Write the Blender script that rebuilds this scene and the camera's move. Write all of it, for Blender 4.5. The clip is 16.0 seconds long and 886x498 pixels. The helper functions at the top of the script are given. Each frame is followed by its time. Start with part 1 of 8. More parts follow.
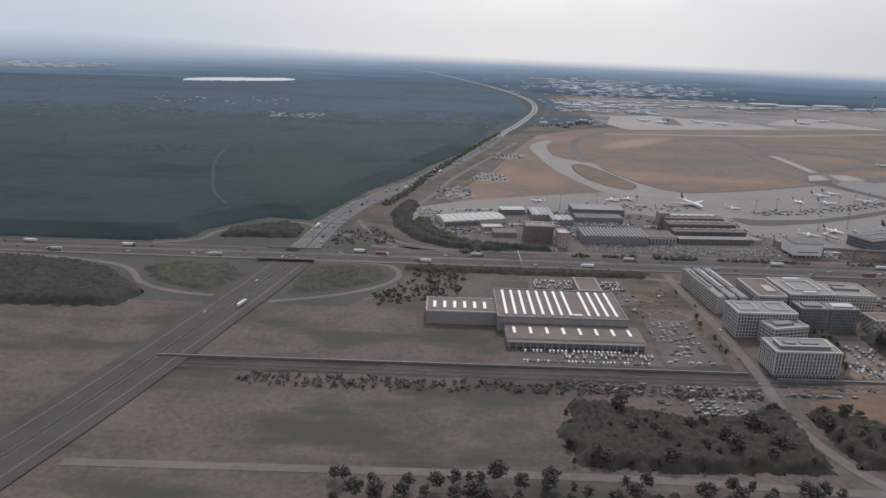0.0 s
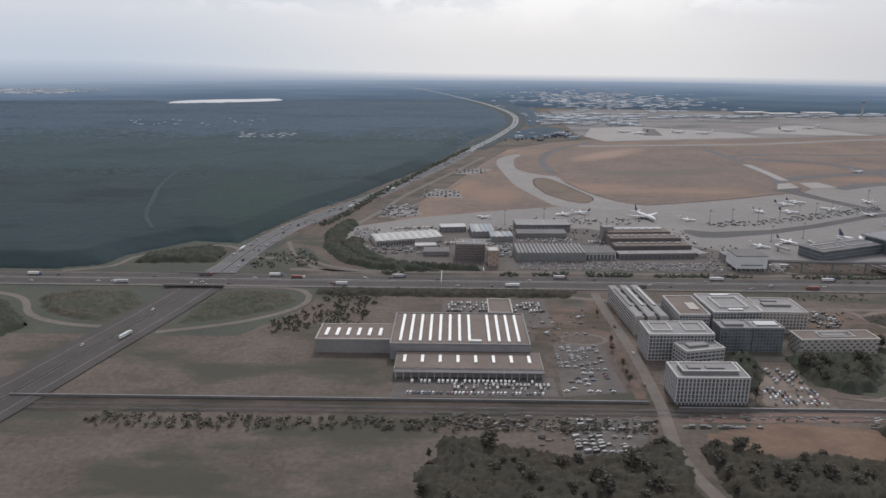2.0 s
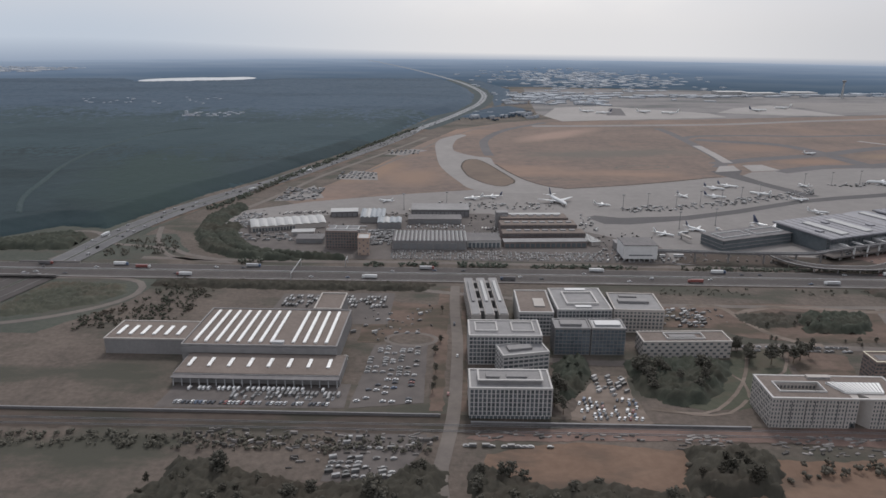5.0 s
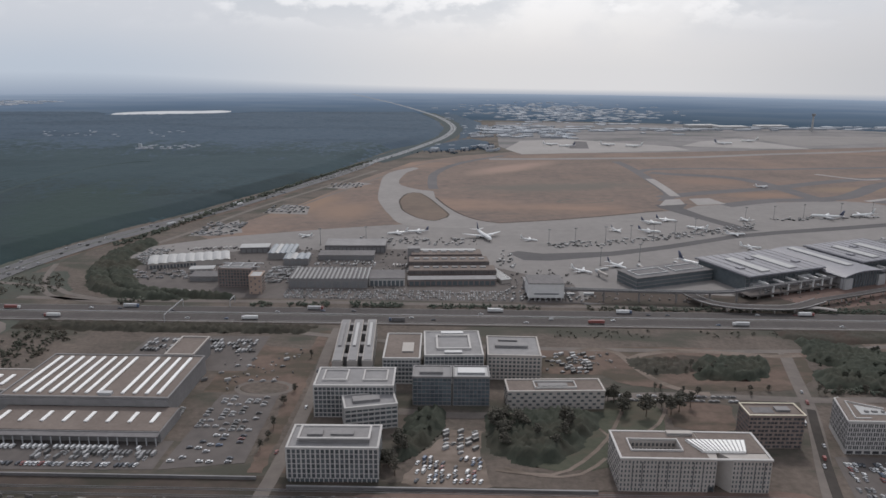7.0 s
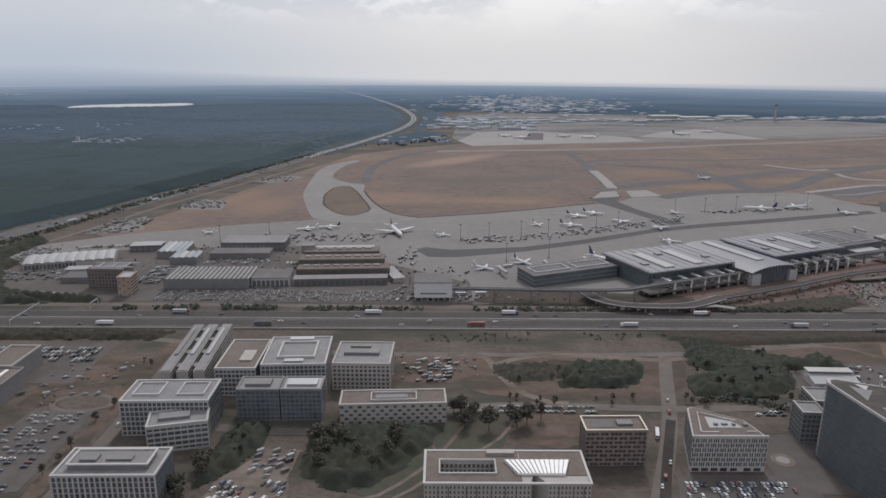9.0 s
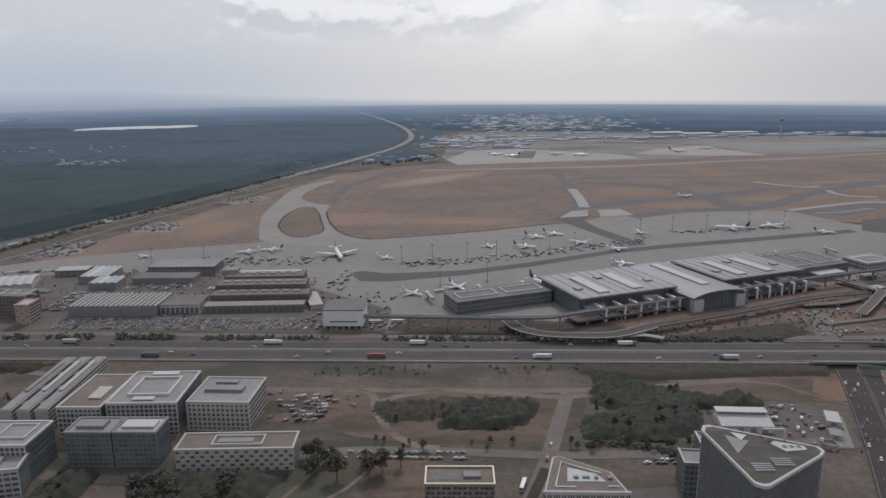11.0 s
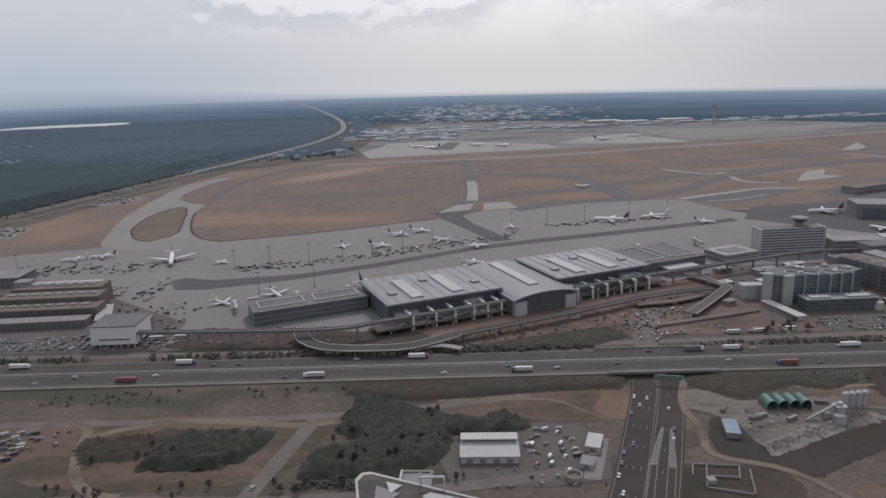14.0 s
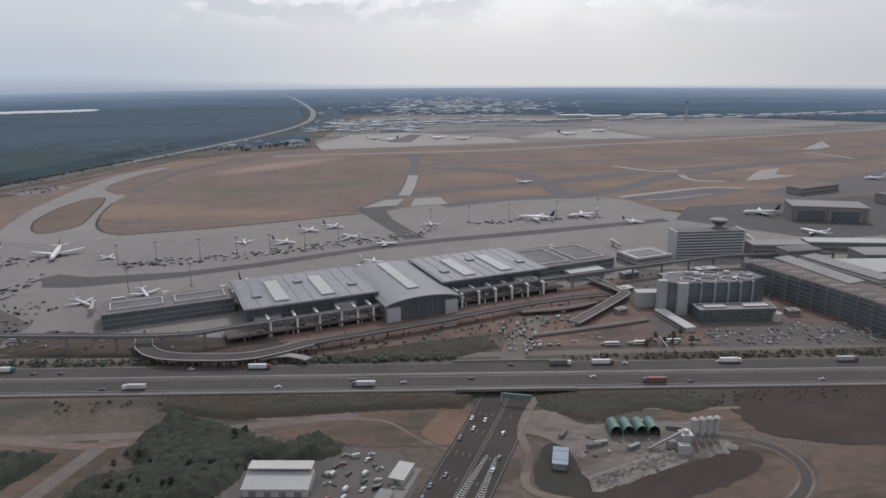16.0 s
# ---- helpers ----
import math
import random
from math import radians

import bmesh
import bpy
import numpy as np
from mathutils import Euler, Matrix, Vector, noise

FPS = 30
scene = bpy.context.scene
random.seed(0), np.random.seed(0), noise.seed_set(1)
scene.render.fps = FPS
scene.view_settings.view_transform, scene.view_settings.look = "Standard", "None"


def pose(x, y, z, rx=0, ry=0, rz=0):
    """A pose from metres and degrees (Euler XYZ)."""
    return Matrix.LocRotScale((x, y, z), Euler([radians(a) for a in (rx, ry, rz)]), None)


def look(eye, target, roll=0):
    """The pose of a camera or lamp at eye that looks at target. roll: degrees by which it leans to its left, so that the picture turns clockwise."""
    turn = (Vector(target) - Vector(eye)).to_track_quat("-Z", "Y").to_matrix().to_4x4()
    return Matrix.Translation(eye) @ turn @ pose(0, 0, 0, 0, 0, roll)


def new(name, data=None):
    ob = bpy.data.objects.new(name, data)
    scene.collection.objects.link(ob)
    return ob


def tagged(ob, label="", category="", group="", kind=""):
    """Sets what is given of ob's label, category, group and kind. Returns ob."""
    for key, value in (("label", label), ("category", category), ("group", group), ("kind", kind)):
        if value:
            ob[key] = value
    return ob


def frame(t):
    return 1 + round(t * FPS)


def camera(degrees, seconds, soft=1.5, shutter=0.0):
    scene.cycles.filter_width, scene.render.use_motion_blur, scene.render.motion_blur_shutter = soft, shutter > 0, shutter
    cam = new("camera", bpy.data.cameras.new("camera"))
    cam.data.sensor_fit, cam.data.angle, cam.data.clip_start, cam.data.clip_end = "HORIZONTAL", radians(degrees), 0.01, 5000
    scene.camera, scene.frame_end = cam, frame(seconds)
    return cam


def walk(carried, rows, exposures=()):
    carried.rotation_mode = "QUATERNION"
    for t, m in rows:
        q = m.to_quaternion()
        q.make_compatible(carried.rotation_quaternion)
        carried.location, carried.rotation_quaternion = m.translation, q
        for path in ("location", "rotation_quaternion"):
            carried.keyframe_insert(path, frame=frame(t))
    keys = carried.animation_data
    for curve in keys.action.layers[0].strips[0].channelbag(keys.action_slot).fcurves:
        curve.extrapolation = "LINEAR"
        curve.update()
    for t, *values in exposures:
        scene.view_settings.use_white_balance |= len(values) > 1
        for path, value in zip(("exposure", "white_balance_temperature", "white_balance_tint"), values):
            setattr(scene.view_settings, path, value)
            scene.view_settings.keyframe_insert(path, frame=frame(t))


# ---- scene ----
cam = camera(64.56, 16.0, soft=1.55)
# seconds, place, and turn about x, y, z
ROWS = [
    (0, 0, 0, 167.88, 73.141, -1.801, 0.546),
    (0.5, 17.16, 7.14, 166.98, 73.257, -1.347, 0.704),
    (1, 34.33, 14.29, 166.07, 73.888, -0.611, 0.826),
    (1.5, 51.5, 21.45, 165.16, 74.578, -0.426, 0.754),
    (2, 68.68, 28.62, 164.24, 74.471, -0.303, 0.952),
    (2.5, 85.87, 35.8, 163.32, 73.742, -0.513, 0.746),
    (3, 103.05, 42.99, 162.39, 72.545, -0.383, 0.786),
    (5.5, 189.07, 79.11, 157.67, 73.236, -0.409, 1.511),
    (6, 206.28, 86.37, 156.7, 74.231, -0.259, 1.239),
    (6.5, 223.51, 93.64, 155.74, 75.008, -0.29, 1.043),
    (7, 240.74, 100.92, 154.77, 75.577, -0.424, 1.077),
    (7.5, 257.97, 108.21, 153.79, 76.026, -0.636, 0.774),
    (8, 275.21, 115.51, 152.81, 76.1, -0.556, 0.504),
    (8.5, 292.45, 122.82, 151.83, 75.411, -0.311, -0.072),
    (9, 309.69, 130.14, 150.83, 74.993, -0.267, -0.036),
    (11.5, 396.01, 166.92, 145.8, 77.352, 0.673, 2.12),
    (12, 413.28, 174.3, 144.77, 78.224, 1.407, 1.454),
    (12.5, 430.56, 181.7, 143.75, 78.734, 1.475, 1.264),
    (13, 447.85, 189.11, 142.71, 77.426, 1.307, 0.186),
    (13.5, 465.14, 196.53, 141.67, 76.876, 1.544, -0.219),
    (14, 482.44, 203.96, 140.63, 75.918, 1.419, -0.581),
    (14.5, 499.74, 211.4, 139.58, 75.208, 1.287, -0.87),
    (15, 517.05, 218.86, 138.53, 75.003, 0.91, -0.921),
    (15.5, 534.36, 226.32, 137.47, 75.044, 0.532, -0.771),
    (16, 551.68, 233.8, 136.4, 75.327, 0.458, -0.87),
]
walk(cam, [(t, pose(x, y, z, rx, ry, rz)) for t, x, y, z, rx, ry, rz in ROWS], [(0, 0.12, 6340, 11), (3, 0.10, 6340, 11), (6, 0.02, 6340, 11), (8.5, -0.04, 6320, 11), (11.5, -0.14, 6280, 11), (12, -0.20, 6270, 11), (12.5, -0.17, 6260, 11), (13.5, -0.15, 6260, 11), (15, -0.05, 6260, 11), (16, -0.02, 6260, 11)])

# ---- world and sun ----
SUN_UP, SUN_SIDE = 48.0, 8.0
world = bpy.data.worlds.new("world")
scene.world = world
world.use_nodes = True
wn, wl = world.node_tree.nodes, world.node_tree.links
wn.clear()


def wnode(kind, **values):
    n = wn.new(kind)
    for k, v in values.items():
        n.inputs[k].default_value = v
    return n


def wmath(op, a, b=None, clamp=False):
    n = wn.new("ShaderNodeMath")
    n.operation, n.use_clamp = op, clamp
    for i, v in enumerate((a, b)):
        if v is None:
            continue
        if isinstance(v, (int, float)):
            n.inputs[i].default_value = v
        else:
            wl.new(v, n.inputs[i])
    return n.outputs[0]


sky = wn.new("ShaderNodeTexSky")
sky.sky_type, sky.sun_disc = "NISHITA", False
sky.sun_elevation, sky.sun_rotation = radians(SUN_UP), radians(SUN_SIDE)
sky.air_density, sky.dust_density = 1.2, 4.0
coord = wn.new("ShaderNodeTexCoord")
axes = wn.new("ShaderNodeSeparateXYZ")
wl.new(coord.outputs["Generated"], axes.inputs[0])
up = wmath("MAXIMUM", axes.outputs[2], 0.0)


def wrange(v, a, b, c=0.0, d=1.0):
    n = wn.new("ShaderNodeMapRange")
    n.interpolation_type = "SMOOTHSTEP"
    for name, x in (("From Min", a), ("From Max", b), ("To Min", c), ("To Max", d)):
        n.inputs[name].default_value = x
    wl.new(v, n.inputs["Value"])
    return n.outputs[0]


def wmix(f, a, b):
    n = wn.new("ShaderNodeMixRGB")
    for i, v in enumerate((f, a, b)):
        if isinstance(v, tuple):
            n.inputs[i].default_value = (*v, 1)
        else:
            wl.new(v, n.inputs[i])
    return n.outputs[0]


# brighter round the hidden sun, bluer to the west; a pale veil with heaped clouds in it
side = wrange(axes.outputs[0], -0.50, 0.06)
glow_near = wrange(wmath("ABSOLUTE", wmath("SUBTRACT", axes.outputs[0], 0.08)), 0.46, 0.02)
low = wmix(side, (0.46, 0.515, 0.585), (0.655, 0.65, 0.65))
high = wmix(glow_near, (0.545, 0.56, 0.60), (0.79, 0.79, 0.80))
veil = wmix(wrange(up, 0.0, 0.11), wmix(wrange(axes.outputs[0], 0.24, 0.56), low, (0.53, 0.535, 0.55)), high)


def heaps(lift, scale, detail):
    at = wn.new("ShaderNodeCombineXYZ")
    wl.new(axes.outputs[0], at.inputs[0])
    wl.new(axes.outputs[1], at.inputs[1])
    wl.new(wmath("MULTIPLY", wmath("ADD", axes.outputs[2], lift), 1.9), at.inputs[2])
    n = wnode("ShaderNodeTexNoise", Scale=scale, Detail=detail, Roughness=0.55)
    wl.new(at.outputs[0], n.inputs["Vector"])
    return n.outputs["Fac"]


body, above = heaps(0.0, 6.4, 8.0), heaps(0.016, 6.4, 8.0)
thick = wmath("MULTIPLY", wrange(body, 0.43, 0.575), wrange(up, 0.04, 0.095))
lit = wrange(wmath("SUBTRACT", body, above), -0.035, 0.055)
puff = wmix(lit, (0.47, 0.505, 0.555), (0.84, 0.84, 0.85))
thin = wmath("MULTIPLY", wrange(heaps(0.3, 3.4, 5.0), 0.43, 0.58), wrange(up, 0.0, 0.085))
clouded = wmix(wmath("MULTIPLY", thin, 0.55), veil, (0.525, 0.55, 0.60))
clouded = wmix(wmath("MULTIPLY", thick, 0.62), clouded, puff)
rim_at = wmath("MULTIPLY", wmath("ADD", axes.outputs[2], 0.036), wrange(axes.outputs[0], -0.5, 0.2, 34.0, 100.0), True)
rim = wmix(rim_at, (0.262, 0.318, 0.405), clouded)
cloud_bg = wnode("ShaderNodeBackground", Strength=1.22)
wl.new(rim, cloud_bg.inputs["Color"])
sky_bg = wnode("ShaderNodeBackground", Strength=0.10)
wl.new(sky.outputs[0], sky_bg.inputs["Color"])
both = wnode("ShaderNodeMixShader", Fac=0.86)
wl.new(sky_bg.outputs[0], both.inputs[1])
wl.new(cloud_bg.outputs[0], both.inputs[2])
wout = wn.new("ShaderNodeOutputWorld")
wl.new(both.outputs[0], wout.inputs["Surface"])

sun = new("sun", bpy.data.lights.new("sun", "SUN"))
sun.data.energy, sun.data.angle, sun.data.color = 1.65, radians(8.0), (1.0, 0.96, 0.91)
toward = Vector((math.sin(radians(SUN_SIDE)) * math.cos(radians(SUN_UP)), math.cos(radians(SUN_SIDE)) * math.cos(radians(SUN_UP)), math.sin(radians(SUN_UP))))
sun.matrix_world = look(toward * 900, (0, 0, 0))


# ---- materials ----
def material(name, c1, c2, fine=0.6, coarse=0.02, rough=0.85, metal=0.0, bump=0.0, vary=0.0, island=0.0, amount=0.55, local=False, patch=None, spots=()):
    """Two colours mixed by fine grain and by coarse stains; vary: how much each object differs; island: each loose piece."""
    m = bpy.data.materials.new(name)
    m.use_nodes = True
    nodes, links = m.node_tree.nodes, m.node_tree.links
    b = nodes["Principled BSDF"]
    b.inputs["Roughness"].default_value, b.inputs["Metallic"].default_value = rough, metal
    b.inputs["Specular IOR Level"].default_value = 0.25 if rough > 0.7 else 0.5
    if local:
        where = nodes.new("ShaderNodeTexCoord").outputs["Object"]
    else:
        where = nodes.new("ShaderNodeNewGeometry").outputs["Position"]
    n1, n2 = nodes.new("ShaderNodeTexNoise"), nodes.new("ShaderNodeTexNoise")
    for n, s, d in ((n1, fine, 4.0), (n2, coarse, 5.0)):
        n.inputs["Scale"].default_value, n.inputs["Detail"].default_value, n.inputs["Roughness"].default_value = s, d, 0.62
        links.new(where, n.inputs["Vector"])
    add = nodes.new("ShaderNodeMath")
    add.operation = "MULTIPLY_ADD"
    links.new(n1.outputs["Fac"], add.inputs[0])
    add.inputs[1].default_value = 1 - amount
    mul = nodes.new("ShaderNodeMath")
    mul.operation = "MULTIPLY"
    links.new(n2.outputs["Fac"], mul.inputs[0])
    mul.inputs[1].default_value = amount
    links.new(mul.outputs[0], add.inputs[2])
    spread = nodes.new("ShaderNodeMapRange")
    spread.inputs["From Min"].default_value, spread.inputs["From Max"].default_value = 0.32, 0.68
    links.new(add.outputs[0], spread.inputs["Value"])
    mix = nodes.new("ShaderNodeMixRGB")
    mix.inputs[1].default_value, mix.inputs[2].default_value = (*c1, 1), (*c2, 1)
    links.new(spread.outputs[0], mix.inputs[0])
    last = mix.outputs[0]
    if patch:
        c3, size, lo, hi = patch
        flatter = nodes.new("ShaderNodeMapping")
        flatter.inputs["Scale"].default_value = (0.45, 1.0, 1.0)
        links.new(where, flatter.inputs["Vector"])
        n3 = nodes.new("ShaderNodeTexNoise")
        n3.inputs["Scale"].default_value, n3.inputs["Detail"].default_value, n3.inputs["Roughness"].default_value = size, 6.0, 0.6
        links.new(flatter.outputs[0], n3.inputs["Vector"])
        limit = nodes.new("ShaderNodeMapRange")
        limit.inputs["From Min"].default_value, limit.inputs["From Max"].default_value = lo, hi
        links.new(n3.outputs["Fac"], limit.inputs["Value"])
        third = nodes.new("ShaderNodeMixRGB")
        third.inputs[2].default_value = (*c3, 1)
        links.new(limit.outputs[0], third.inputs[0])
        links.new(last, third.inputs[1])
        last = third.outputs[0]
    for x, y, rx, ry, turn, colour in spots:
        # a stain with a frayed edge: an ellipse about (x, y)
        shift = nodes.new("ShaderNodeMapping")
        shift.vector_type = "TEXTURE"
        shift.inputs["Location"].default_value, shift.inputs["Rotation"].default_value, shift.inputs["Scale"].default_value = (x, y, 0), (0, 0, radians(turn)), (rx, ry, 1e4)
        links.new(where, shift.inputs["Vector"])
        reach_to = nodes.new("ShaderNodeVectorMath")
        reach_to.operation = "LENGTH"
        links.new(shift.outputs[0], reach_to.inputs[0])
        fray = nodes.new("ShaderNodeMath")
        fray.operation = "MULTIPLY_ADD"
        links.new(n2.outputs["Fac"], fray.inputs[0])
        fray.inputs[1].default_value = 1.3
        links.new(reach_to.outputs["Value"], fray.inputs[2])
        limit = nodes.new("ShaderNodeMapRange")
        limit.inputs["From Min"].default_value, limit.inputs["From Max"].default_value = 1.75, 1.1
        limit.inputs["To Max"].default_value = 0.8
        links.new(fray.outputs[0], limit.inputs["Value"])
        stain = nodes.new("ShaderNodeMixRGB")
        stain.inputs[2].default_value = (*colour, 1)
        links.new(limit.outputs[0], stain.inputs[0])
        links.new(last, stain.inputs[1])
        last = stain.outputs[0]
    if vary or island:
        src = nodes.new("ShaderNodeObjectInfo").outputs["Random"] if vary else nodes.new("ShaderNodeNewGeometry").outputs["Random Per Island"]
        scale = nodes.new("ShaderNodeMapRange")
        v = vary or island
        scale.inputs["To Min"].default_value, scale.inputs["To Max"].default_value = 1 - v, 1 + v
        links.new(src, scale.inputs["Value"])
        hsv = nodes.new("ShaderNodeHueSaturation")
        links.new(scale.outputs[0], hsv.inputs["Value"])
        links.new(last, hsv.inputs["Color"])
        last = hsv.outputs[0]
    links.new(last, b.inputs["Base Color"])
    if bump:
        bp = nodes.new("ShaderNodeBump")
        bp.inputs["Strength"].default_value, bp.inputs["Distance"].default_value = bump, 0.5
        links.new(n1.outputs["Fac"], bp.inputs["Height"])
        links.new(bp.outputs[0], b.inputs["Normal"])
    return m


G = material
M_scrub = G("scrub_ground", (0.060, 0.050, 0.043), (0.138, 0.111, 0.094), 0.34, 0.03, 0.95, bump=0.4, amount=0.45, patch=((0.056, 0.054, 0.043), 0.025, 0.48, 0.60))
M_forest_floor = G("forest_floor", (0.032, 0.044, 0.048), (0.048, 0.061, 0.063), 0.2, 0.02, 0.95)
M_dry = G("dry_grass", (0.098, 0.080, 0.072), (0.190, 0.138, 0.114), 0.09, 0.010, 0.95, amount=0.52, patch=((0.226, 0.150, 0.113), 0.0062, 0.53, 0.70), spots=((330, 1235, 120, 34, 48, (0.265, 0.185, 0.150)), (60, 900, 42, 90, -20, (0.215, 0.143, 0.102)), (118, 870, 40, 60, -10, (0.205, 0.140, 0.105)), (380, 1050, 150, 40, 12, (0.108, 0.098, 0.086)), (640, 1000, 60, 24, 8, (0.205, 0.135, 0.100)), (600, 1110, 60, 40, 0, (0.190, 0.128, 0.100)), (780, 1050, 70, 26, 12, (0.195, 0.140, 0.100))))
M_dry2 = G("dry_grass_island", (0.105, 0.082, 0.068), (0.155, 0.116, 0.092), 0.08, 0.015, 0.95)
M_rough = G("rough_grass", (0.043, 0.049, 0.041), (0.078, 0.080, 0.066), 0.3, 0.03, 0.95, bump=0.3, patch=((0.070, 0.061, 0.051), 0.04, 0.52, 0.66))
M_soil = G("bare_soil", (0.083, 0.059, 0.048), (0.151, 0.108, 0.087), 0.22, 0.03, 0.95, bump=0.2, patch=((0.067, 0.055, 0.042), 0.06, 0.47, 0.60))
M_red_soil = G("red_soil", (0.105, 0.070, 0.060), (0.171, 0.117, 0.099), 0.22, 0.03, 0.95, bump=0.2, patch=((0.080, 0.063, 0.055), 0.06, 0.48, 0.62))
M_lawn = G("dull_lawn", (0.046, 0.050, 0.036), (0.078, 0.078, 0.057), 0.3, 0.04, 0.95, bump=0.2, patch=((0.080, 0.066, 0.050), 0.05, 0.5, 0.62))
M_soil_dark = G("dark_soil", (0.046, 0.036, 0.031), (0.084, 0.065, 0.054), 0.25, 0.04, 0.95, bump=0.2, patch=((0.040, 0.036, 0.028), 0.06, 0.48, 0.60))
M_field = G("stubble_field", (0.119, 0.077, 0.056), (0.173, 0.116, 0.085), 0.25, 0.04, 0.95, patch=((0.094, 0.069, 0.054), 0.05, 0.50, 0.64))
M_sand = G("sandy_yard", (0.122, 0.097, 0.081), (0.195, 0.158, 0.135), 0.25, 0.04, 0.95, bump=0.2, patch=((0.107, 0.085, 0.069), 0.07, 0.48, 0.60))
M_yard = G("gravel_yard", (0.118, 0.100, 0.089), (0.192, 0.168, 0.151), 0.3, 0.05, 0.95, bump=0.2, patch=((0.088, 0.075, 0.066), 0.08, 0.48, 0.62))
M_rubble = G("pale_rubble", (0.135, 0.122, 0.111), (0.240, 0.220, 0.203), 0.9, 0.1, 0.9, bump=0.4)
M_hollow = G("churned_soil", (0.033, 0.027, 0.024), (0.060, 0.047, 0.041), 0.25, 0.04, 0.95, bump=0.2, patch=((0.046, 0.034, 0.029), 0.05, 0.48, 0.6))
M_dark_field = G("dark_field", (0.030, 0.027, 0.025), (0.056, 0.048, 0.043), 0.2, 0.03, 0.95)
M_concrete = G("apron_concrete", (0.152, 0.141, 0.136), (0.208, 0.194, 0.186), 0.12, 0.009, 0.85, patch=((0.122, 0.114, 0.111), 0.012, 0.58, 0.75))
M_concrete_pale = G("pale_concrete", (0.210, 0.196, 0.189), (0.278, 0.261, 0.250), 0.1, 0.012, 0.85)
M_tar = G("dark_asphalt", (0.064, 0.061, 0.063), (0.092, 0.087, 0.089), 0.2, 0.02, 0.9)
M_runway = G("worn_runway", (0.084, 0.080, 0.083), (0.120, 0.110, 0.113), 0.05, 0.008, 0.9)
M_road = G("motorway_asphalt", (0.050, 0.044, 0.043), (0.078, 0.069, 0.066), 0.08, 0.03, 0.9)
M_road_dark = G("dark_motorway_asphalt", (0.037, 0.031, 0.029), (0.058, 0.048, 0.045), 0.08, 0.03, 0.9)
M_street = G("street_asphalt", (0.101, 0.087, 0.080), (0.159, 0.137, 0.123), 0.2, 0.03, 0.9)
M_lot = G("parking_asphalt", (0.075, 0.066, 0.063), (0.125, 0.109, 0.102), 0.15, 0.03, 0.9)
M_line = G("road_marking", (0.163, 0.160, 0.156), (0.231, 0.228, 0.224), 1.5, 0.1, 0.7)
M_chevron = G("fresh_road_paint", (0.30, 0.295, 0.29), (0.42, 0.415, 0.41), 1.5, 0.1, 0.7)
M_lane = G("worn_lane_paint", (0.105, 0.102, 0.100), (0.165, 0.160, 0.157), 0.8, 0.08, 0.8)
# forest leaves come in three steps; their bluish cast is painted-in haze
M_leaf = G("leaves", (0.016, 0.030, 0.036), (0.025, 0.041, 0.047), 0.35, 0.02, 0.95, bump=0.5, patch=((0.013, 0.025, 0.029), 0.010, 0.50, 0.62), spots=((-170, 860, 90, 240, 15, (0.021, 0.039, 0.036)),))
M_leaf2 = G("tree_leaves", (0.062, 0.060, 0.049), (0.098, 0.089, 0.072), 0.7, 0.04, 0.95, vary=0.12)
M_leaf_wood = G("wood_leaves", (0.072, 0.086, 0.070), (0.114, 0.123, 0.097), 0.7, 0.04, 0.95, patch=((0.090, 0.088, 0.070), 0.04, 0.5, 0.62))
# far step: the same leaves, paled and blued to stand for haze
M_leaf_far_hazed = G("hazed_far_leaves", (0.040, 0.064, 0.093), (0.051, 0.077, 0.107), 0.12, 0.004, 0.95, patch=((0.036, 0.058, 0.084), 0.005, 0.50, 0.62))
M_white_bright = G("white_panels", (0.50, 0.49, 0.485), (0.60, 0.59, 0.58), 0.7, 0.05, 0.7)
# middle step of the haze put into the leaf colour
M_leaf_mid_hazed = G("hazed_middle_leaves", (0.022, 0.041, 0.050), (0.031, 0.053, 0.062), 0.3, 0.012, 0.95, bump=0.5, patch=((0.020, 0.038, 0.047), 0.007, 0.50, 0.62))
M_leaf_mass = G("thicket_leaves", (0.075, 0.069, 0.056), (0.114, 0.099, 0.080), 0.6, 0.04, 0.95, island=0.12)
M_road_pale = G("pale_motorway_asphalt", (0.092, 0.090, 0.093), (0.136, 0.133, 0.136), 0.08, 0.02, 0.9)
M_clutter = G("stored_goods", (0.10, 0.092, 0.088), (0.22, 0.205, 0.195), 0.5, 0.1, 0.85, island=0.6)
M_bush = G("dry_bushes", (0.078, 0.076, 0.063), (0.122, 0.111, 0.090), 0.6, 0.05, 0.95, island=0.15)
M_leaf_dark = G("dark_wood_leaves", (0.027, 0.033, 0.025), (0.051, 0.054, 0.041), 0.7, 0.05, 0.95, patch=((0.043, 0.041, 0.031), 0.05, 0.5, 0.64))
M_leaf_scrub = G("scrub_leaves", (0.044, 0.048, 0.037), (0.080, 0.080, 0.061), 0.6, 0.05, 0.95, patch=((0.074, 0.062, 0.048), 0.05, 0.5, 0.64))
M_leaf_thicket = G("brown_thicket_leaves", (0.030, 0.029, 0.023), (0.056, 0.050, 0.039), 0.6, 0.05, 0.95, patch=((0.044, 0.037, 0.029), 0.05, 0.5, 0.64))
M_leaf_bank = G("bank_scrub", (0.036, 0.035, 0.028), (0.061, 0.054, 0.043), 0.5, 0.05, 0.95, patch=((0.055, 0.041, 0.033), 0.05, 0.5, 0.64))
M_bark = G("bark", (0.075, 0.055, 0.040), (0.13, 0.10, 0.08), 3.0, 0.4, 0.95)
M_water = G("lake_water", (0.370, 0.375, 0.380), (0.420, 0.425, 0.430), 0.02, 0.004, 0.35)
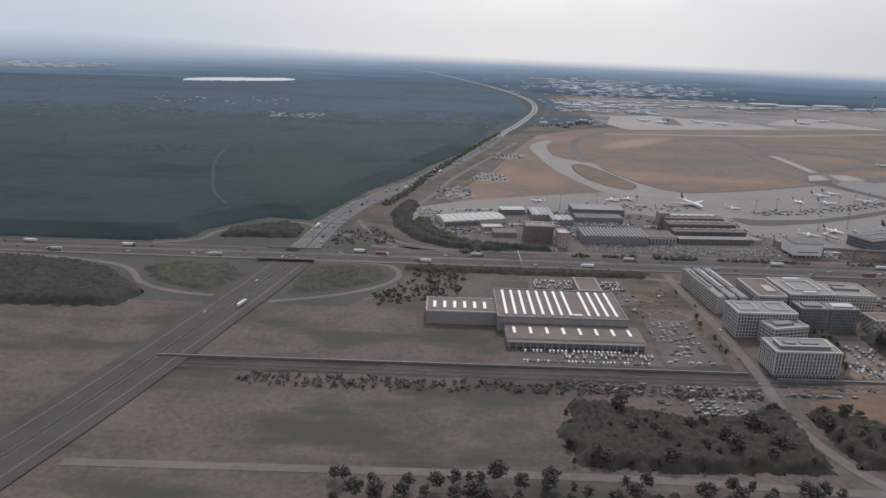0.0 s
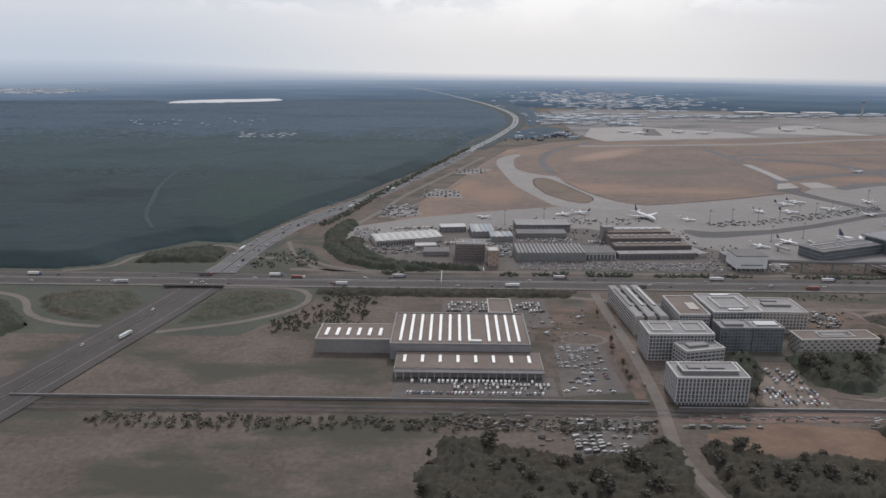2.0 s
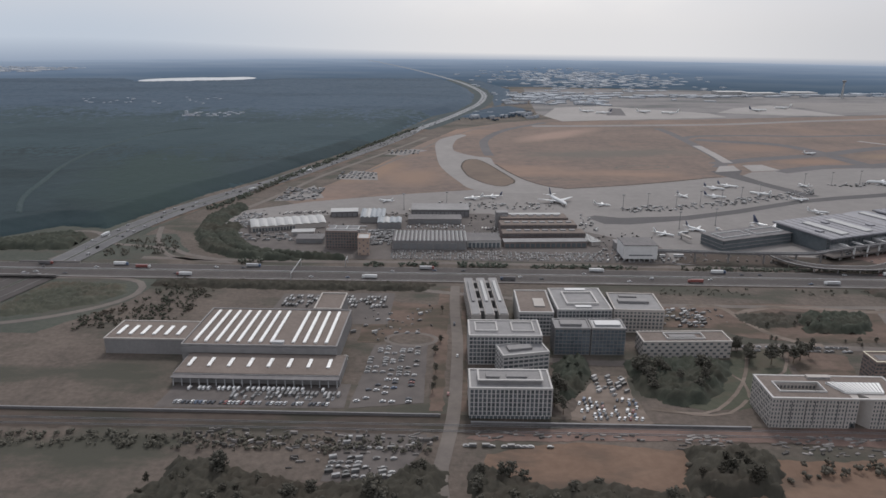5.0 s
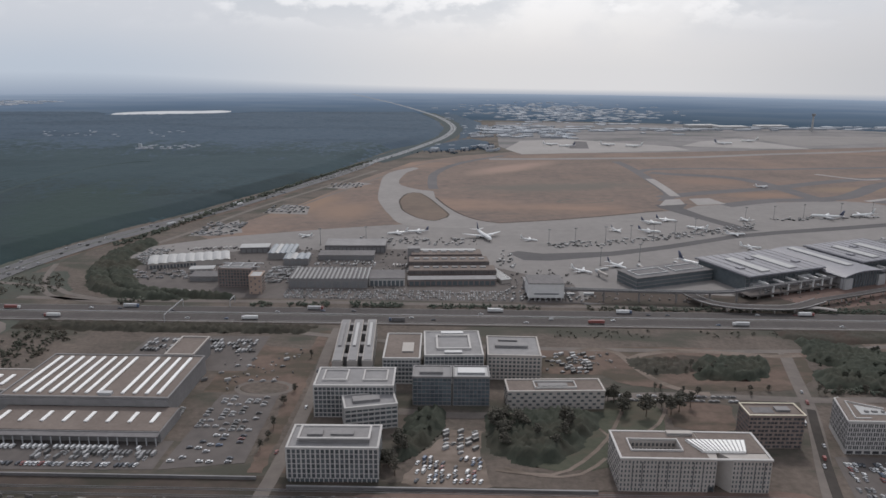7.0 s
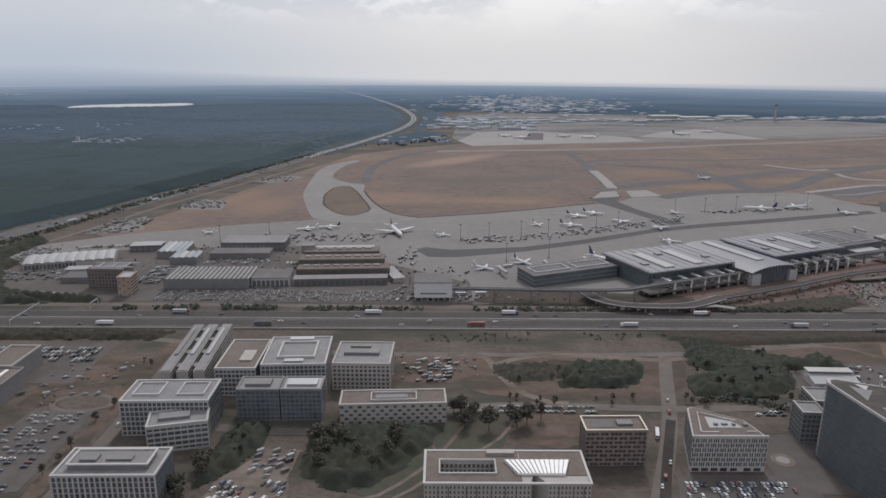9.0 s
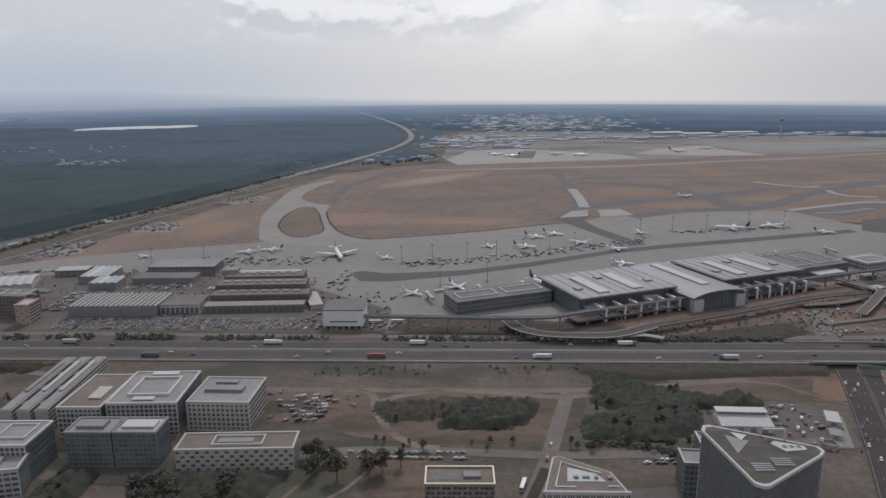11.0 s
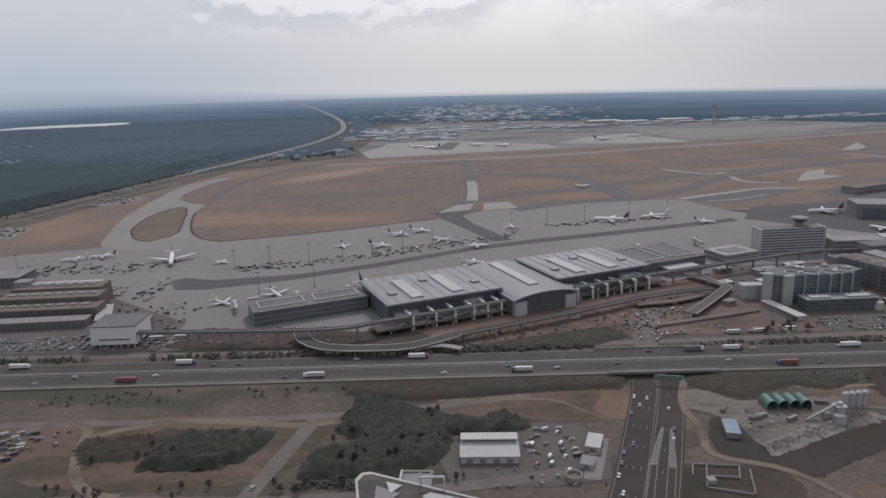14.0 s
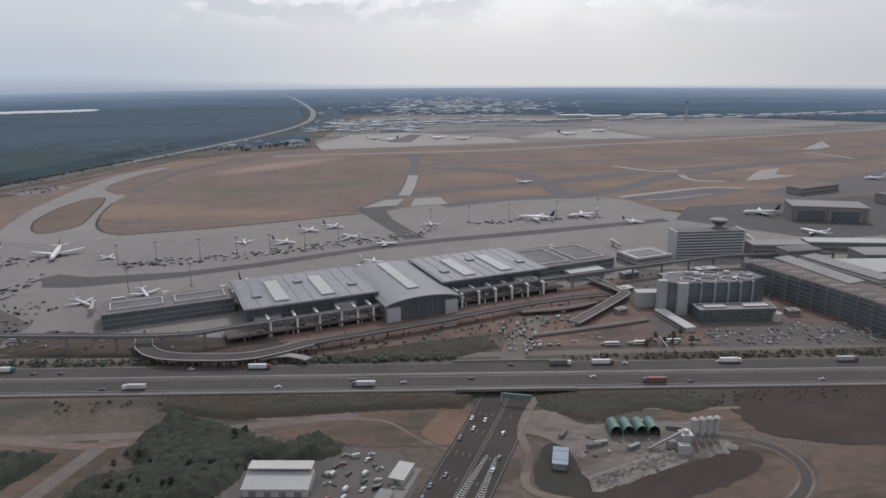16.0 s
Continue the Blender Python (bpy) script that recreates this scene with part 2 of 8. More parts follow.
M_white = G("white_render", (0.36, 0.345, 0.335), (0.46, 0.44, 0.425), 0.7, 0.05, 0.8, vary=0.05)
M_cream = G("cream_render", (0.320, 0.292, 0.270), (0.405, 0.375, 0.350), 0.6, 0.05, 0.85)
M_grey_wall = G("grey_cladding", (0.165, 0.158, 0.158), (0.235, 0.225, 0.222), 0.6, 0.05, 0.75)
M_brown = G("brown_brick", (0.140, 0.114, 0.106), (0.215, 0.176, 0.162), 0.9, 0.06, 0.9)
M_tan = G("tan_cladding", (0.180, 0.142, 0.126), (0.262, 0.210, 0.188), 0.9, 0.06, 0.9)
M_gold = G("pale_gold_coping", (0.50, 0.45, 0.34), (0.62, 0.57, 0.44), 0.8, 0.1, 0.5)
M_window_dark = G("dark_window_glass", (0.040, 0.040, 0.044), (0.070, 0.070, 0.076), 0.9, 0.1, 0.35, vary=0.25)
M_brick_tower = G("sandstone_brick", (0.27, 0.20, 0.165), (0.38, 0.29, 0.24), 0.9, 0.06, 0.9)
M_red_brown = G("dull_red_brown", (0.108, 0.088, 0.083), (0.160, 0.130, 0.122), 0.7, 0.05, 0.9)
M_roof_grey = G("grey_roof", (0.165, 0.160, 0.162), (0.250, 0.242, 0.242), 0.25, 0.04, 0.75)
M_roof_pale = G("pale_sheet_roof", (0.270, 0.268, 0.268), (0.350, 0.346, 0.342), 0.3, 0.03, 0.6)
M_roof_brown = G("gravel_roof", (0.118, 0.096, 0.085), (0.190, 0.158, 0.140), 0.6, 0.06, 0.95)
M_roof_felt = G("dark_felt_roof", (0.052, 0.050, 0.046), (0.088, 0.080, 0.072), 0.4, 0.08, 0.9, patch=((0.100, 0.086, 0.074), 0.15, 0.5, 0.62))
M_roof_blue = G("blue_grey_sheet", (0.165, 0.180, 0.195), (0.260, 0.280, 0.300), 0.3, 0.05, 0.6)
M_roof_dark = G("dark_roof", (0.105, 0.100, 0.102), (0.170, 0.160, 0.160), 0.4, 0.05, 0.85)
M_t2_roof = G("terminal_roof", (0.133, 0.132, 0.149), (0.190, 0.186, 0.205), 0.15, 0.02, 0.55)
M_metal = G("pale_metal", (0.33, 0.33, 0.335), (0.42, 0.42, 0.425), 1.0, 0.1, 0.5, 0.1)
M_steel = G("dark_steel", (0.15, 0.15, 0.155), (0.23, 0.23, 0.235), 1.0, 0.1, 0.6, 0.3)
M_skylight = G("white_skylight", (0.66, 0.655, 0.64), (0.78, 0.77, 0.75), 0.5, 0.05, 0.35)
M_glass = G("window_glass", (0.070, 0.077, 0.085), (0.122, 0.131, 0.140), 0.9, 0.1, 0.12, vary=0.25)
M_pane = G("grey_window_glass", (0.085, 0.085, 0.09), (0.135, 0.135, 0.14), 0.9, 0.1, 0.25, vary=0.2)
M_glass_blue = G("blue_glass", (0.075, 0.092, 0.108), (0.125, 0.145, 0.162), 0.7, 0.1, 0.1, vary=0.2)
M_glass_dark = G("dark_curtain_glass", (0.078, 0.092, 0.101), (0.122, 0.137, 0.148), 0.4, 0.05, 0.12)
M_green = G("green_membrane", (0.061, 0.126, 0.108), (0.094, 0.176, 0.151), 0.8, 0.1, 0.6)
M_green_dark = G("dark_green_glass", (0.080, 0.102, 0.098), (0.122, 0.147, 0.140), 0.6, 0.1, 0.3)
M_blue_tarp = G("blue_sheet", (0.13, 0.17, 0.23), (0.20, 0.25, 0.32), 0.8, 0.1, 0.6)
M_plane = G("white_aircraft_paint", (0.560, 0.560, 0.560), (0.640, 0.640, 0.640), 0.6, 0.1, 0.3, local=True)
M_fin_blue = G("navy_fin_paint", (0.045, 0.055, 0.10), (0.075, 0.085, 0.14), 0.6, 0.1, 0.35)
M_fin_red = G("maroon_fin_paint", (0.24, 0.08, 0.075), (0.34, 0.13, 0.12), 0.6, 0.1, 0.35)
M_fin_white = G("white_fin_paint", (0.66, 0.66, 0.66), (0.76, 0.76, 0.76), 0.6, 0.1, 0.35)
M_wing = G("grey_wing_paint", (0.50, 0.50, 0.51), (0.62, 0.62, 0.63), 0.6, 0.1, 0.4)
M_car_white = G("white_car_paint", (0.50, 0.50, 0.50), (0.60, 0.60, 0.60), 2.0, 0.2, 0.3, vary=0.1)
M_car_silver = G("silver_car_paint", (0.36, 0.36, 0.37), (0.46, 0.46, 0.47), 2.0, 0.2, 0.3, 0.3, vary=0.2)
M_car_dark = G("dark_car_paint", (0.045, 0.047, 0.055), (0.085, 0.085, 0.095), 2.0, 0.2, 0.25, vary=0.3)
M_car_red = G("red_car_paint", (0.17, 0.055, 0.050), (0.24, 0.085, 0.075), 2.0, 0.2, 0.3, vary=0.2)
M_car_blue = G("blue_car_paint", (0.07, 0.095, 0.15), (0.10, 0.135, 0.20), 2.0, 0.2, 0.3, vary=0.2)
M_car_mix = G("mixed_car_paint", (0.101, 0.101, 0.103), (0.265, 0.261, 0.261), 0.5, 0.2, 0.35, island=0.8)
M_tyre = G("tyre_rubber", (0.025, 0.025, 0.026), (0.045, 0.045, 0.045), 3.0, 0.3, 0.9)
M_leaf_ride = G("pale_young_leaves", (0.034, 0.051, 0.055), (0.048, 0.066, 0.068), 0.3, 0.02, 0.95)
M_far_ground = G("grey_far_ground", (0.135, 0.128, 0.128), (0.205, 0.192, 0.190), 0.05, 0.012, 0.95, patch=((0.105, 0.104, 0.104), 0.012, 0.48, 0.6))
M_dull_grass = G("dull_green_grass", (0.098, 0.093, 0.080), (0.132, 0.119, 0.104), 0.08, 0.02, 0.95)
# far stretch of the same motorway, its distant glint painted as paler colour
M_road_far = G("glint_pale_carriageway", (0.160, 0.166, 0.176), (0.215, 0.221, 0.231), 0.05, 0.02, 0.8)
M_taxi_pale = G("taxiway_concrete", (0.172, 0.160, 0.154), (0.232, 0.217, 0.208), 0.1, 0.012, 0.85)
# far walls paled towards blue, with the haze put into their colour
M_town_hazed = G("hazed_town_walls", (0.270, 0.292, 0.325), (0.380, 0.395, 0.418), 0.05, 0.005, 0.9, island=0.15)


# ---- building helpers ----
def part(name, bm, mat, parent=None, label=""):
    me = bpy.data.meshes.new(name)
    bm.to_mesh(me)
    bm.free()
    me.materials.append(mat)
    ob = new(name, me)
    if parent is not None:
        ob.parent = parent
    if label:
        ob["label"] = label
    return ob


def piece(name, me, parent, m, label=""):
    ob = new(name, me)
    ob.parent = parent
    ob.matrix_basis = m
    if label:
        ob["label"] = label
    return ob


def thing(name, m, label, category, group="", kind=""):
    ob = new(name)
    ob.matrix_basis = m
    return tagged(ob, label, category, group, kind)


def add_box(bm, x0, y0, z0, x1, y1, z1, bevel=0.0):
    vs = [bm.verts.new(p) for p in ((x0, y0, z0), (x1, y0, z0), (x1, y1, z0), (x0, y1, z0), (x0, y0, z1), (x1, y0, z1), (x1, y1, z1), (x0, y1, z1))]
    fs = [bm.faces.new([vs[i] for i in f]) for f in ((3, 2, 1, 0), (4, 5, 6, 7), (0, 1, 5, 4), (1, 2, 6, 5), (2, 3, 7, 6), (3, 0, 4, 7))]
    if bevel:
        es = list({e for f in fs for e in f.edges})
        bmesh.ops.bevel(bm, geom=es, offset=bevel, segments=1, affect="EDGES")
    return bm


def box(*a, bevel=0.0):
    return add_box(bmesh.new(), *a, bevel=bevel)


def boxes(items, bevel=0.0):
    bm = bmesh.new()
    for a in items:
        add_box(bm, *a)
    return bm


def mesh_of(name, bm, mat):
    me = bpy.data.meshes.new(name)
    bm.to_mesh(me)
    bm.free()
    me.materials.append(mat)
    return me


def prism(points, z0, z1):
    """An upright prism over an outline."""
    bm = bmesh.new()
    lo, hi = [bm.verts.new((x, y, z0)) for x, y in points], [bm.verts.new((x, y, z1)) for x, y in points]
    n = len(points)
    bm.faces.new(hi)
    bm.faces.new(lo[::-1])
    for i in range(n):
        j = (i + 1) % n
        bm.faces.new((lo[i], lo[j], hi[j], hi[i]))
    bmesh.ops.recalc_face_normals(bm, faces=bm.faces)
    return bm


def tube(bm, x, y, z0, z1, r0, r1=None, n=10):
    r1 = r0 if r1 is None else r1
    lo = [bm.verts.new((x + r0 * math.cos(2 * math.pi * i / n), y + r0 * math.sin(2 * math.pi * i / n), z0)) for i in range(n)]
    hi = [bm.verts.new((x + r1 * math.cos(2 * math.pi * i / n), y + r1 * math.sin(2 * math.pi * i / n), z1)) for i in range(n)]
    for i in range(n):
        bm.faces.new((lo[i], lo[(i + 1) % n], hi[(i + 1) % n], hi[i]))
    bm.faces.new(hi)
    bm.faces.new(lo[::-1])
    return bm


def smooth_line(points, step=8.0, closed=False):
    """Points along a smooth curve through the given ones."""
    p = [Vector(q) for q in points]
    n, out = len(p), []
    for i in range(n if closed else n - 1):
        a, b, c, d = (p[(i - 1) % n], p[i], p[(i + 1) % n], p[(i + 2) % n]) if closed else (p[max(i - 1, 0)], p[i], p[i + 1], p[min(i + 2, n - 1)])
        k = max(2, int((c - b).length / step))
        for j in range(k):
            t = j / k
            out.append(0.5 * (2 * b + (c - a) * t + (2 * a - 5 * b + 4 * c - d) * t * t + (3 * b - a - 3 * c + d) * t ** 3))
    if not closed:
        out.append(p[-1])
    return out


def shifted(line, off):
    out = []
    for i, q in enumerate(line):
        t = (line[min(i + 1, len(line) - 1)] - line[max(i - 1, 0)]).normalized()
        out.append(Vector((q.x - t.y * off, q.y + t.x * off)))
    return out


def ribbon_bm(line, width, z, thick=0.0, bm=None):
    bm = bm or bmesh.new()
    a, b = shifted(line, width / 2), shifted(line, -width / 2)
    hi = [(bm.verts.new((p.x, p.y, z)), bm.verts.new((q.x, q.y, z))) for p, q in zip(a, b)]
    for (p, q), (r, s) in zip(hi, hi[1:]):
        bm.faces.new((p, q, s, r))
    if thick:
        lo = [(bm.verts.new((p.x, p.y, z - thick)), bm.verts.new((q.x, q.y, z - thick))) for p, q in zip(a, b)]
        for i in range(len(hi) - 1):
            bm.faces.new((hi[i + 1][0], lo[i + 1][0], lo[i][0], hi[i][0]))
            bm.faces.new((hi[i][1], lo[i][1], lo[i + 1][1], hi[i + 1][1]))
            bm.faces.new((lo[i][0], lo[i + 1][0], lo[i + 1][1], lo[i][1]))
        bm.faces.new((hi[0][0], lo[0][0], lo[0][1], hi[0][1]))
        bm.faces.new((hi[-1][1], lo[-1][1], lo[-1][0], hi[-1][0]))
    bmesh.ops.recalc_face_normals(bm, faces=bm.faces) if thick else None
    return bm


def ribbon(name, points, width, z, mat, label, category, thick=0.0, kind="structure", closed=False):
    line = smooth_line(points, closed=closed)
    if closed:
        line.append(line[0].copy())
    return tagged(part(name, ribbon_bm(line, width, z, thick), mat), label, category, kind=kind)


def sheet(name, points, z, mat, label, category, smooth=False):
    pts = [(p[0], p[1]) for p in (smooth_line(points, 12.0, True) if smooth else points)]
    wander = {M_lawn: 1.4, M_red_soil: 1.4, M_rough: 1.5, M_sand: 1.5, M_yard: 1.5, M_soil: 1.4, M_field: 1.4, M_dark_field: 1.5, M_hollow: 1.5, M_soil_dark: 1.5, M_lot: 0.35}.get(mat, 0.0)
    if wander:
        fine = []
        for (x0, y0), (x1, y1) in zip(pts, pts[1:] + pts[:1]):
            n = max(1, int(math.hypot(x1 - x0, y1 - y0) / 2.2))
            for k in range(n):
                x, y = x0 + (x1 - x0) * k / n, y0 + (y1 - y0) * k / n
                fine.append((x + wander * noise.noise(Vector((x * 0.2, y * 0.2, 3))) + 0.5 * wander * noise.noise(Vector((x * 0.6, y * 0.6, 7))), y + wander * noise.noise(Vector((x * 0.2, y * 0.2, 13))) + 0.5 * wander * noise.noise(Vector((x * 0.6, y * 0.6, 17)))))
        pts = fine
    bm = bmesh.new()
    f = bm.faces.new([bm.verts.new((x, y, z)) for x, y in pts])
    if f.normal.z < 0 or (f.normal_update(), f.normal.z < 0)[1]:
        f.normal_flip()
    bmesh.ops.triangulate(bm, faces=bm.faces[:])
    return tagged(part(name, bm, mat), label, category, kind="structure")


def soup(name, verts, faces, mat, label, category, kind="stuff", smooth=False):
    me = bpy.data.meshes.new(name)
    me.from_pydata(verts, [], faces)
    me.materials.append(mat)
    if smooth:
        me.polygons.foreach_set("use_smooth", [True] * len(me.polygons))
    return tagged(new(name, me), label, category, kind=kind)


# ---- ground, distance, water ----
CX, CY, FAR = 275.0, 115.0, 4600.0


def disc(name, r0, r1, z, mat, label, category, kind, rings=6, n=96):
    bm = bmesh.new()
    rows = []
    for k in range(rings + 1):
        r = r0 + (r1 - r0) * k / rings
        rows.append([bm.verts.new((CX + r * math.cos(2 * math.pi * i / n), CY + r * math.sin(2 * math.pi * i / n), z)) for i in range(n)] if r > 0 else [bm.verts.new((CX, CY, z))])
    for a, b in zip(rows, rows[1:]):
        for i in range(n):
            j = (i + 1) % n
            bm.faces.new((a[0], b[i], b[j]) if len(a) == 1 else (a[i], b[i], b[j], a[j]))
    return tagged(part(name, bm, mat), label, category, kind=kind)


disc("ground", 0, FAR, 0.0, M_scrub, "dull green and brown scrubby open ground", "ground", "structure")

# distant land; a bluish glow growing towards its rim stands in for haze
M_far = bpy.data.materials.new("hazed_distant_land")
M_far.use_nodes = True
fn, fl = M_far.node_tree.nodes, M_far.node_tree.links
fb = fn["Principled BSDF"]
fb.inputs["Roughness"].default_value = 1.0
fb.inputs["Specular IOR Level"].default_value = 0.0
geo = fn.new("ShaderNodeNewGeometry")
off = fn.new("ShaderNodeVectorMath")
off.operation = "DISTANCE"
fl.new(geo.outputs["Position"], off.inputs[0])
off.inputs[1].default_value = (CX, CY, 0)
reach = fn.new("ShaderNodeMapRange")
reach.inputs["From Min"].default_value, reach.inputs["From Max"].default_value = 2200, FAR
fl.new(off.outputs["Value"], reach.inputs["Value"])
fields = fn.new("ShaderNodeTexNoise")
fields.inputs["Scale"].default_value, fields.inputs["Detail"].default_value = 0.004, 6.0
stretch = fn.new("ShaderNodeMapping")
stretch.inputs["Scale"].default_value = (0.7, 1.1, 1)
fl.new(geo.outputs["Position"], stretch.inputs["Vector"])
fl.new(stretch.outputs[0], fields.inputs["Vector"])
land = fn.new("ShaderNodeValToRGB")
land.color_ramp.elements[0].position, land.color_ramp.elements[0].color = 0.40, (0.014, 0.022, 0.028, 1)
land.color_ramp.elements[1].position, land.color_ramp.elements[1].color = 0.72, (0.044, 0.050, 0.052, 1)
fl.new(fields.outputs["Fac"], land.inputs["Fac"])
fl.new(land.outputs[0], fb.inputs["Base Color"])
# haze put in as emission, brighter and bluer with distance
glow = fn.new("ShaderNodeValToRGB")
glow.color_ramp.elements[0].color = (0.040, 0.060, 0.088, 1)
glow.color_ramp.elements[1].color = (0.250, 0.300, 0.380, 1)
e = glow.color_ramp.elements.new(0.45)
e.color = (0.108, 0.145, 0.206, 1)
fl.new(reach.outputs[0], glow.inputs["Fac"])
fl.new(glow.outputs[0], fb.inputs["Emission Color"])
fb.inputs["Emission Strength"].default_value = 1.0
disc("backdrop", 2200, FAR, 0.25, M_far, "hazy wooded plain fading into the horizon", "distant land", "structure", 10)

sheet("lake", [(-858, 2360), (-790, 2398), (-700, 2462), (-585, 2540), (-556, 2600), (-575, 2660), (-625, 2690), (-690, 2650), (-780, 2630), (-880, 2560), (-908, 2470)], 1.0, M_water, "pale silvery lake among far woods", "lake", True)
sheet("forest_floor", [(-900, 556), (-215, 556), (-205, 585), (-160, 650), (-122, 640), (-108, 690), (-84, 770), (-48, 850), (-22, 935), (32, 1100), (60, 1205), (104, 1420), (160, 1570), (196, 1740), (210, 1980), (190, 2220), (120, 2600), (-2300, 2600), (-2300, 900)], 0.04, M_forest_floor, "dark shaded forest floor", "forest floor")
sheet("forest_clearing", [(-350, 1372), (-300, 1360), (-240, 1372), (-262, 1470), (-330, 1450)], 0.6, M_sand, "pale built-up clearing in the forest", "clearing", True)

# ---- airfield ----
sheet("airfield_grass", [(0, 742), (60, 905), (110, 1110), (165, 1290), (260, 1400), (360, 1470), (560, 1480), (900, 1560), (1600, 1790), (2500, 2000), (2500, 900), (1100, 900), (900, 860), (760, 900), (520, 870), (290, 795), (180, 780), (20, 720)], 0.05, M_dry, "dry tan airfield grass with paler and redder patches", "grass")
sheet("south_field", [(360, 1440), (330, 1560), (360, 2250), (2300, 2250), (2400, 1900), (1600, 1750), (900, 1540), (560, 1460)], 0.06, M_far_ground, "grey-brown bare ground of the far airport", "ground")
sheet("apron", [(-40, 690), (25, 738), (113, 776), (190, 803), (250, 800), (288, 812), (315, 820), (356, 833), (411, 856), (460, 880), (500, 892), (526, 921), (594, 941), (666, 955), (720, 962), (750, 950), (772, 890), (800, 862), (900, 850), (1150, 900), (1150, 700), (700, 640), (560, 600), (330, 555), (270, 600), (60, 640), (-30, 640)], 0.09, M_concrete, "pale grey concrete apron with darker stains", "apron")
ribbon("grass_ring", [(364, 939), (389, 958), (427, 959), (432, 946), (387, 930)], 3.0, 0.10, M_dull_grass, "dull green ring worn into the dry grass", "grass", closed=True)
sheet("taxiway_loop", [(190, 800), (169, 851), (154, 908), (146, 950), (140, 1020), (135, 1110), (138, 1155), (147, 1187), (172, 1226), (182, 1216), (169, 1180), (164, 1150), (161, 1090), (168, 1048), (196, 1012), (212, 1004), (216, 960), (229, 905), (247, 854), (267, 823), (288, 809), (250, 788)], 0.13, M_taxi_pale, "curved pale concrete taxiway loop across dry grass", "taxiway", True)
ribbon("old_runway", [(212, 1022), (208, 1090), (212, 1175), (250, 1290), (330, 1400)], 13, 0.12, M_runway, "worn grey asphalt strip in dry grass", "runway")
sheet("grass_island", [(184, 870), (178, 900), (174, 940), (180, 984), (194, 990), (208, 955), (217, 922), (234, 853), (227, 832), (219, 821), (203, 832)], 0.17, M_dry2, "dry grass island enclosed by the taxiway loop", "grass", True)
ribbon("island_verge", [(184, 870), (178, 900), (174, 940), (180, 984), (194, 990), (208, 955), (217, 922), (234, 853), (227, 832), (219, 821), (203, 832)], 2.0, 0.185, M_soil_dark, "dark worn verge round the dry grass island", "verge", closed=True)
ribbon("apron_verge", [(217, 958), (230, 906), (248, 855), (268, 825), (288, 814), (315, 822), (356, 835), (411, 858), (478, 890)], 2.4, 0.19, M_soil_dark, "dark verge between concrete apron and dry grass", "verge")
sheet("dark_strip", [(287, 690), (296, 698), (318, 690), (378, 700), (430, 724), (509, 769), (558, 789), (640, 815), (760, 855), (762, 842), (640, 800), (558, 775), (510, 757), (433, 712), (379, 686), (321, 667), (299, 668)], 0.16, M_tar, "dark asphalt strip along the concrete apron", "taxiway")
sheet("taxi_lane", [(478, 905), (528, 785), (545, 790), (515, 860), (505, 905), (520, 935), (478, 925)], 0.15, M_tar, "dark asphalt taxi lane between two aprons", "taxiway")
ribbon("cross_taxiway", [(495, 950), (517, 1000), (524, 1110), (526, 1250), (520, 1330)], 15, 0.13, M_runway, "grey asphalt taxiway crossing dry grass", "taxiway")
ribbon("pale_crossing", [(520, 985), (524, 1050), (526, 1130)], 13, 0.15, M_concrete_pale, "pale concrete length of a crossing taxiway", "taxiway")
sheet("holding_pad", [(481, 918), (500, 959), (520, 966), (515, 930)], 0.18, M_concrete_pale, "pale concrete holding pad", "taxiway")
sheet("holding_pad_east", [(528, 925), (532, 968), (559, 973), (566, 935)], 0.18, M_concrete_pale, "pale concrete holding pad", "taxiway")
ribbon("dark_runway", [(500, 975), (547, 1004), (605, 1029), (674, 1057), (761, 1108), (836, 1143), (918, 1168), (1050, 1215), (1300, 1310), (1700, 1480)], 22, 0.12, M_runway, "grey asphalt taxiway running through dry grass", "taxiway")
ribbon("dark_runway_branch", [(545, 1196), (577, 1180), (637, 1160), (667, 1128), (683, 1069), (690, 998), (700, 958)], 24, 0.13, M_runway, "grey asphalt taxiway joining another", "taxiway")
ribbon("far_runway", [(300, 1345), (500, 1370), (677, 1403), (831, 1458), (1047, 1524), (1506, 1713), (2100, 1930)], 22, 0.12, M_concrete, "long pale runway beyond the dry grass", "runway")
sheet("far_taxi_wedge", [(926, 1061), (952, 1104), (979, 1142), (1014, 1160), (984, 1108), (1004, 1094), (976, 1080), (943, 1066)], 0.16, M_concrete_pale, "pale wedge-shaped concrete taxiway", "taxiway")
sheet("far_taxi_wedge_south", [(1149, 1363), (1248, 1486), (1215, 1400), (1180, 1370)], 0.16, M_concrete_pale, "pale wedge-shaped concrete taxiway far off", "taxiway")
sheet("centre_pad", [(745, 962), (860, 1016), (905, 1000), (866, 975), (790, 926), (769, 943)], 0.16, M_runway, "grey asphalt pad beside the taxiways", "apron")
ribbon("pad_edge", [(748, 962), (800, 988), (860, 1014), (900, 1008)], 9, 0.2, M_concrete_pale, "pale concrete strip along the asphalt pad", "taxiway")
ribbon("pad_edge_south", [(772, 946), (800, 950), (850, 975)], 7, 0.2, M_concrete, "pale concrete strip along the asphalt pad", "taxiway")
ribbon("grey_taxiway", [(524, 1200), (563, 1236), (661, 1249), (742, 1246), (829, 1261), (917, 1276), (1050, 1310), (1250, 1390), (1500, 1500)], 16, 0.11, M_runway, "grey taxiway through dry grass", "taxiway")
ribbon("pale_link", [(800, 1196), (826, 1160), (848, 1142), (874, 1150)], 9, 0.145, M_concrete_pale, "pale narrow taxiway link", "taxiway")
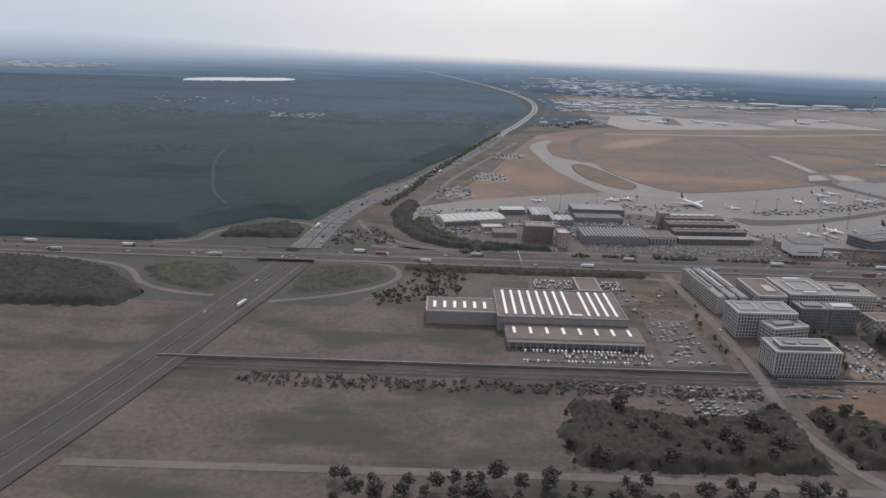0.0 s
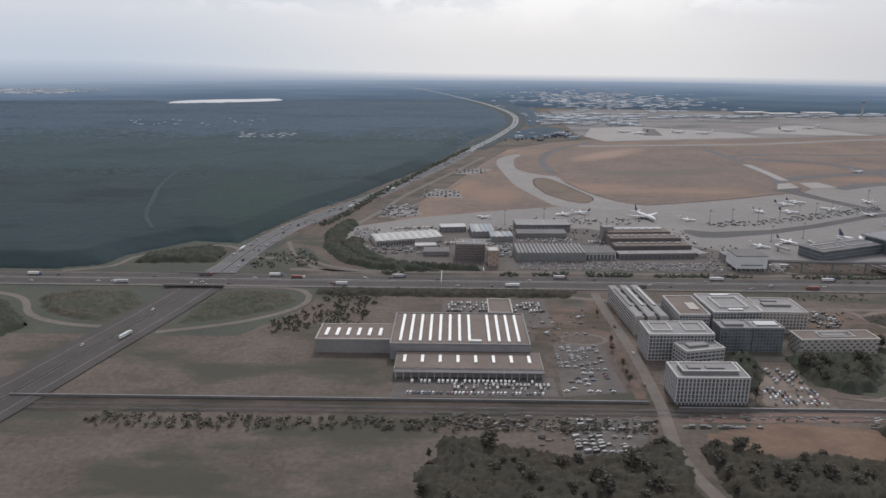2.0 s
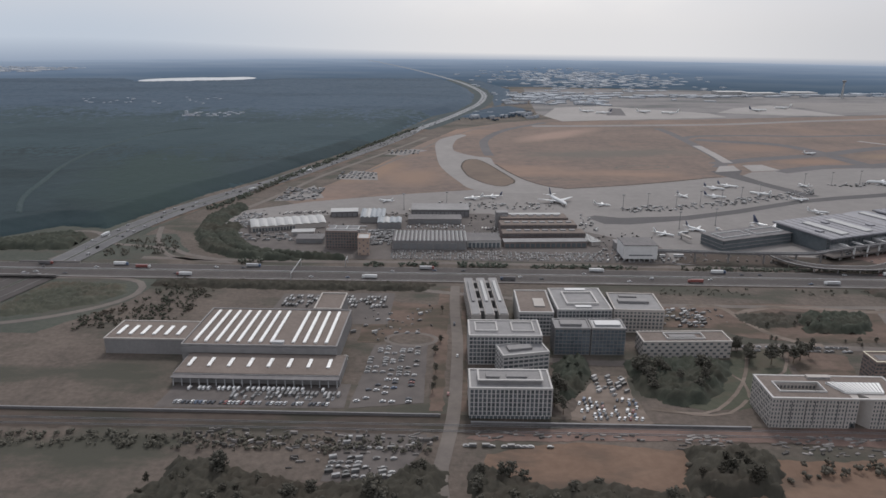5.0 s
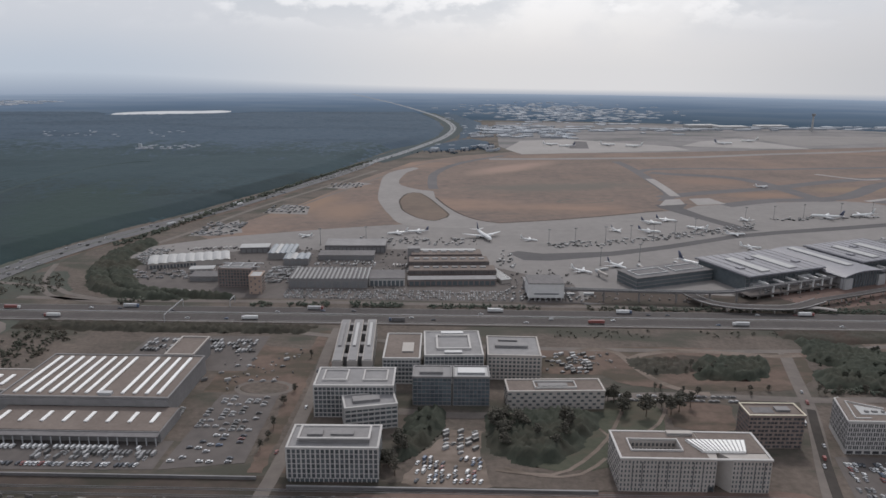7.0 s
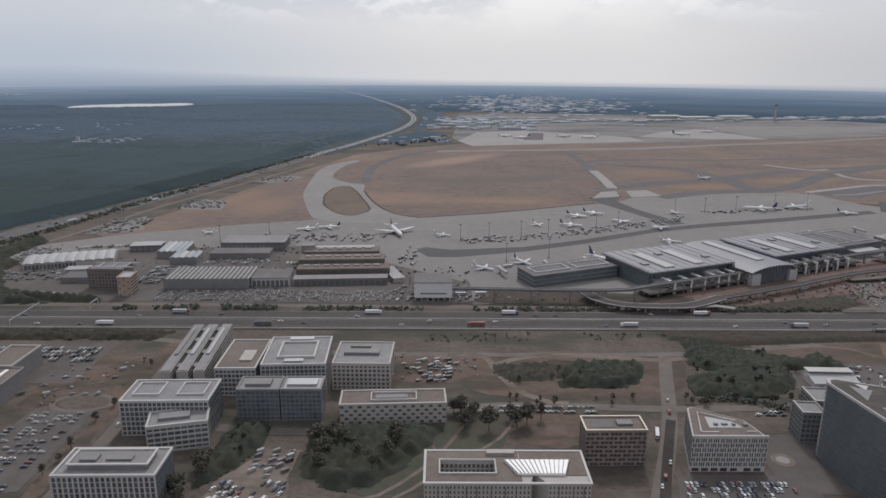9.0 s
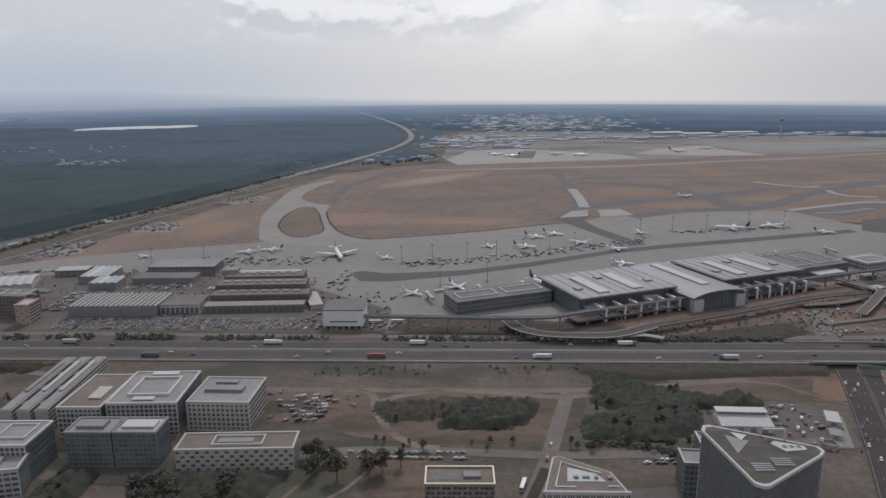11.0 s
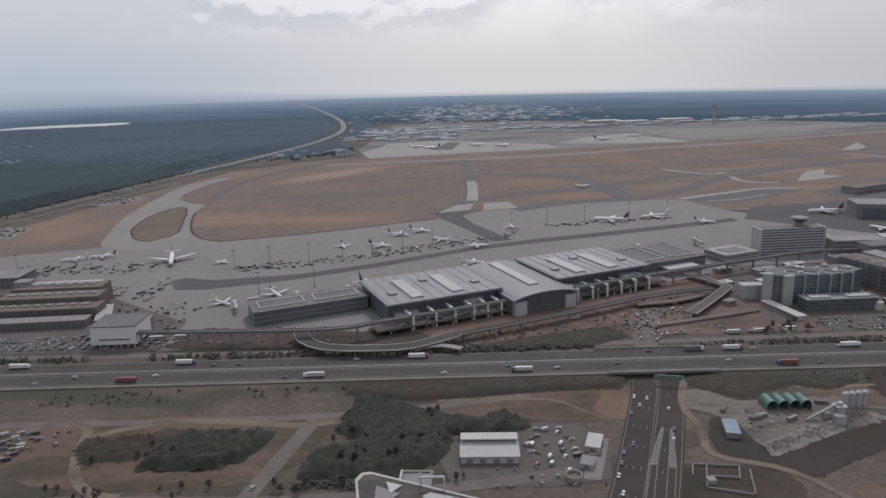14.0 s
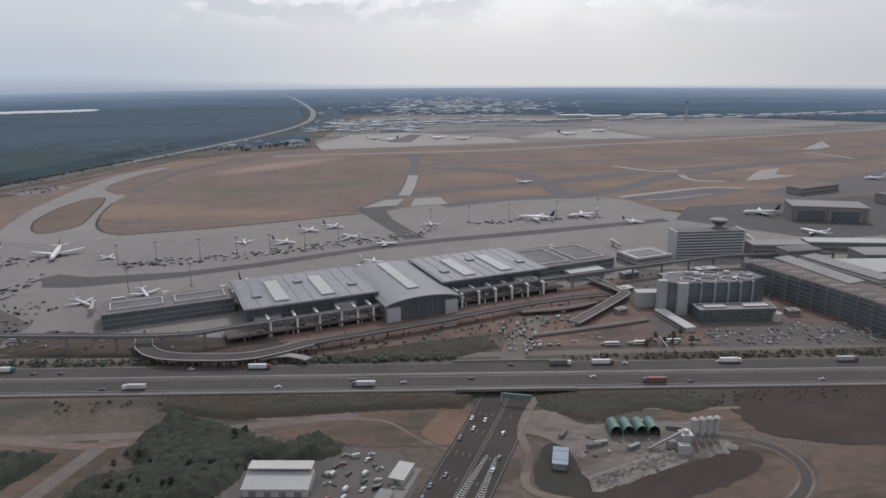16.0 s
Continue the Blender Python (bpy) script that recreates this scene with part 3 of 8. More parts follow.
ribbon("pale_exit", [(866, 1112), (862, 1084), (872, 1062), (900, 1056)], 9, 0.14, M_concrete_pale, "pale runway exit across dry grass", "taxiway")
ribbon("pale_exit_east", [(1131, 1322), (1154, 1289), (1166, 1248)], 8, 0.14, M_concrete_pale, "pale runway exit across dry grass", "taxiway")
ribbon("inner_taxiway", [(560, 925), (631, 961), (679, 968), (732, 988), (778, 1030), (828, 1082), (891, 1128), (980, 1180), (1100, 1230)], 22, 0.115, M_runway, "dark asphalt taxiway beside the aprons", "taxiway")
sheet("east_apron", [(905, 985), (1145, 1140), (1500, 1250), (1500, 1150), (1088, 1000), (925, 930)], 0.15, M_runway, "grey asphalt apron beside the runway", "apron")
sheet("pier_yard", [(770, 850), (800, 905), (925, 930), (1100, 990), (1200, 900), (1000, 800), (860, 770)], 0.13, M_tar, "dark asphalt yard round the pier", "apron")
sheet("far_apron", [(340, 1510), (384, 1675), (497, 1726), (697, 1588), (710, 1515), (365, 1421)], 0.30, M_concrete_pale, "very pale concrete apron beyond the runway", "apron")
sheet("far_apron_gap", [(470, 1530), (505, 1680), (530, 1670), (510, 1530)], 0.36, M_runway, "grey strip across the far pale apron", "apron")
sheet("far_apron_middle", [(718, 1600), (790, 1700), (902, 1778), (972, 1562), (846, 1560)], 0.30, M_concrete_pale, "pale concrete apron far across the airfield", "apron")
sheet("far_apron_east", [(931, 1818), (1011, 1855), (1300, 1860), (1500, 1900), (1450, 1800), (1048, 1640), (978, 1617)], 0.30, M_concrete, "pale concrete apron far across the airfield", "apron")
ribbon("perimeter_road", [(60, 890), (75, 940), (110, 1050), (150, 1180), (200, 1300), (260, 1385)], 4, 0.10, M_street, "narrow grey perimeter road", "road")
for nm, pts in (("van_park", [(30, 850), (45, 902), (74, 892), (80, 846)]), ("coach_park", [(-11, 740), (4, 783), (15, 815), (36, 757), (14, 742)]), ("trailer_park", [(68, 1022), (105, 1072), (126, 1060), (95, 1015)])):
    sheet(nm, pts, 0.12, M_concrete, "pale gravelled vehicle park at the airfield edge", "parking")

# ---- roads ----
A5 = [(-232, 40), (-190, 190), (-160, 300), (-138, 400), (-125, 460), (-113, 530), (-104, 623), (-87, 698), (-62, 764), (-29, 843), (0, 930), (52, 1096), (82, 1205), (102, 1296), (138, 1420), (178, 1580), (215, 1760), (234, 2000), (212, 2260), (140, 2640), (-60, 3400), (-400, 4500)]
for nm, offset in (("motorway_south_west", 6.2), ("motorway_south_east", -6.2)):
    line = shifted(smooth_line(A5, 14.0), offset)
    cut = next(i for i, p in enumerate(line) if p.y > 527)
    tagged(part(nm + "_approach", ribbon_bm(shifted(line[:cut + 1], 3.6 if offset > 0 else -3.6), 15.5, 0.5), M_road), "dark grey motorway carriageway leading under the crossing", "motorway", kind="structure")
    turn_at = next(i for i, p in enumerate(line) if p.y > 1250)
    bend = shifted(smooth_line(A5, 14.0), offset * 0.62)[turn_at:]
    tagged(part(nm + "_bend", ribbon_bm(bend, 6.4, 0.5), M_road_far), "motorway carriageway paled for glint, bending through far woods", "motorway", kind="structure")
    road = tagged(part(nm, ribbon_bm(line[cut:turn_at + 1], 10.5, 0.5), M_road_pale), "grey motorway carriageway bending through the woods", "motorway", kind="structure")
    bm = bmesh.new()
    for o in (4.7, -4.7):
        ribbon_bm(shifted(line[:60], o), 0.28, 0.53, bm=bm)
    part("edge_line", bm, M_line, road, "white painted edge lines")
line = smooth_line(A5, 14.0)
tagged(part("median", ribbon_bm([p for p in line if p.y < 1300], 1.7, 0.48), M_rough), "scrubby central strip of the motorway", "median", kind="structure")
ribbon("forest_verge", [(96, 1290), (138, 1420), (178, 1580), (215, 1760), (234, 2000), (212, 2260), (140, 2640)], 52, 0.32, M_forest_floor, "dark grass and low scrub beside the motorway bend", "verge")
ribbon("motorway_verge", [(-92, 640), (-70, 712), (-46, 775), (-12, 850), (14, 930), (62, 1090), (92, 1205), (118, 1300)], 9, 0.07, M_soil, "bare brown verge beside the motorway", "verge")

for nm, y0, y1 in (("motorway_west", 514.5, 526.0), ("motorway_east", 528.8, 540.5)):
    road = tagged(part(nm, box(-900, y0, -0.5, 1500, y1, 0.55), M_road), "grey six-lane motorway carriageway", "motorway", kind="structure")
    bm = bmesh.new()
    for y in (y0 + 0.5, y1 - 0.5):
        add_box(bm, -900, y - 0.16, 0.55, 1500, y + 0.16, 0.58)
    part("edge_line", bm, M_line, road, "white painted edge lines")
    bm = bmesh.new()
    for y in (y0 + 3.2, y0 + 5.9, y0 + 8.6):
        for k in range(330):
            x = -420 + k * 4.2
            add_box(bm, x, y - 0.07, 0.55, x + 1.6, y + 0.07, 0.575)
    part("lane_dashes", bm, M_lane, road, "dashed white lane lines")
median = tagged(part("central_reservation", box(-900, 526.0, -0.5, 1500, 528.8, 0.45), M_scrub), "scrubby strip between the carriageways", "median", kind="structure")
for y in (526.8, 528.0):
    part("guard_rail", boxes([(-900, y - 0.06, 0.75, 1500, y + 0.06, 0.98)] + [(-420 + 4.0 * k, y - 0.05, 0.4, -419.9 + 4.0 * k, y + 0.05, 0.8) for k in range(300)]), M_metal, median, "galvanised guard rail")
kerb = tagged(part("motorway_shoulder", box(-900, 511.0, -0.5, 1500, 514.4, 0.42), M_street), "grey motorway shoulder", "shoulder", kind="structure")
part("guard_rail", boxes([(-900, 511.4, 0.75, 1500, 511.55, 1.05)] + [(-420 + 4.0 * k, 511.4, 0.4, -419.9 + 4.0 * k, 511.55, 0.8) for k in range(300)]), M_metal, kerb, "galvanised guard rail")
ribbon("service_road", [(-60, 556), (30, 552), (143, 553), (330, 550), (480, 549), (600, 551), (760, 556), (1000, 560)], 6, 0.14, M_street, "grey service road beside the motorway", "road")
ribbon("airport_ring_road", [(60, 553), (24, 556), (-6, 572), (-31, 615), (-38, 664), (-26, 715), (-10, 770), (8, 850), (28, 915), (70, 1040), (118, 1190)], 6, 0.16, M_street, "grey ring road curving round the cargo area", "road")
ribbon("loop_ramp_north", [(-236, 546), (-203, 560), (-196, 585), (-170, 608), (-139, 624), (-117, 612), (-116, 580), (-124, 548)], 4.6, 0.15, M_street, "pale grey motorway loop ramp", "ramp")
ribbon("loop_ramp_south", [(-100, 510), (-62, 511), (-38, 503), (-31, 483), (-42, 461), (-70, 440), (-112, 424)], 4.6, 0.15, M_street, "pale grey motorway loop ramp", "ramp")
ribbon("slip_road_west", [(-420, 505), (-343, 508), (-267, 497), (-229, 482), (-206, 452), (-178, 437), (-150, 432)], 4.6, 0.15, M_street, "pale grey motorway slip road", "ramp")
ribbon("slip_road_inner", [(-118, 600), (-92, 588), (-70, 584), (-46, 578), (-32, 566), (0, 552)], 4.6, 0.15, M_street, "curving grey slip road", "ramp")
ribbon("slip_road_north", [(-80, 640), (-66, 600), (-40, 560), (10, 546)], 4.2, 0.14, M_street, "curving grey slip road", "ramp")
sheet("ramp_scrub", [(-98, 600), (-62, 620), (-44, 590), (-30, 560), (-100, 553)], 0.08, M_rough, "dry green-brown scrub inside the ramps", "verge", True)
sheet("loop_scrub", [(-60, 500), (-40, 498), (-36, 482), (-60, 460), (-90, 470)], 0.08, M_rough, "dry green-brown scrub inside the loop ramp", "verge", True)

ribbon("street_north", [(170, 505), (170, 465), (172, 414), (171, 350), (169, 325), (166, 294), (172, 264), (184, 240), (210, 215)], 6, 0.13, M_street, "pale grey street between the offices and the car park", "street")
ribbon("avenue", [(120, 502), (230, 480), (330, 476), (440, 478), (520, 492)], 5, 0.12, M_street, "narrow grey road below the motorway", "street")
ribbon("cross_street", [(215, 398), (262, 396), (330, 418), (419, 416), (483, 421), (530, 430)], 6, 0.13, M_street, "grey street with parked cars", "street")
ribbon("main_street", [(428, 474), (420, 445), (412, 415), (403, 387), (389, 351), (378, 320)], 6.6, 0.14, M_street, "wide grey street with a planted strip", "street")
ribbon("planted_strip", [(410, 406), (402, 384), (391, 352), (384, 330)], 4.0, 0.18, M_dark_field, "planted strip along the street", "verge")
ribbon("field_road", [(-150, 243), (52, 244), (119, 242), (177, 239), (300, 244), (420, 262)], 5, 0.12, M_street, "grey country road through the trees", "road")
sheet("railway_bed", [(-150, 326), (170, 327), (370, 322), (372, 334), (240, 339), (170, 343), (-150, 339)], 0.10, M_soil_dark, "brown railway bed with gravel and weeds", "railway")
rails = bmesh.new()
for y in (328.5, 329.6, 333.0, 334.1):
    add_box(rails, -150, y - 0.06, 0.1, 370, y + 0.06, 0.32)
tagged(part("rails", rails, M_steel), "long steel railway rails on gravel", "railway", kind="structure")
sheet("stubble_field", [(182, 306), (191, 315), (219, 322), (256, 318), (300, 313), (336, 314), (372, 330), (420, 326), (440, 290), (336, 262), (250, 268), (186, 274)], 0.09, M_field, "orange-brown stubble field", "field", True)
sheet("building_site", [(118, 415), (160, 418), (162, 470), (118, 478)], 0.09, M_soil, "reddish bare building ground", "building ground")
sheet("site_plot", [(286, 442), (330, 442), (336, 478), (262, 480), (262, 466)], 0.09, M_soil, "reddish bare ground with site vehicles", "building ground")
sheet("park_sand", [(326, 432), (414, 428), (436, 466), (432, 476), (326, 478)], 0.10, M_soil, "sandy path and bare ground round a small wood", "ground", True)
sheet("dirt_lot", [(340, 387), (358, 382), (368, 386), (373, 409), (356, 413), (342, 412)], 0.10, M_soil, "orange-brown dirt plot", "ground")
sheet("car_park", [(124, 346), (157, 352), (156, 416), (128, 412)], 0.12, M_lot, "grey asphalt car park", "parking")
sheet("van_yard", [(38, 344), (122, 346), (122, 368), (40, 366)], 0.12, M_lot, "grey asphalt yard with parked vans", "parking")
sheet("rear_yard", [(60, 438), (132, 440), (132, 490), (62, 486)], 0.11, M_lot, "grey asphalt yard behind the warehouse", "parking")
sheet("courtyard", [(390, 326), (446, 328), (448, 364), (399, 364)], 0.12, M_lot, "grey asphalt car park beside the office", "parking")
sheet("park_lot", [(240, 382), (254, 381), (253, 360), (256, 338), (240, 335), (221, 339), (227, 359)], 0.125, M_sand, "sandy vehicle park beside the offices", "parking")
sheet("plaza", [(436, 352), (470, 352), (462, 395), (436, 392)], 0.165, M_lot, "grey paved forecourt", "pavement")
sheet("cargo_yard", [(-8, 600), (20, 566), (60, 560), (330, 557), (330, 600), (280, 640), (200, 700), (60, 690), (-25, 650)], 0.11, M_lot, "grey asphalt cargo yard", "yard")
sheet("terminal_forecourt", [(330, 560), (420, 545), (560, 560), (700, 560), (800, 560), (860, 700), (700, 690), (560, 615), (440, 572), (345, 590)], 0.11, M_red_soil, "red-brown forecourt below the terminal", "ground")
sheet("west_forecourt", [(330, 560), (420, 546), (486, 552), (470, 574), (345, 590)], 0.118, M_soil_dark, "dark rough ground under the elevated railway", "ground")
sheet("hotel_yard", [(662, 572), (690, 580), (745, 594), (748, 640), (770, 690), (690, 694), (668, 650), (676, 610)], 0.135, M_lot, "grey asphalt yards and roads round the hotel", "yard")
sheet("hotel_car_park", [(690, 556), (790, 556), (792, 585), (745, 592), (692, 578)], 0.15, M_lot, "grey asphalt car park with many cars", "parking")

# federal road passing under the motorway
ribbon("underpass_road", [(584, 512), (577.5, 490), (564, 452), (549, 412), (521, 345), (491, 280)], 23.5, 0.13, M_road_dark, "wide dark dual road passing under the motorway", "road")
ribbon("underpass_road_north", [(588, 540), (592, 562), (604, 590), (612, 604)], 12, 0.2, M_street, "grey road with cars below the terminal ramps", "road")
lines = bmesh.new()
base = smooth_line([(584, 512), (577.5, 490), (564, 452), (549, 412), (521, 345), (491, 280)], 8.0)
for o in (-10.8, -0.5, 0.5, 10.8):
    ribbon_bm(shifted(base, o), 0.14, 0.16, bm=lines)
for o in (-8.1, -5.5, -2.9, 4.6):
    ln = shifted(base, o)
    for p, q in zip(ln[::2], ln[1::2]):
        ribbon_bm([p, p.lerp(q, 0.3)], 0.16, 0.16, bm=lines)
chevrons = bmesh.new()
for o0, o1 in ((3.0, 1.2), (6.6, 7.8)):
    first, last = base[6], base[9].lerp(base[10], 0.6)
    t = (last - first).normalized()
    s = Vector((-t.y, t.x))
    ends = first + s * o0, last + s * o1
    for k in range(22):
        p, wide = ends[0].lerp(ends[1], k / 21), 0.35 + 0.8 * k / 21
        ribbon_bm([p + s * wide - t * 0.7, p, p - s * wide - t * 0.7], 0.34, 0.17, bm=chevrons)
    for side in (-1, 1):
        ribbon_bm([ends[0] + s * side * 0.5, ends[1] + s * side * 1.4, ends[1] + s * side * 1.4 + t * 26], 0.18, 0.165, bm=lines)
marking = tagged(part("road_marking", lines, M_line), "white lane lines on the wide road", "road marking", kind="structure")
part("chevron", chevrons, M_chevron, marking, "white painted chevrons")
sheet("yard_sand", [(584, 476), (590, 493), (600, 491), (608, 482), (617, 481), (640, 482), (655, 481), (662, 469), (657, 461), (643, 455), (631, 452), (618, 442), (607, 438), (602, 447), (600, 462), (592, 471)], 0.14, M_yard, "pale sandy gravel yard", "yard", True)
sheet("dark_slope", [(681, 507), (747, 512), (820, 505), (790, 462), (715, 462), (675, 474)], 0.125, M_hollow, "dark grassy slope", "field", True)
sheet("dark_hollow", [(589, 461), (584.5, 448), (586, 438), (592, 435), (603, 432), (608, 439), (605, 451), (602, 460), (595, 468)], 0.11, M_dark_field, "dark grassy hollow beside the yard", "field", True)
sheet("brown_hollow", [(602, 433), (608, 424.5), (615, 422), (629, 430), (645, 437), (660, 445), (669, 456), (660, 462), (648, 455), (631, 449), (618, 442), (607, 440)], 0.105, M_hollow, "dark brown churned ground below the yard", "ground", True)
sheet("red_slope", [(640, 486), (650, 492), (676, 492), (677, 476), (660, 475), (650, 481)], 0.11, M_soil, "red-brown bare slope below the motorway", "field", True)
sheet("inner_field", [(640, 432), (660, 428), (674, 440), (676, 455), (666, 466), (662, 452)], 0.09, M_soil, "pale brown ground inside the road bend", "field", True)
sheet("red_field", [(690, 460), (740, 462), (760, 420), (700, 380), (640, 380), (620, 415), (650, 416), (672, 428), (683, 445)], 0.085, M_soil, "red-brown bare field", "field", True)
BEND = [(650, 472), (661, 469.5), (670, 466), (677, 460), (679, 450), (676, 440), (668, 431), (657, 424), (647, 419), (630, 408), (610, 392)]
ribbon("bend_verge", BEND, 5.4, 0.15, M_sand, "pale sandy verge of a bending road", "verge")
ribbon("bend_road", BEND, 3.4, 0.17, M_road, "dark narrow asphalt road bending round the works", "road")
ribbon("dirt_track", [(595, 505), (588, 490), (584, 474), (585, 458), (581.5, 444), (583.5, 437), (590, 433.5), (601, 429), (610, 420), (618, 405)], 3.2, 0.15, M_sand, "pale dirt track round the gravel works", "road")
ribbon("slope_track", [(612, 504), (630, 497), (645, 492), (676, 493)], 2.0, 0.15, M_sand, "pale dirt track below the motorway", "road")
sheet("shed_yard", [(486, 466), (517, 467), (538, 463), (546, 447), (541, 424), (518, 420), (484, 424), (480, 440)], 0.12, M_lot, "grey gravel yard with parked vehicles", "yard")
sheet("orange_verge", [(546, 477), (552, 490), (556, 495), (566, 493), (562, 480), (557, 467), (550, 470)], 0.11, M_field, "orange-brown dry grass beside the road", "field", True)
sheet("road_bank", [(566, 446), (580, 446), (584, 478), (588, 500), (583, 506), (576, 480)], 0.08, M_soil, "brown bank between the road and the track", "verge", True)
sheet("plot_ground", [(566, 432), (592, 430), (604, 424), (600, 405), (562, 408)], 0.075, M_soil_dark, "dark bare ground with low foundation walls", "ground", True)
plots = thing("foundation_walls", pose(0, 0, 0), "low pale foundation walls on bare ground", "foundation")
for line in ([(572, 431), (569.5, 424)], [(577, 431), (572, 417)], [(572, 431.4), (588, 429.4)], [(575.6, 423.4), (585, 422)], [(588, 429), (585, 421)], [(591, 427), (586.5, 412)], [(572, 416.6), (586, 411.6)]):
    part("wall", ribbon_bm([Vector(p) for p in line], 0.55, 0.9, 0.9), M_concrete, plots)
part("pump_house", box(573, 418.5, 0, 576, 421.5, 1.9, bevel=0.08), M_concrete_pale, plots)
bridge = thing("motorway_bridge", pose(0, 0, 0), "grey concrete motorway bridge over a road", "bridge", kind="structure")
for x0, x1 in ((560, 612), (-142, -98)):
    part("parapet", box(x0, 510.2, 0.0, x1, 511.0, 1.5), M_concrete, bridge)
    part("parapet", box(x0, 540.6, 0.0, x1, 541.3, 1.5), M_concrete, bridge)
    part("girder", box(x0 + 1, 507.6, 1.5, x1, 510.2, 2.4, bevel=0.1), M_concrete, bridge)
    part("girder_cap", box(x0, 507.3, 2.4, x1 + 1, 508.0, 2.9), M_concrete, bridge)
    part("abutment", box(x0, 509.6, -0.4, x0 + 3, 510.2, 1.3), M_grey_wall, bridge)
    part("abutment", box(x1 - 3, 509.6, -0.4, x1, 510.2, 1.3), M_grey_wall, bridge)
ring = [(147 + 13.5 * math.cos(k * math.pi / 12), 420 + 8.0 * math.sin(k * math.pi / 12)) for k in range(25)]
ribbon("turning_loop", ring, 2.6, 0.15, M_street, "pale grey turning loop by the building ground", "road")
sheet("loop_grass", [(147 + 11.5 * math.cos(k * math.pi / 8), 420 + 6.3 * math.sin(k * math.pi / 8)) for k in range(16)], 0.13, M_scrub, "dull grass inside the turning loop", "verge")
ribbon("sand_path", [(306, 470), (320, 477), (333, 472), (337, 458), (344, 438), (356, 424), (368, 421)], 4.0, 0.16, M_sand, "sandy curved path beside the small wood", "path")
ribbon("sand_path_north", [(336, 460), (346, 469), (372, 476), (420, 470), (436, 472)], 4.5, 0.165, M_sand, "sandy path behind the small wood", "path")
ribbon("park_path", [(343, 416), (342, 407), (334, 390), (322, 378)], 1.6, 0.17, M_sand, "pale curved path in the park", "path")
ribbon("park_path_west", [(322, 408), (318, 397), (308, 376), (294, 357), (280, 347), (258, 350)], 1.7, 0.17, M_sand, "pale path round the park trees", "path")
sheet("scrub_patch", [(355, 458), (366, 470), (400, 466), (410, 455), (402, 446), (372, 444)], 0.17, M_soil_dark, "dark brown ground under a small wood", "ground")
sheet("railway_yard", [(122, 293), (150, 293), (158, 313), (160, 326), (124, 326)], 0.125, M_lot, "grey yard with vehicles beside the railway", "yard")
sheet("street_verge", [(160, 345), (166, 345), (167, 500), (160, 500)], 0.085, M_soil, "brown bare verge beside the street", "verge")
sheet("street_verge_south", [(174, 345), (177, 345), (177, 500), (174, 500)], 0.085, M_soil, "brown bare verge before the offices", "verge")
sheet("round_plaza", [(444 + 4.6 * math.cos(k * math.pi / 10), 374.5 + 4.6 * math.sin(k * math.pi / 10)) for k in range(20)], 0.19, M_roof_brown, "brown round paved forecourt", "pavement")
sheet("plaza_island", [(444 + 2.6 * math.cos(k * math.pi / 8), 374.5 + 2.6 * math.sin(k * math.pi / 8)) for k in range(16)], 0.21, M_concrete_pale, "pale paved island in the round forecourt", "pavement")
sheet("brown_meadow", [(476, 490), (500, 470), (520, 468), (545, 466), (558, 470), (566, 490), (566, 500), (500, 503), (478, 500)], 0.095, M_soil, "brown rough meadow below the motorway", "field", True)
ribbon("meadow_path", [(480, 489), (510, 488.5), (529, 487), (538, 480), (545, 472), (556, 463)], 1.5, 0.13, M_sand, "pale path across the brown meadow", "path")
sheet("interchange_grass", [(-560, 420), (-60, 420), (-30, 470), (-24, 511), (-560, 511)], 0.045, M_rough, "dull rough grass round the slip roads", "verge")
sheet("interchange_grass_north", [(-560, 545), (-90, 545), (-82, 640), (-64, 715), (-100, 700), (-122, 645), (-165, 655), (-212, 606), (-222, 558), (-560, 556)], 0.046, M_rough, "dull rough grass beside the motorway", "verge")
barrier = tagged(part("railway_wall", box(-150, 340.2, 0, 165, 340.6, 1.3), M_roof_dark), "long dark low wall beside the railway", "wall", kind="structure")
part("coping", box(-150, 340.1, 1.3, 165, 340.7, 1.45), M_roof_grey, barrier)
retaining = tagged(part("retaining_wall", box(178, 334.6, 0, 296, 335.2, 1.2), M_roof_dark), "long dark retaining wall of the railway cutting", "wall", kind="structure")
part("coping", box(178, 334.5, 1.2, 296, 335.3, 1.35), M_roof_grey, retaining)
sheet("red_ground", [(180, 327), (250, 336), (300, 336), (374, 337), (380, 322), (300, 325), (240, 324), (186, 322)], 0.112, M_red_soil, "red-brown bare ground beside the railway", "ground", True)
sheet("park_lawn", [(268, 356), (302, 352), (332, 376), (338, 412), (318, 412), (284, 400), (268, 396)], 0.09, M_lawn, "dull green lawn between the offices", "lawn", True)
ribbon("lawn_path", [(300, 404), (302, 392), (309, 378), (306, 362)], 1.4, 0.13, M_sand, "pale path across the lawn", "path")
ribbon("lawn_path_south", [(262, 352), (276, 346), (292, 348), (304, 360)], 1.6, 0.132, M_sand, "pale path across the lawn", "path")


# ---- woods ----
def ico(level):
    bm = bmesh.new()
    bmesh.ops.create_icosphere(bm, subdivisions=level, radius=1.0)
    v = np.array([p.co[:] for p in bm.verts])
    bm.verts.index_update()
    f = np.array([[q.index for q in x.verts] for x in bm.faces])
    bm.free()
    return v, f


# a low dome of six sides, for crowns seen from far above
DOME = (np.array([(0, 0, 1.0)] + [(math.cos(k * math.pi / 3), math.sin(k * math.pi / 3), -0.25) for k in range(6)]), np.array([(0, 1 + k, 1 + (k + 1) % 6) for k in range(6)]))
ICO = {0: DOME, 1: ico(1), 2: ico(2)}
rng = np.random.default_rng(7)


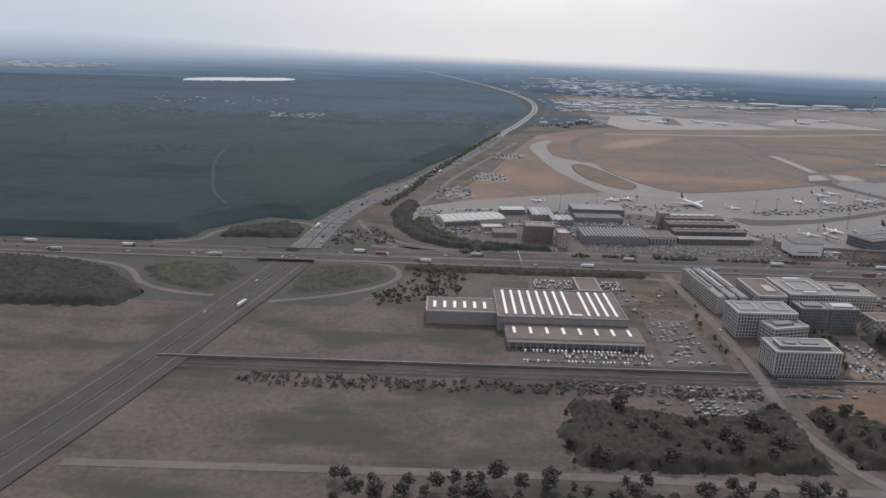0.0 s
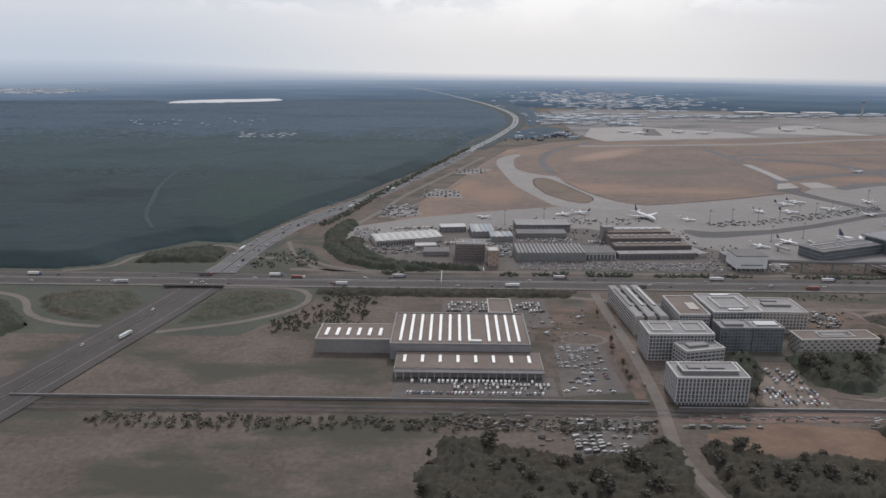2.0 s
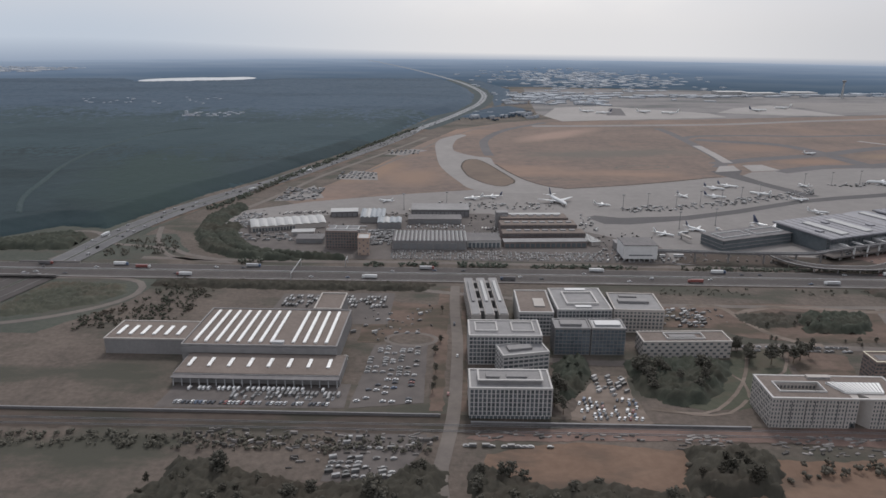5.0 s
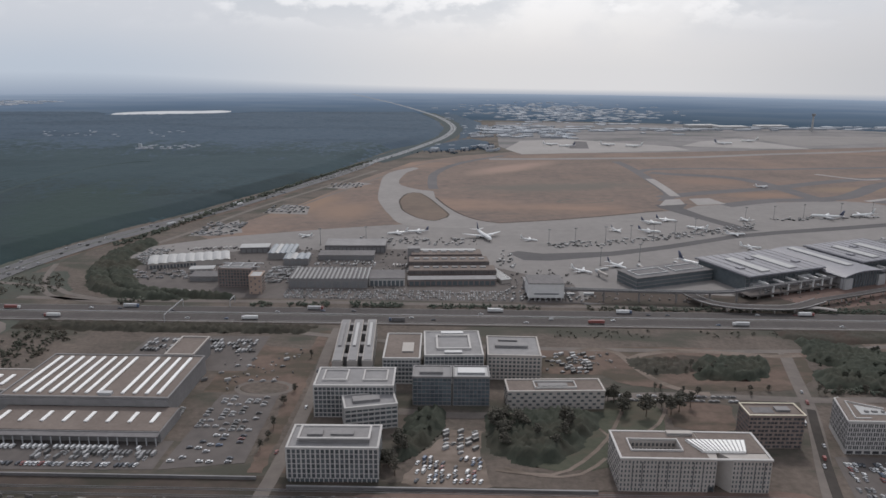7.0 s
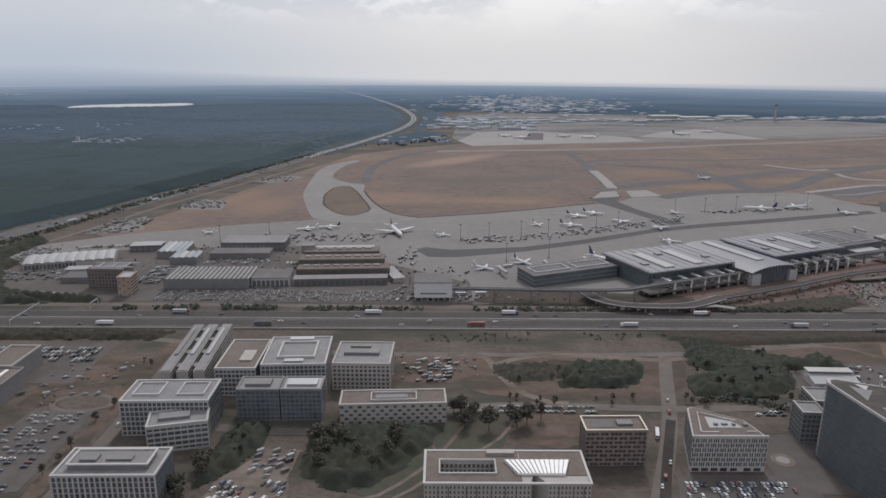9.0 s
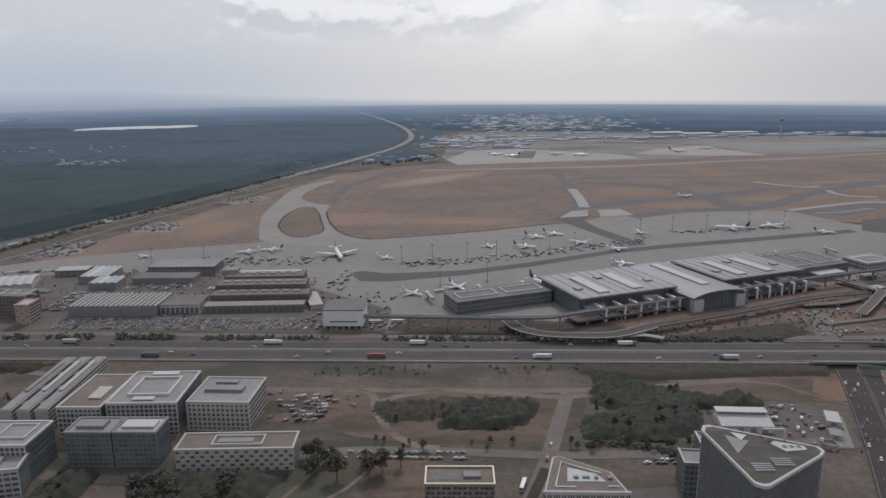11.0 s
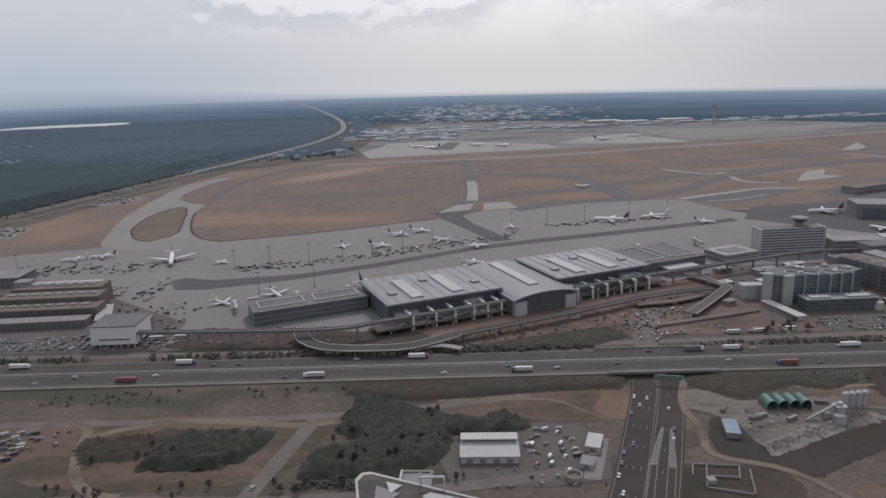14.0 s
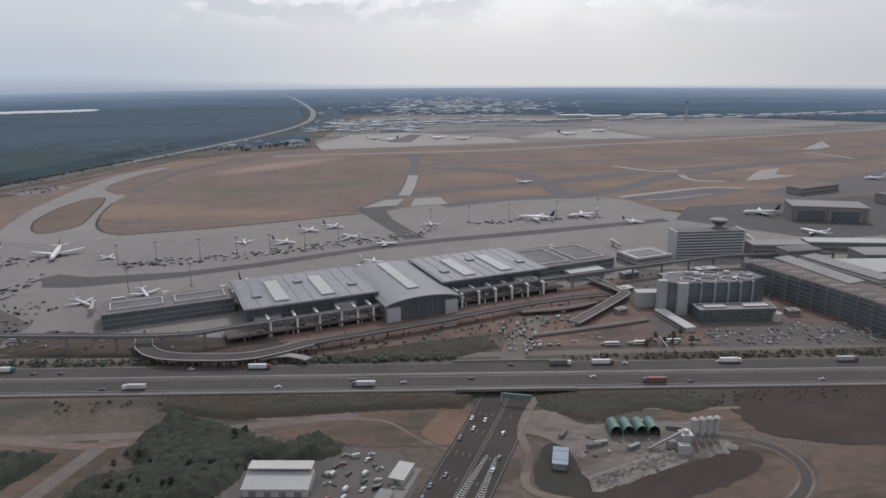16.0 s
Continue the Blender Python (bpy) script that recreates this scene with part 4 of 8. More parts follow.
def crowns(name, places, sizes, level, mat, label, category, lump=0.24, sprays=0):
    """Many lumpy crowns as one mesh."""
    v, f = ICO[level]
    n, k = len(places), len(v)
    turn = rng.uniform(0, 6.283, n)
    c, s = np.cos(turn), np.sin(turn)
    r = 1 + rng.uniform(-lump, lump, (n, k))
    w = v[None] * r[..., None]
    x = w[..., 0] * c[:, None] - w[..., 1] * s[:, None]
    y = w[..., 0] * s[:, None] + w[..., 1] * c[:, None]
    sx, sz = sizes[:, 0], sizes[:, 1]
    out = np.stack([places[:, 0, None] + x * sx[:, None], places[:, 1, None] + y * sx[:, None], places[:, 2, None] + w[..., 2] * sz[:, None]], -1).reshape(-1, 3)
    faces = (f[None] + (np.arange(n) * k)[:, None, None]).reshape(-1, 3)
    if sprays:
        at = np.repeat(np.arange(n), sprays)
        m = len(at)
        d = rng.normal(0, 1, (m, 3))
        d[:, 2] += 0.3
        d /= np.linalg.norm(d, axis=1)[:, None]
        size = np.stack([sx[at], sx[at], sz[at]], 1)
        mid = places[at] + d * size * rng.uniform(0.85, 1.4, (m, 1))
        e1 = np.cross(d, rng.normal(0, 1, (m, 3)))
        e1 /= np.linalg.norm(e1, axis=1)[:, None]
        e2 = np.cross(d, e1) + d * rng.uniform(-1, 1, (m, 1))
        s1, s2 = rng.uniform(0.25, 0.6, (m, 1)) * sx[at][:, None], rng.uniform(0.25, 0.6, (m, 1)) * sx[at][:, None]
        tri = np.stack([mid - e1 * s1, mid + e2 * s2, mid + e1 * s1], 1).reshape(-1, 3)
        faces = np.concatenate([faces, len(out) + np.arange(3 * m).reshape(-1, 3)])
        out = np.concatenate([out, tri])
    return soup(name, out.tolist(), faces.tolist(), mat, label, category, smooth=True)


def inside(px, py, poly):
    hit = np.zeros(len(px), bool)
    n = len(poly)
    for i in range(n):
        (x0, y0), (x1, y1) = poly[i], poly[(i + 1) % n]
        cross = ((y0 > py) != (y1 > py)) & (px < (x1 - x0) * (py - y0) / (y1 - y0 + 1e-9) + x0)
        hit ^= cross
    return hit


def scatter(poly, spacing):
    xs, ys = [p[0] for p in poly], [p[1] for p in poly]
    gx, gy = np.meshgrid(np.arange(min(xs), max(xs), spacing), np.arange(min(ys), max(ys), spacing))
    px = gx.ravel() + rng.uniform(-0.5, 0.5, gx.size) * spacing
    py = gy.ravel() + rng.uniform(-0.5, 0.5, gx.size) * spacing
    keep = inside(px, py, poly)
    return px[keep], py[keep]


def wood(name, poly, spacing, height, level, mat, label, gaps=0.06, holes=(), closed=False, fade=None):
    px, py = scatter(poly, spacing)
    low = np.array([noise.noise(Vector((x * 0.012, y * 0.012, 0))) for x, y in zip(px, py)])
    keep = (rng.uniform(0, 1, len(px)) > gaps) & ((low > -0.55) | closed)
    if fade:
        keep &= rng.uniform(0, 1, len(px)) < np.clip((py - fade[0]) / (fade[1] - fade[0]), 0, 1)
    for h in holes:
        keep &= ~inside(px, py, h)
    px, py, low = px[keep], py[keep], low[keep]
    rough = 0.05 if closed else 0.38
    h = height * (1 + 0.15 * low + rng.uniform(-rough, rough, len(px)))
    rad = np.minimum(spacing * 0.74, h * 0.52) * rng.uniform(0.6, 1.35, len(px))
    zc = h * 0.58
    thick = h * 0.42
    if closed:
        # lower towards the wood's edge
        gap = np.full(len(px), 1e9)
        for (x0, y0), (x1, y1) in zip(poly, poly[1:] + poly[:1]):
            dx, dy = x1 - x0, y1 - y0
            s = np.clip(((px - x0) * dx + (py - y0) * dy) / (dx * dx + dy * dy), 0, 1)
            gap = np.minimum(gap, np.hypot(px - x0 - s * dx, py - y0 - s * dy))
        h = h * np.clip(0.3 + gap / 16.0, 0.3, 1.0)
        rad, thick, zc = spacing * rng.uniform(0.8, 1.2, len(px)), h * 0.45, h * 0.55
    if not closed:
        # each bush is a handful of uneven clumps
        n = 5 if level == 1 else 11
        m = len(px)
        turn, out = rng.uniform(0, 6.283, (m, n)), rng.uniform(0.1, 0.95, (m, n)) ** 0.7
        lift = rng.uniform(0.22, 0.86, (m, n)) * (1 - 0.35 * out)
        px = (px[:, None] + np.cos(turn) * out * rad[:, None]).ravel()
        py = (py[:, None] + np.sin(turn) * out * rad[:, None]).ravel()
        zc = (h[:, None] * lift).ravel()
        size = rng.uniform(0.26, 0.52, (m, n)) * (1.0 if level == 1 else 0.72)
        thick = (size * np.minimum(h[:, None] * 0.6, rad[:, None] * 1.1)).ravel()
        rad = (size * rad[:, None]).ravel()
        level = 1
    return crowns(name, np.stack([px, py, zc], 1), np.stack([rad, thick], 1), level, mat, label, "woods", 0.13 if closed else 0.3, 0 if closed else 6)


def canopy(name, poly, step, height, mat, label, holes=(), rise=None, slope=26.0, rough=0.13):
    """The closed leaf roof of a wood: an uneven sheet over its outline that comes down to the ground at the edge."""
    xs, ys = [p[0] for p in poly], [p[1] for p in poly]
    nx, ny = int((max(xs) - min(xs)) / step) + 2, int((max(ys) - min(ys)) / step) + 2
    gx, gy = np.meshgrid(min(xs) + step * (np.arange(nx) - 0.5), min(ys) + step * (np.arange(ny) - 0.5))
    px, py = gx.ravel() + rng.uniform(-0.3, 0.3, gx.size) * step, gy.ravel() + rng.uniform(-0.3, 0.3, gx.size) * step
    qx, qy = px, py
    if rough > 0.7:
        # a small wood has a ragged outline
        sway = [(noise.noise(Vector((x * 0.16, y * 0.16, 2))), noise.noise(Vector((x * 0.16, y * 0.16, 9)))) for x, y in zip(px.tolist(), py.tolist())]
        qx, qy = px + 3.2 * np.array([a for a, _ in sway]), py + 3.2 * np.array([a for _, a in sway])
    within = inside(qx, qy, poly)
    for h in holes:
        within &= ~inside(qx, qy, h)
    gap = np.full(len(px), 1e9)
    for ring in (poly, *holes):
        for (x0, y0), (x1, y1) in zip(ring, ring[1:] + ring[:1]):
            dx, dy = x1 - x0, y1 - y0
            t = np.clip(((qx - x0) * dx + (qy - y0) * dy) / (dx * dx + dy * dy), 0, 1)
            gap = np.minimum(gap, np.hypot(qx - x0 - t * dx, qy - y0 - t * dy))
    waves = np.array([noise.noise(Vector((x * 0.03, y * 0.012, height))) + 0.5 * noise.noise(Vector((x * 0.11, y * 0.07, height))) for x, y in zip(px.tolist(), py.tolist())])
    top = height * (1.0 + 0.05 * waves) + rng.uniform(-rough, rough, len(px)) * step
    if rise:
        # it takes over from its neighbour in patches
        top += np.clip((py - rise[0]) / (rise[1] - rise[0]) * 2 - 1, -1, 1) * 0.55 + waves * 0.35
    z = np.where(within, top * np.clip(0.15 + gap / slope, 0.15, 1.0), 0.0)
    grid = np.arange(nx * ny).reshape(ny, nx)
    quads = np.stack([grid[:-1, :-1], grid[:-1, 1:], grid[1:, 1:], grid[1:, :-1]], -1).reshape(-1, 4)
    quads = quads[within[quads].any(1)]
    used = np.unique(quads)
    back = np.zeros(nx * ny, int)
    back[used] = np.arange(len(used))
    return soup(name, np.stack([px, py, z], 1)[used].tolist(), back[quads].tolist(), mat, label, "woods", smooth=True)


LOOP = [(-240, 500), (-240, 556), (-206, 566), (-196, 600), (-140, 632), (-112, 622), (-106, 540)]
NEAR = [(-520, 552), (-215, 552), (-208, 590), (-165, 640), (-124, 634), (-110, 690), (-86, 772), (-50, 852), (-24, 936), (24, 1070), (40, 1130), (-820, 1130), (-760, 700)]
MIDDLE = [(-800, 800), (-72, 800), (-54, 850), (-24, 940), (28, 1104), (56, 1205), (98, 1420), (112, 1490), (140, 1560), (-1300, 1560)]
DISTANT = [(-1150, 1220), (58, 1220), (98, 1420), (112, 1490), (158, 1580), (194, 1760), (206, 1990), (184, 2240), (110, 2600), (-1700, 2360), (-1500, 2300)]
SHORE = [(-930, 2290), (-640, 2380), (-480, 2470), (-430, 2640), (-560, 2760), (-920, 2700)]
# three canopies, each in a leaf tint with more haze painted in
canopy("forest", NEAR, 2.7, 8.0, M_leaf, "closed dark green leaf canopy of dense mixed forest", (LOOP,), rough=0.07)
canopy("forest_middle", MIDDLE, 4.2, 8.0, M_leaf_mid_hazed, "closed dark green leaf canopy of the forest", rise=(820, 1130), rough=0.07)
canopy("forest_far", DISTANT, 6.5, 8.3, M_leaf_far_hazed, "closed leaf canopy of the far forest, tinted blue-green for haze", (SHORE,), rise=(1240, 1560))
RIDE = [(-205, 645), (-238, 705), (-264, 785), (-288, 862), (-304, 945), (-309, 1020), (-304, 1105)]
for nm, line in (("forest_ride", RIDE), ("forest_ride_north", [(-304, 1105), (-292, 1150), (-270, 1190), (-240, 1215)])):
    mid = smooth_line(line, 12.0)
    canopy(nm, [tuple(p) for p in shifted(mid, 7.0)] + [tuple(p) for p in shifted(mid, -7.0)[::-1]], 2.4, 9.3, M_leaf_ride, "paler leaf canopy of young trees along a curved forest ride", slope=6.0)
canopy("motorway_woods", [(250, 1700), (300, 1900), (310, 2200), (250, 2500), (190, 2600), (250, 2200), (262, 1980)], 8, 8, M_leaf_far_hazed, "far woods beside the motorway bend")
canopy("roadside_wood_west", [(-420, 497), (-343, 500), (-270, 489), (-236, 475), (-214, 449), (-196, 432), (-206, 408), (-420, 404)], 1.9, 4.4, M_leaf_dark, "dark green wood beside the slip road", slope=4.5, rough=0.8)
canopy("south_loop_scrub", [(-46, 499), (-38, 484), (-50, 464), (-80, 446), (-104, 440), (-102, 470), (-96, 500)], 1.5, 1.9, M_leaf_scrub, "dull green scrub inside the loop ramp", slope=4.0, rough=0.9)
wood("outer_loop_scrub", [(-22, 500), (-22, 470), (-50, 440), (-40, 424), (10, 440), (20, 490)], 3.0, 2.2, 1, M_leaf_scrub, "dull green scrub beside the loop ramp", 0.5)
canopy("loop_wood", [(-190, 570), (-186, 590), (-140, 616), (-124, 604), (-124, 572)], 1.9, 4.4, M_leaf_dark, "dark trees inside the loop ramp", slope=4.5, rough=0.8)
canopy("scrub_between_ramps", [(-218, 484), (-197, 498), (-158, 496), (-140, 474), (-152, 442), (-178, 446), (-200, 460)], 1.5, 2.2, M_leaf_scrub, "low scrub between the ramps", slope=4.0, rough=0.9)
wood("ramp_bushes", [(-92, 596), (-62, 614), (-46, 590), (-40, 566), (-95, 556)], 2.7, 2.3, 1, M_bush, "scattered dry bushes inside the ramps", 0.62)
canopy("motorway_hedge", [(-28, 497), (60, 494), (150, 495), (158, 507), (-28, 508)], 1.4, 2.2, M_leaf_thicket, "bushes and small trees below the motorway", slope=3.0, rough=0.9)
canopy("motorway_bank_scrub", [(438, 497), (470, 489), (500, 492), (530, 495), (552, 496), (563, 496), (568, 507), (540, 509), (438, 509)], 1.3, 1.9, M_leaf_bank, "smooth dark scrub on the bank below the motorway", slope=3.0, rough=0.4)
canopy("underpass_scrub", [(593, 506), (604, 508.5), (650, 508), (672, 500), (660, 491), (653, 489), (640, 494), (626, 490), (613, 483), (603, 489), (595, 497)], 1.3, 1.2, M_leaf_bank, "smooth dark scrub on the bank beside the underpass", slope=3.0, rough=0.4)
wood("bank_bushes", [(300, 492), (438, 496), (438, 506), (300, 506)], 2.6, 1.5, 1, M_bush, "scattered low bushes on a brown bank", 0.75)
wood("hedge_by_slope", [(615, 500), (680, 498), (800, 507), (800, 509), (615, 508)], 2.1, 1.1, 1, M_bush, "low dark bushes below the motorway", 0.7)
canopy("ring_road_trees", [(-26, 648), (-30, 620), (-6, 578), (26, 562), (90, 556), (90, 562), (30, 572), (8, 588), (-10, 620), (-14, 648)], 1.6, 4.0, M_leaf_dark, "dark trees along the ring road", slope=3.0, rough=0.9)
wood("verge_trees", [(-58, 700), (-36, 770), (-20, 852), (2, 940), (34, 1060), (70, 1190), (100, 1300), (94, 1302), (62, 1192), (26, 1062), (-6, 942), (-28, 855), (-44, 772), (-66, 702)], 3.2, 3.4, 1, M_leaf_wood, "dark hedge of trees along the motorway verge", 0.12)
for nm, x0, x1, h in (("west", 14, 118, 4.2), ("middle", 128, 160, 3.4), ("cargo", 172, 206, 3.8), ("hall", 222, 300, 2.6), ("terminal", 330, 560, 2.4)):
    wood("service_road_hedge_" + nm, [(x0, 542.5), (x1, 542.5), (x1, 548), (x0, 548.5)], 2.3, h, 1, M_leaf_wood, "dark green trees and bushes along the service road", 0.15)
canopy("ring_belt", [(-40, 720), (-52, 672), (-44, 618), (-22, 576), (8, 558), (40, 552), (60, 556), (34, 563), (4, 572), (-12, 592), (-28, 622), (-32, 664), (-26, 712)], 1.7, 4.0, M_leaf_dark, "dark green belt of trees round the ring road", slope=3.5, rough=0.9)
wood("hotel_hedge", [(612, 542.5), (860, 543), (860, 550), (690, 549), (612, 547)], 2.0, 1.9, 1, M_bush, "dark bushes between the motorway and the car park", 0.35)
wood("forecourt_bushes", [(440, 556), (500, 570), (590, 598), (640, 626), (655, 610), (600, 570), (560, 556), (480, 548)], 2.6, 1.6, 1, M_leaf_wood, "dark green bushes below the terminal drive", 0.78)
canopy("drive_thicket", [(488, 544), (560, 546), (584, 560), (576, 576), (545, 568), (500, 553)], 1.4, 1.3, M_leaf_bank, "low dark scrub between the motorway and the drive", slope=3.5, rough=0.4)
canopy("far_airport_trees", [(172, 1480), (200, 1460), (262, 1500), (300, 1560), (310, 1640), (280, 1700), (240, 1660), (205, 1590)], 6, 5, M_leaf_far_hazed, "dark trees at the far airfield corner")
wood("far_corner_bushes", [(150, 1420), (240, 1415), (300, 1480), (330, 1560), (310, 1600), (240, 1480)], 8, 5, 1, M_leaf_far_hazed, "scattered dark bushes at the far airfield corner", 0.55)
wood("railway_bushes", [(-100, 312), (160, 312), (165, 322), (-100, 324)], 2.3, 2.3, 1, M_bush, "bushes beside the railway", 0.45)


def tree_meshes(seed, height, spread, lumps):
    """Trunk with limbs, and a crown of many small clumps, standing at the origin."""
    r = random.Random(seed)
    bm = bmesh.new()
    tube(bm, 0, 0, 0, height * 0.55, 0.24, 0.12, 7)
    tips = []
    for i in range(6):
        a, z0 = i * 1.05 + r.uniform(-0.3, 0.3), height * r.uniform(0.25, 0.45)
        tip = Vector((math.cos(a) * spread * 0.6, math.sin(a) * spread * 0.6, z0 + height * 0.25))
        tips.append(tip)
        start = Vector((0, 0, z0))
        side = Vector((-math.sin(a), math.cos(a), 0)) * 0.07
        lift = Vector((0, 0, 0.07))
        q = [bm.verts.new(start + side), bm.verts.new(start - side), bm.verts.new(start + lift * 2), bm.verts.new(tip)]
        bm.faces.new((q[0], q[1], q[3]))
        bm.faces.new((q[1], q[2], q[3]))
        bm.faces.new((q[2], q[0], q[3]))
    trunk = mesh_of("trunk", bm, M_bark)
    v, f = ICO[1]
    verts, faces = [], []
    for i in range(lumps):
        a, u = r.uniform(0, 6.283), r.uniform(-0.8, 1.0)
        rad = spread * math.sqrt(max(0.05, 1 - u * u * 0.85)) * r.uniform(0.2, 0.86)
        c = np.array([math.cos(a) * rad, math.sin(a) * rad, height * 0.6 + u * height * 0.31])
        s = spread * r.uniform(0.12, 0.25)
        k0 = len(verts)
        for p in v:
            verts.append((c + p * s * np.array([1, 1, 0.8]) * r.uniform(0.6, 1.3)).tolist())
        faces += (f + k0).tolist()
        # sprays of leaves round the clump
        for j in range(9):
            d = Vector((r.gauss(0, 1), r.gauss(0, 1), r.gauss(0.25, 0.8))).normalized()
            q = Vector(c.tolist()) + d * s * r.uniform(0.85, 1.45)
            side = d.cross(Vector((r.uniform(-1, 1), r.uniform(-1, 1), r.uniform(-1, 1)))).normalized() * s * r.uniform(0.22, 0.5)
            rise = (d + side.normalized().cross(d) * r.uniform(-1.0, 1.0)).normalized() * s * r.uniform(0.22, 0.5)
            k0 = len(verts)
            verts += [(q - side)[:], (q + rise)[:], (q + side)[:], (q - rise)[:]]
            faces.append([k0, k0 + 1, k0 + 2, k0 + 3])
    me = bpy.data.meshes.new("crown")
    me.from_pydata(verts, [], faces)
    me.polygons.foreach_set("use_smooth", [True] * len(me.polygons))
    me.materials.append(M_leaf2)
    return trunk, me


KINDS = [tree_meshes(11, 8.5, 3.6, 46), tree_meshes(12, 10.0, 3.9, 50), tree_meshes(13, 7.0, 3.0, 40), tree_meshes(14, 9.0, 2.6, 40), tree_meshes(15, 5.0, 2.2, 30)]
pick = random.Random(5)
MORE = {}


def trees(poly, spacing, label, group, small=False, skip=0.1, many=""):
    px, py = scatter(poly, spacing)
    for x, y in zip(px.tolist(), py.tolist()):
        if pick.random() < skip:
            continue
        k = pick.choice(KINDS[2:] if small else KINDS[:4])
        s = pick.uniform(0.72, 1.18) * (0.62 if small else 1.0)
        m = pose(x, y, 0, 0, 0, pick.uniform(0, 360)) @ Matrix.Scale(s, 4)
        if many:
            MORE.setdefault(many, []).append((k[1], m))
            continue
        t = thing("tree", m, label, "tree", group)
        piece("trunk", k[0], t, Matrix())
        piece("crown", k[1], t, Matrix())


trees([(56, 252), (160, 252), (163, 303), (147, 292), (125, 287), (99, 289), (77, 298), (62, 298)], 8.2, "dull green broadleaf tree in a small wood by the road", "trees in the roadside wood", skip=0.6)
trees([(178, 268), (260, 268), (260, 286), (244, 285), (222, 292), (207, 288), (194, 293), (184, 300), (177, 298)], 7.2, "dull green broadleaf tree at the edge of the stubble field", "trees by the stubble field", skip=0.3)
trees([(256, 292), (284, 294), (285, 312), (262, 314)], 6.0, "dull green broadleaf tree beyond the stubble field", "trees by the stubble field", skip=0.3, many="stubble_wood")
trees([(258, 397), (258, 370), (270, 356), (284, 358), (298, 376), (306, 397)], 7.5, "green broadleaf tree in the park between the offices", "trees in the park", skip=0.35)
trees([(318, 396), (330, 404), (330, 414), (314, 416)], 6.0, "green broadleaf tree on the lawn between the offices", "trees in the park", skip=0.2)
trees([(342, 444), (404, 440), (410, 460), (347, 463)], 7.0, "dark green tree in a small wood on sandy ground", "trees in the sandy wood", True, 0.5)
trees([(434, 436), (438, 474), (455, 486), (472, 480), (492, 468), (482, 446), (468, 438)], 6.5, "dark green broadleaf tree in the wood below the motorway", "trees in the wood by the motorway", True, 0.25, "motorway_wood")
wood("street_row", [(428, 422.6), (444, 424), (466, 414), (468, 418), (445, 427), (428, 425.6)], 1.7, 2.7, 1, M_leaf_wood, "dark row of trees beside the street", 0.08)
trees([(416, 418), (500, 424), (500, 430), (418, 425)], 5.5, "dark green street tree", "street trees", True, 0.1)
trees([(160, 345), (167, 345), (167, 470), (160, 470)], 7.0, "dark green street tree beside the pale street", "street trees", True, 0.2)
trees([(484, 452), (512, 452), (512, 461), (486, 462)], 6.0, "dark green tree behind a white shed", "trees behind the shed", True, 0.3)
trees([(205, 345), (222, 338), (224, 372), (216, 376)], 6.5, "dark green tree behind the white office", "trees by the offices", False, 0.2)
trees([(336, 418), (402, 420), (400, 428), (338, 426)], 5.5, "dark green street tree", "street trees", True, 0.3)
trees([(232, 339.5), (236, 339.5), (236, 342.5), (232, 342.5)], 3.0, "dark green tree on the sandy vehicle park", "trees in the park", skip=0.0)
trees([(655, 556), (684, 556), (684, 572), (664, 574)], 5.0, "dark green tree by the terminal road", "street trees", True, 0.2)

trees([(54, 250), (162, 250), (163, 300), (147, 292), (125, 287), (99, 289), (77, 298), (60, 298)], 6.6, "", "", True, 0.4, "roadside_wood")
trees([(178, 256), (256, 256), (242, 279), (228, 279), (214, 282), (195, 276), (184, 283), (184, 298), (177, 298)], 6.6, "", "", True, 0.4, "field_edge_wood")
trees([(-40, 204), (160, 208), (160, 236), (-40, 238)], 7.4, "", "", skip=0.1, many="country_road_wood")
trees([(218, 356), (226, 362), (236, 384), (236, 397), (222, 397)], 6.0, "", "", True, 0.4, "park_wood")
WOODS = {"stubble_wood": ("dull green broadleaf wood beyond the stubble field", M_leaf_thicket), "motorway_wood": ("dark green broadleaf wood below the motorway", M_leaf_dark), "roadside_wood": ("dull brown-green broadleaf wood by the railway", M_leaf_thicket),
         "field_edge_wood": ("dull green broadleaf wood at the field's edge", M_leaf_thicket), "country_road_wood": ("dark woodland beside the country road", M_leaf2), "park_wood": ("dark green broadleaf wood in the park", M_leaf_dark)}
for nm, (words, mat) in WOODS.items():
    mv, mf = [], []
    for me, m in MORE[nm]:
        k0 = len(mv)
        mv += [(m @ p.co)[:] for p in me.vertices]
        mf += [[k0 + i for i in f.vertices] for f in me.polygons]
    soup(nm, mv, mf, mat, words, "woods", smooth=True)
canopy("motorway_undergrowth", [(429, 429), (431, 448), (449, 454), (438, 466), (444, 496), (467, 485), (476, 478), (496, 469), (506, 477), (517, 468), (512, 458), (486, 458), (482, 440), (463, 428)], 1.25, 3.4, M_leaf_dark, "closed dark green wood below the motorway", slope=4.5, rough=0.95)

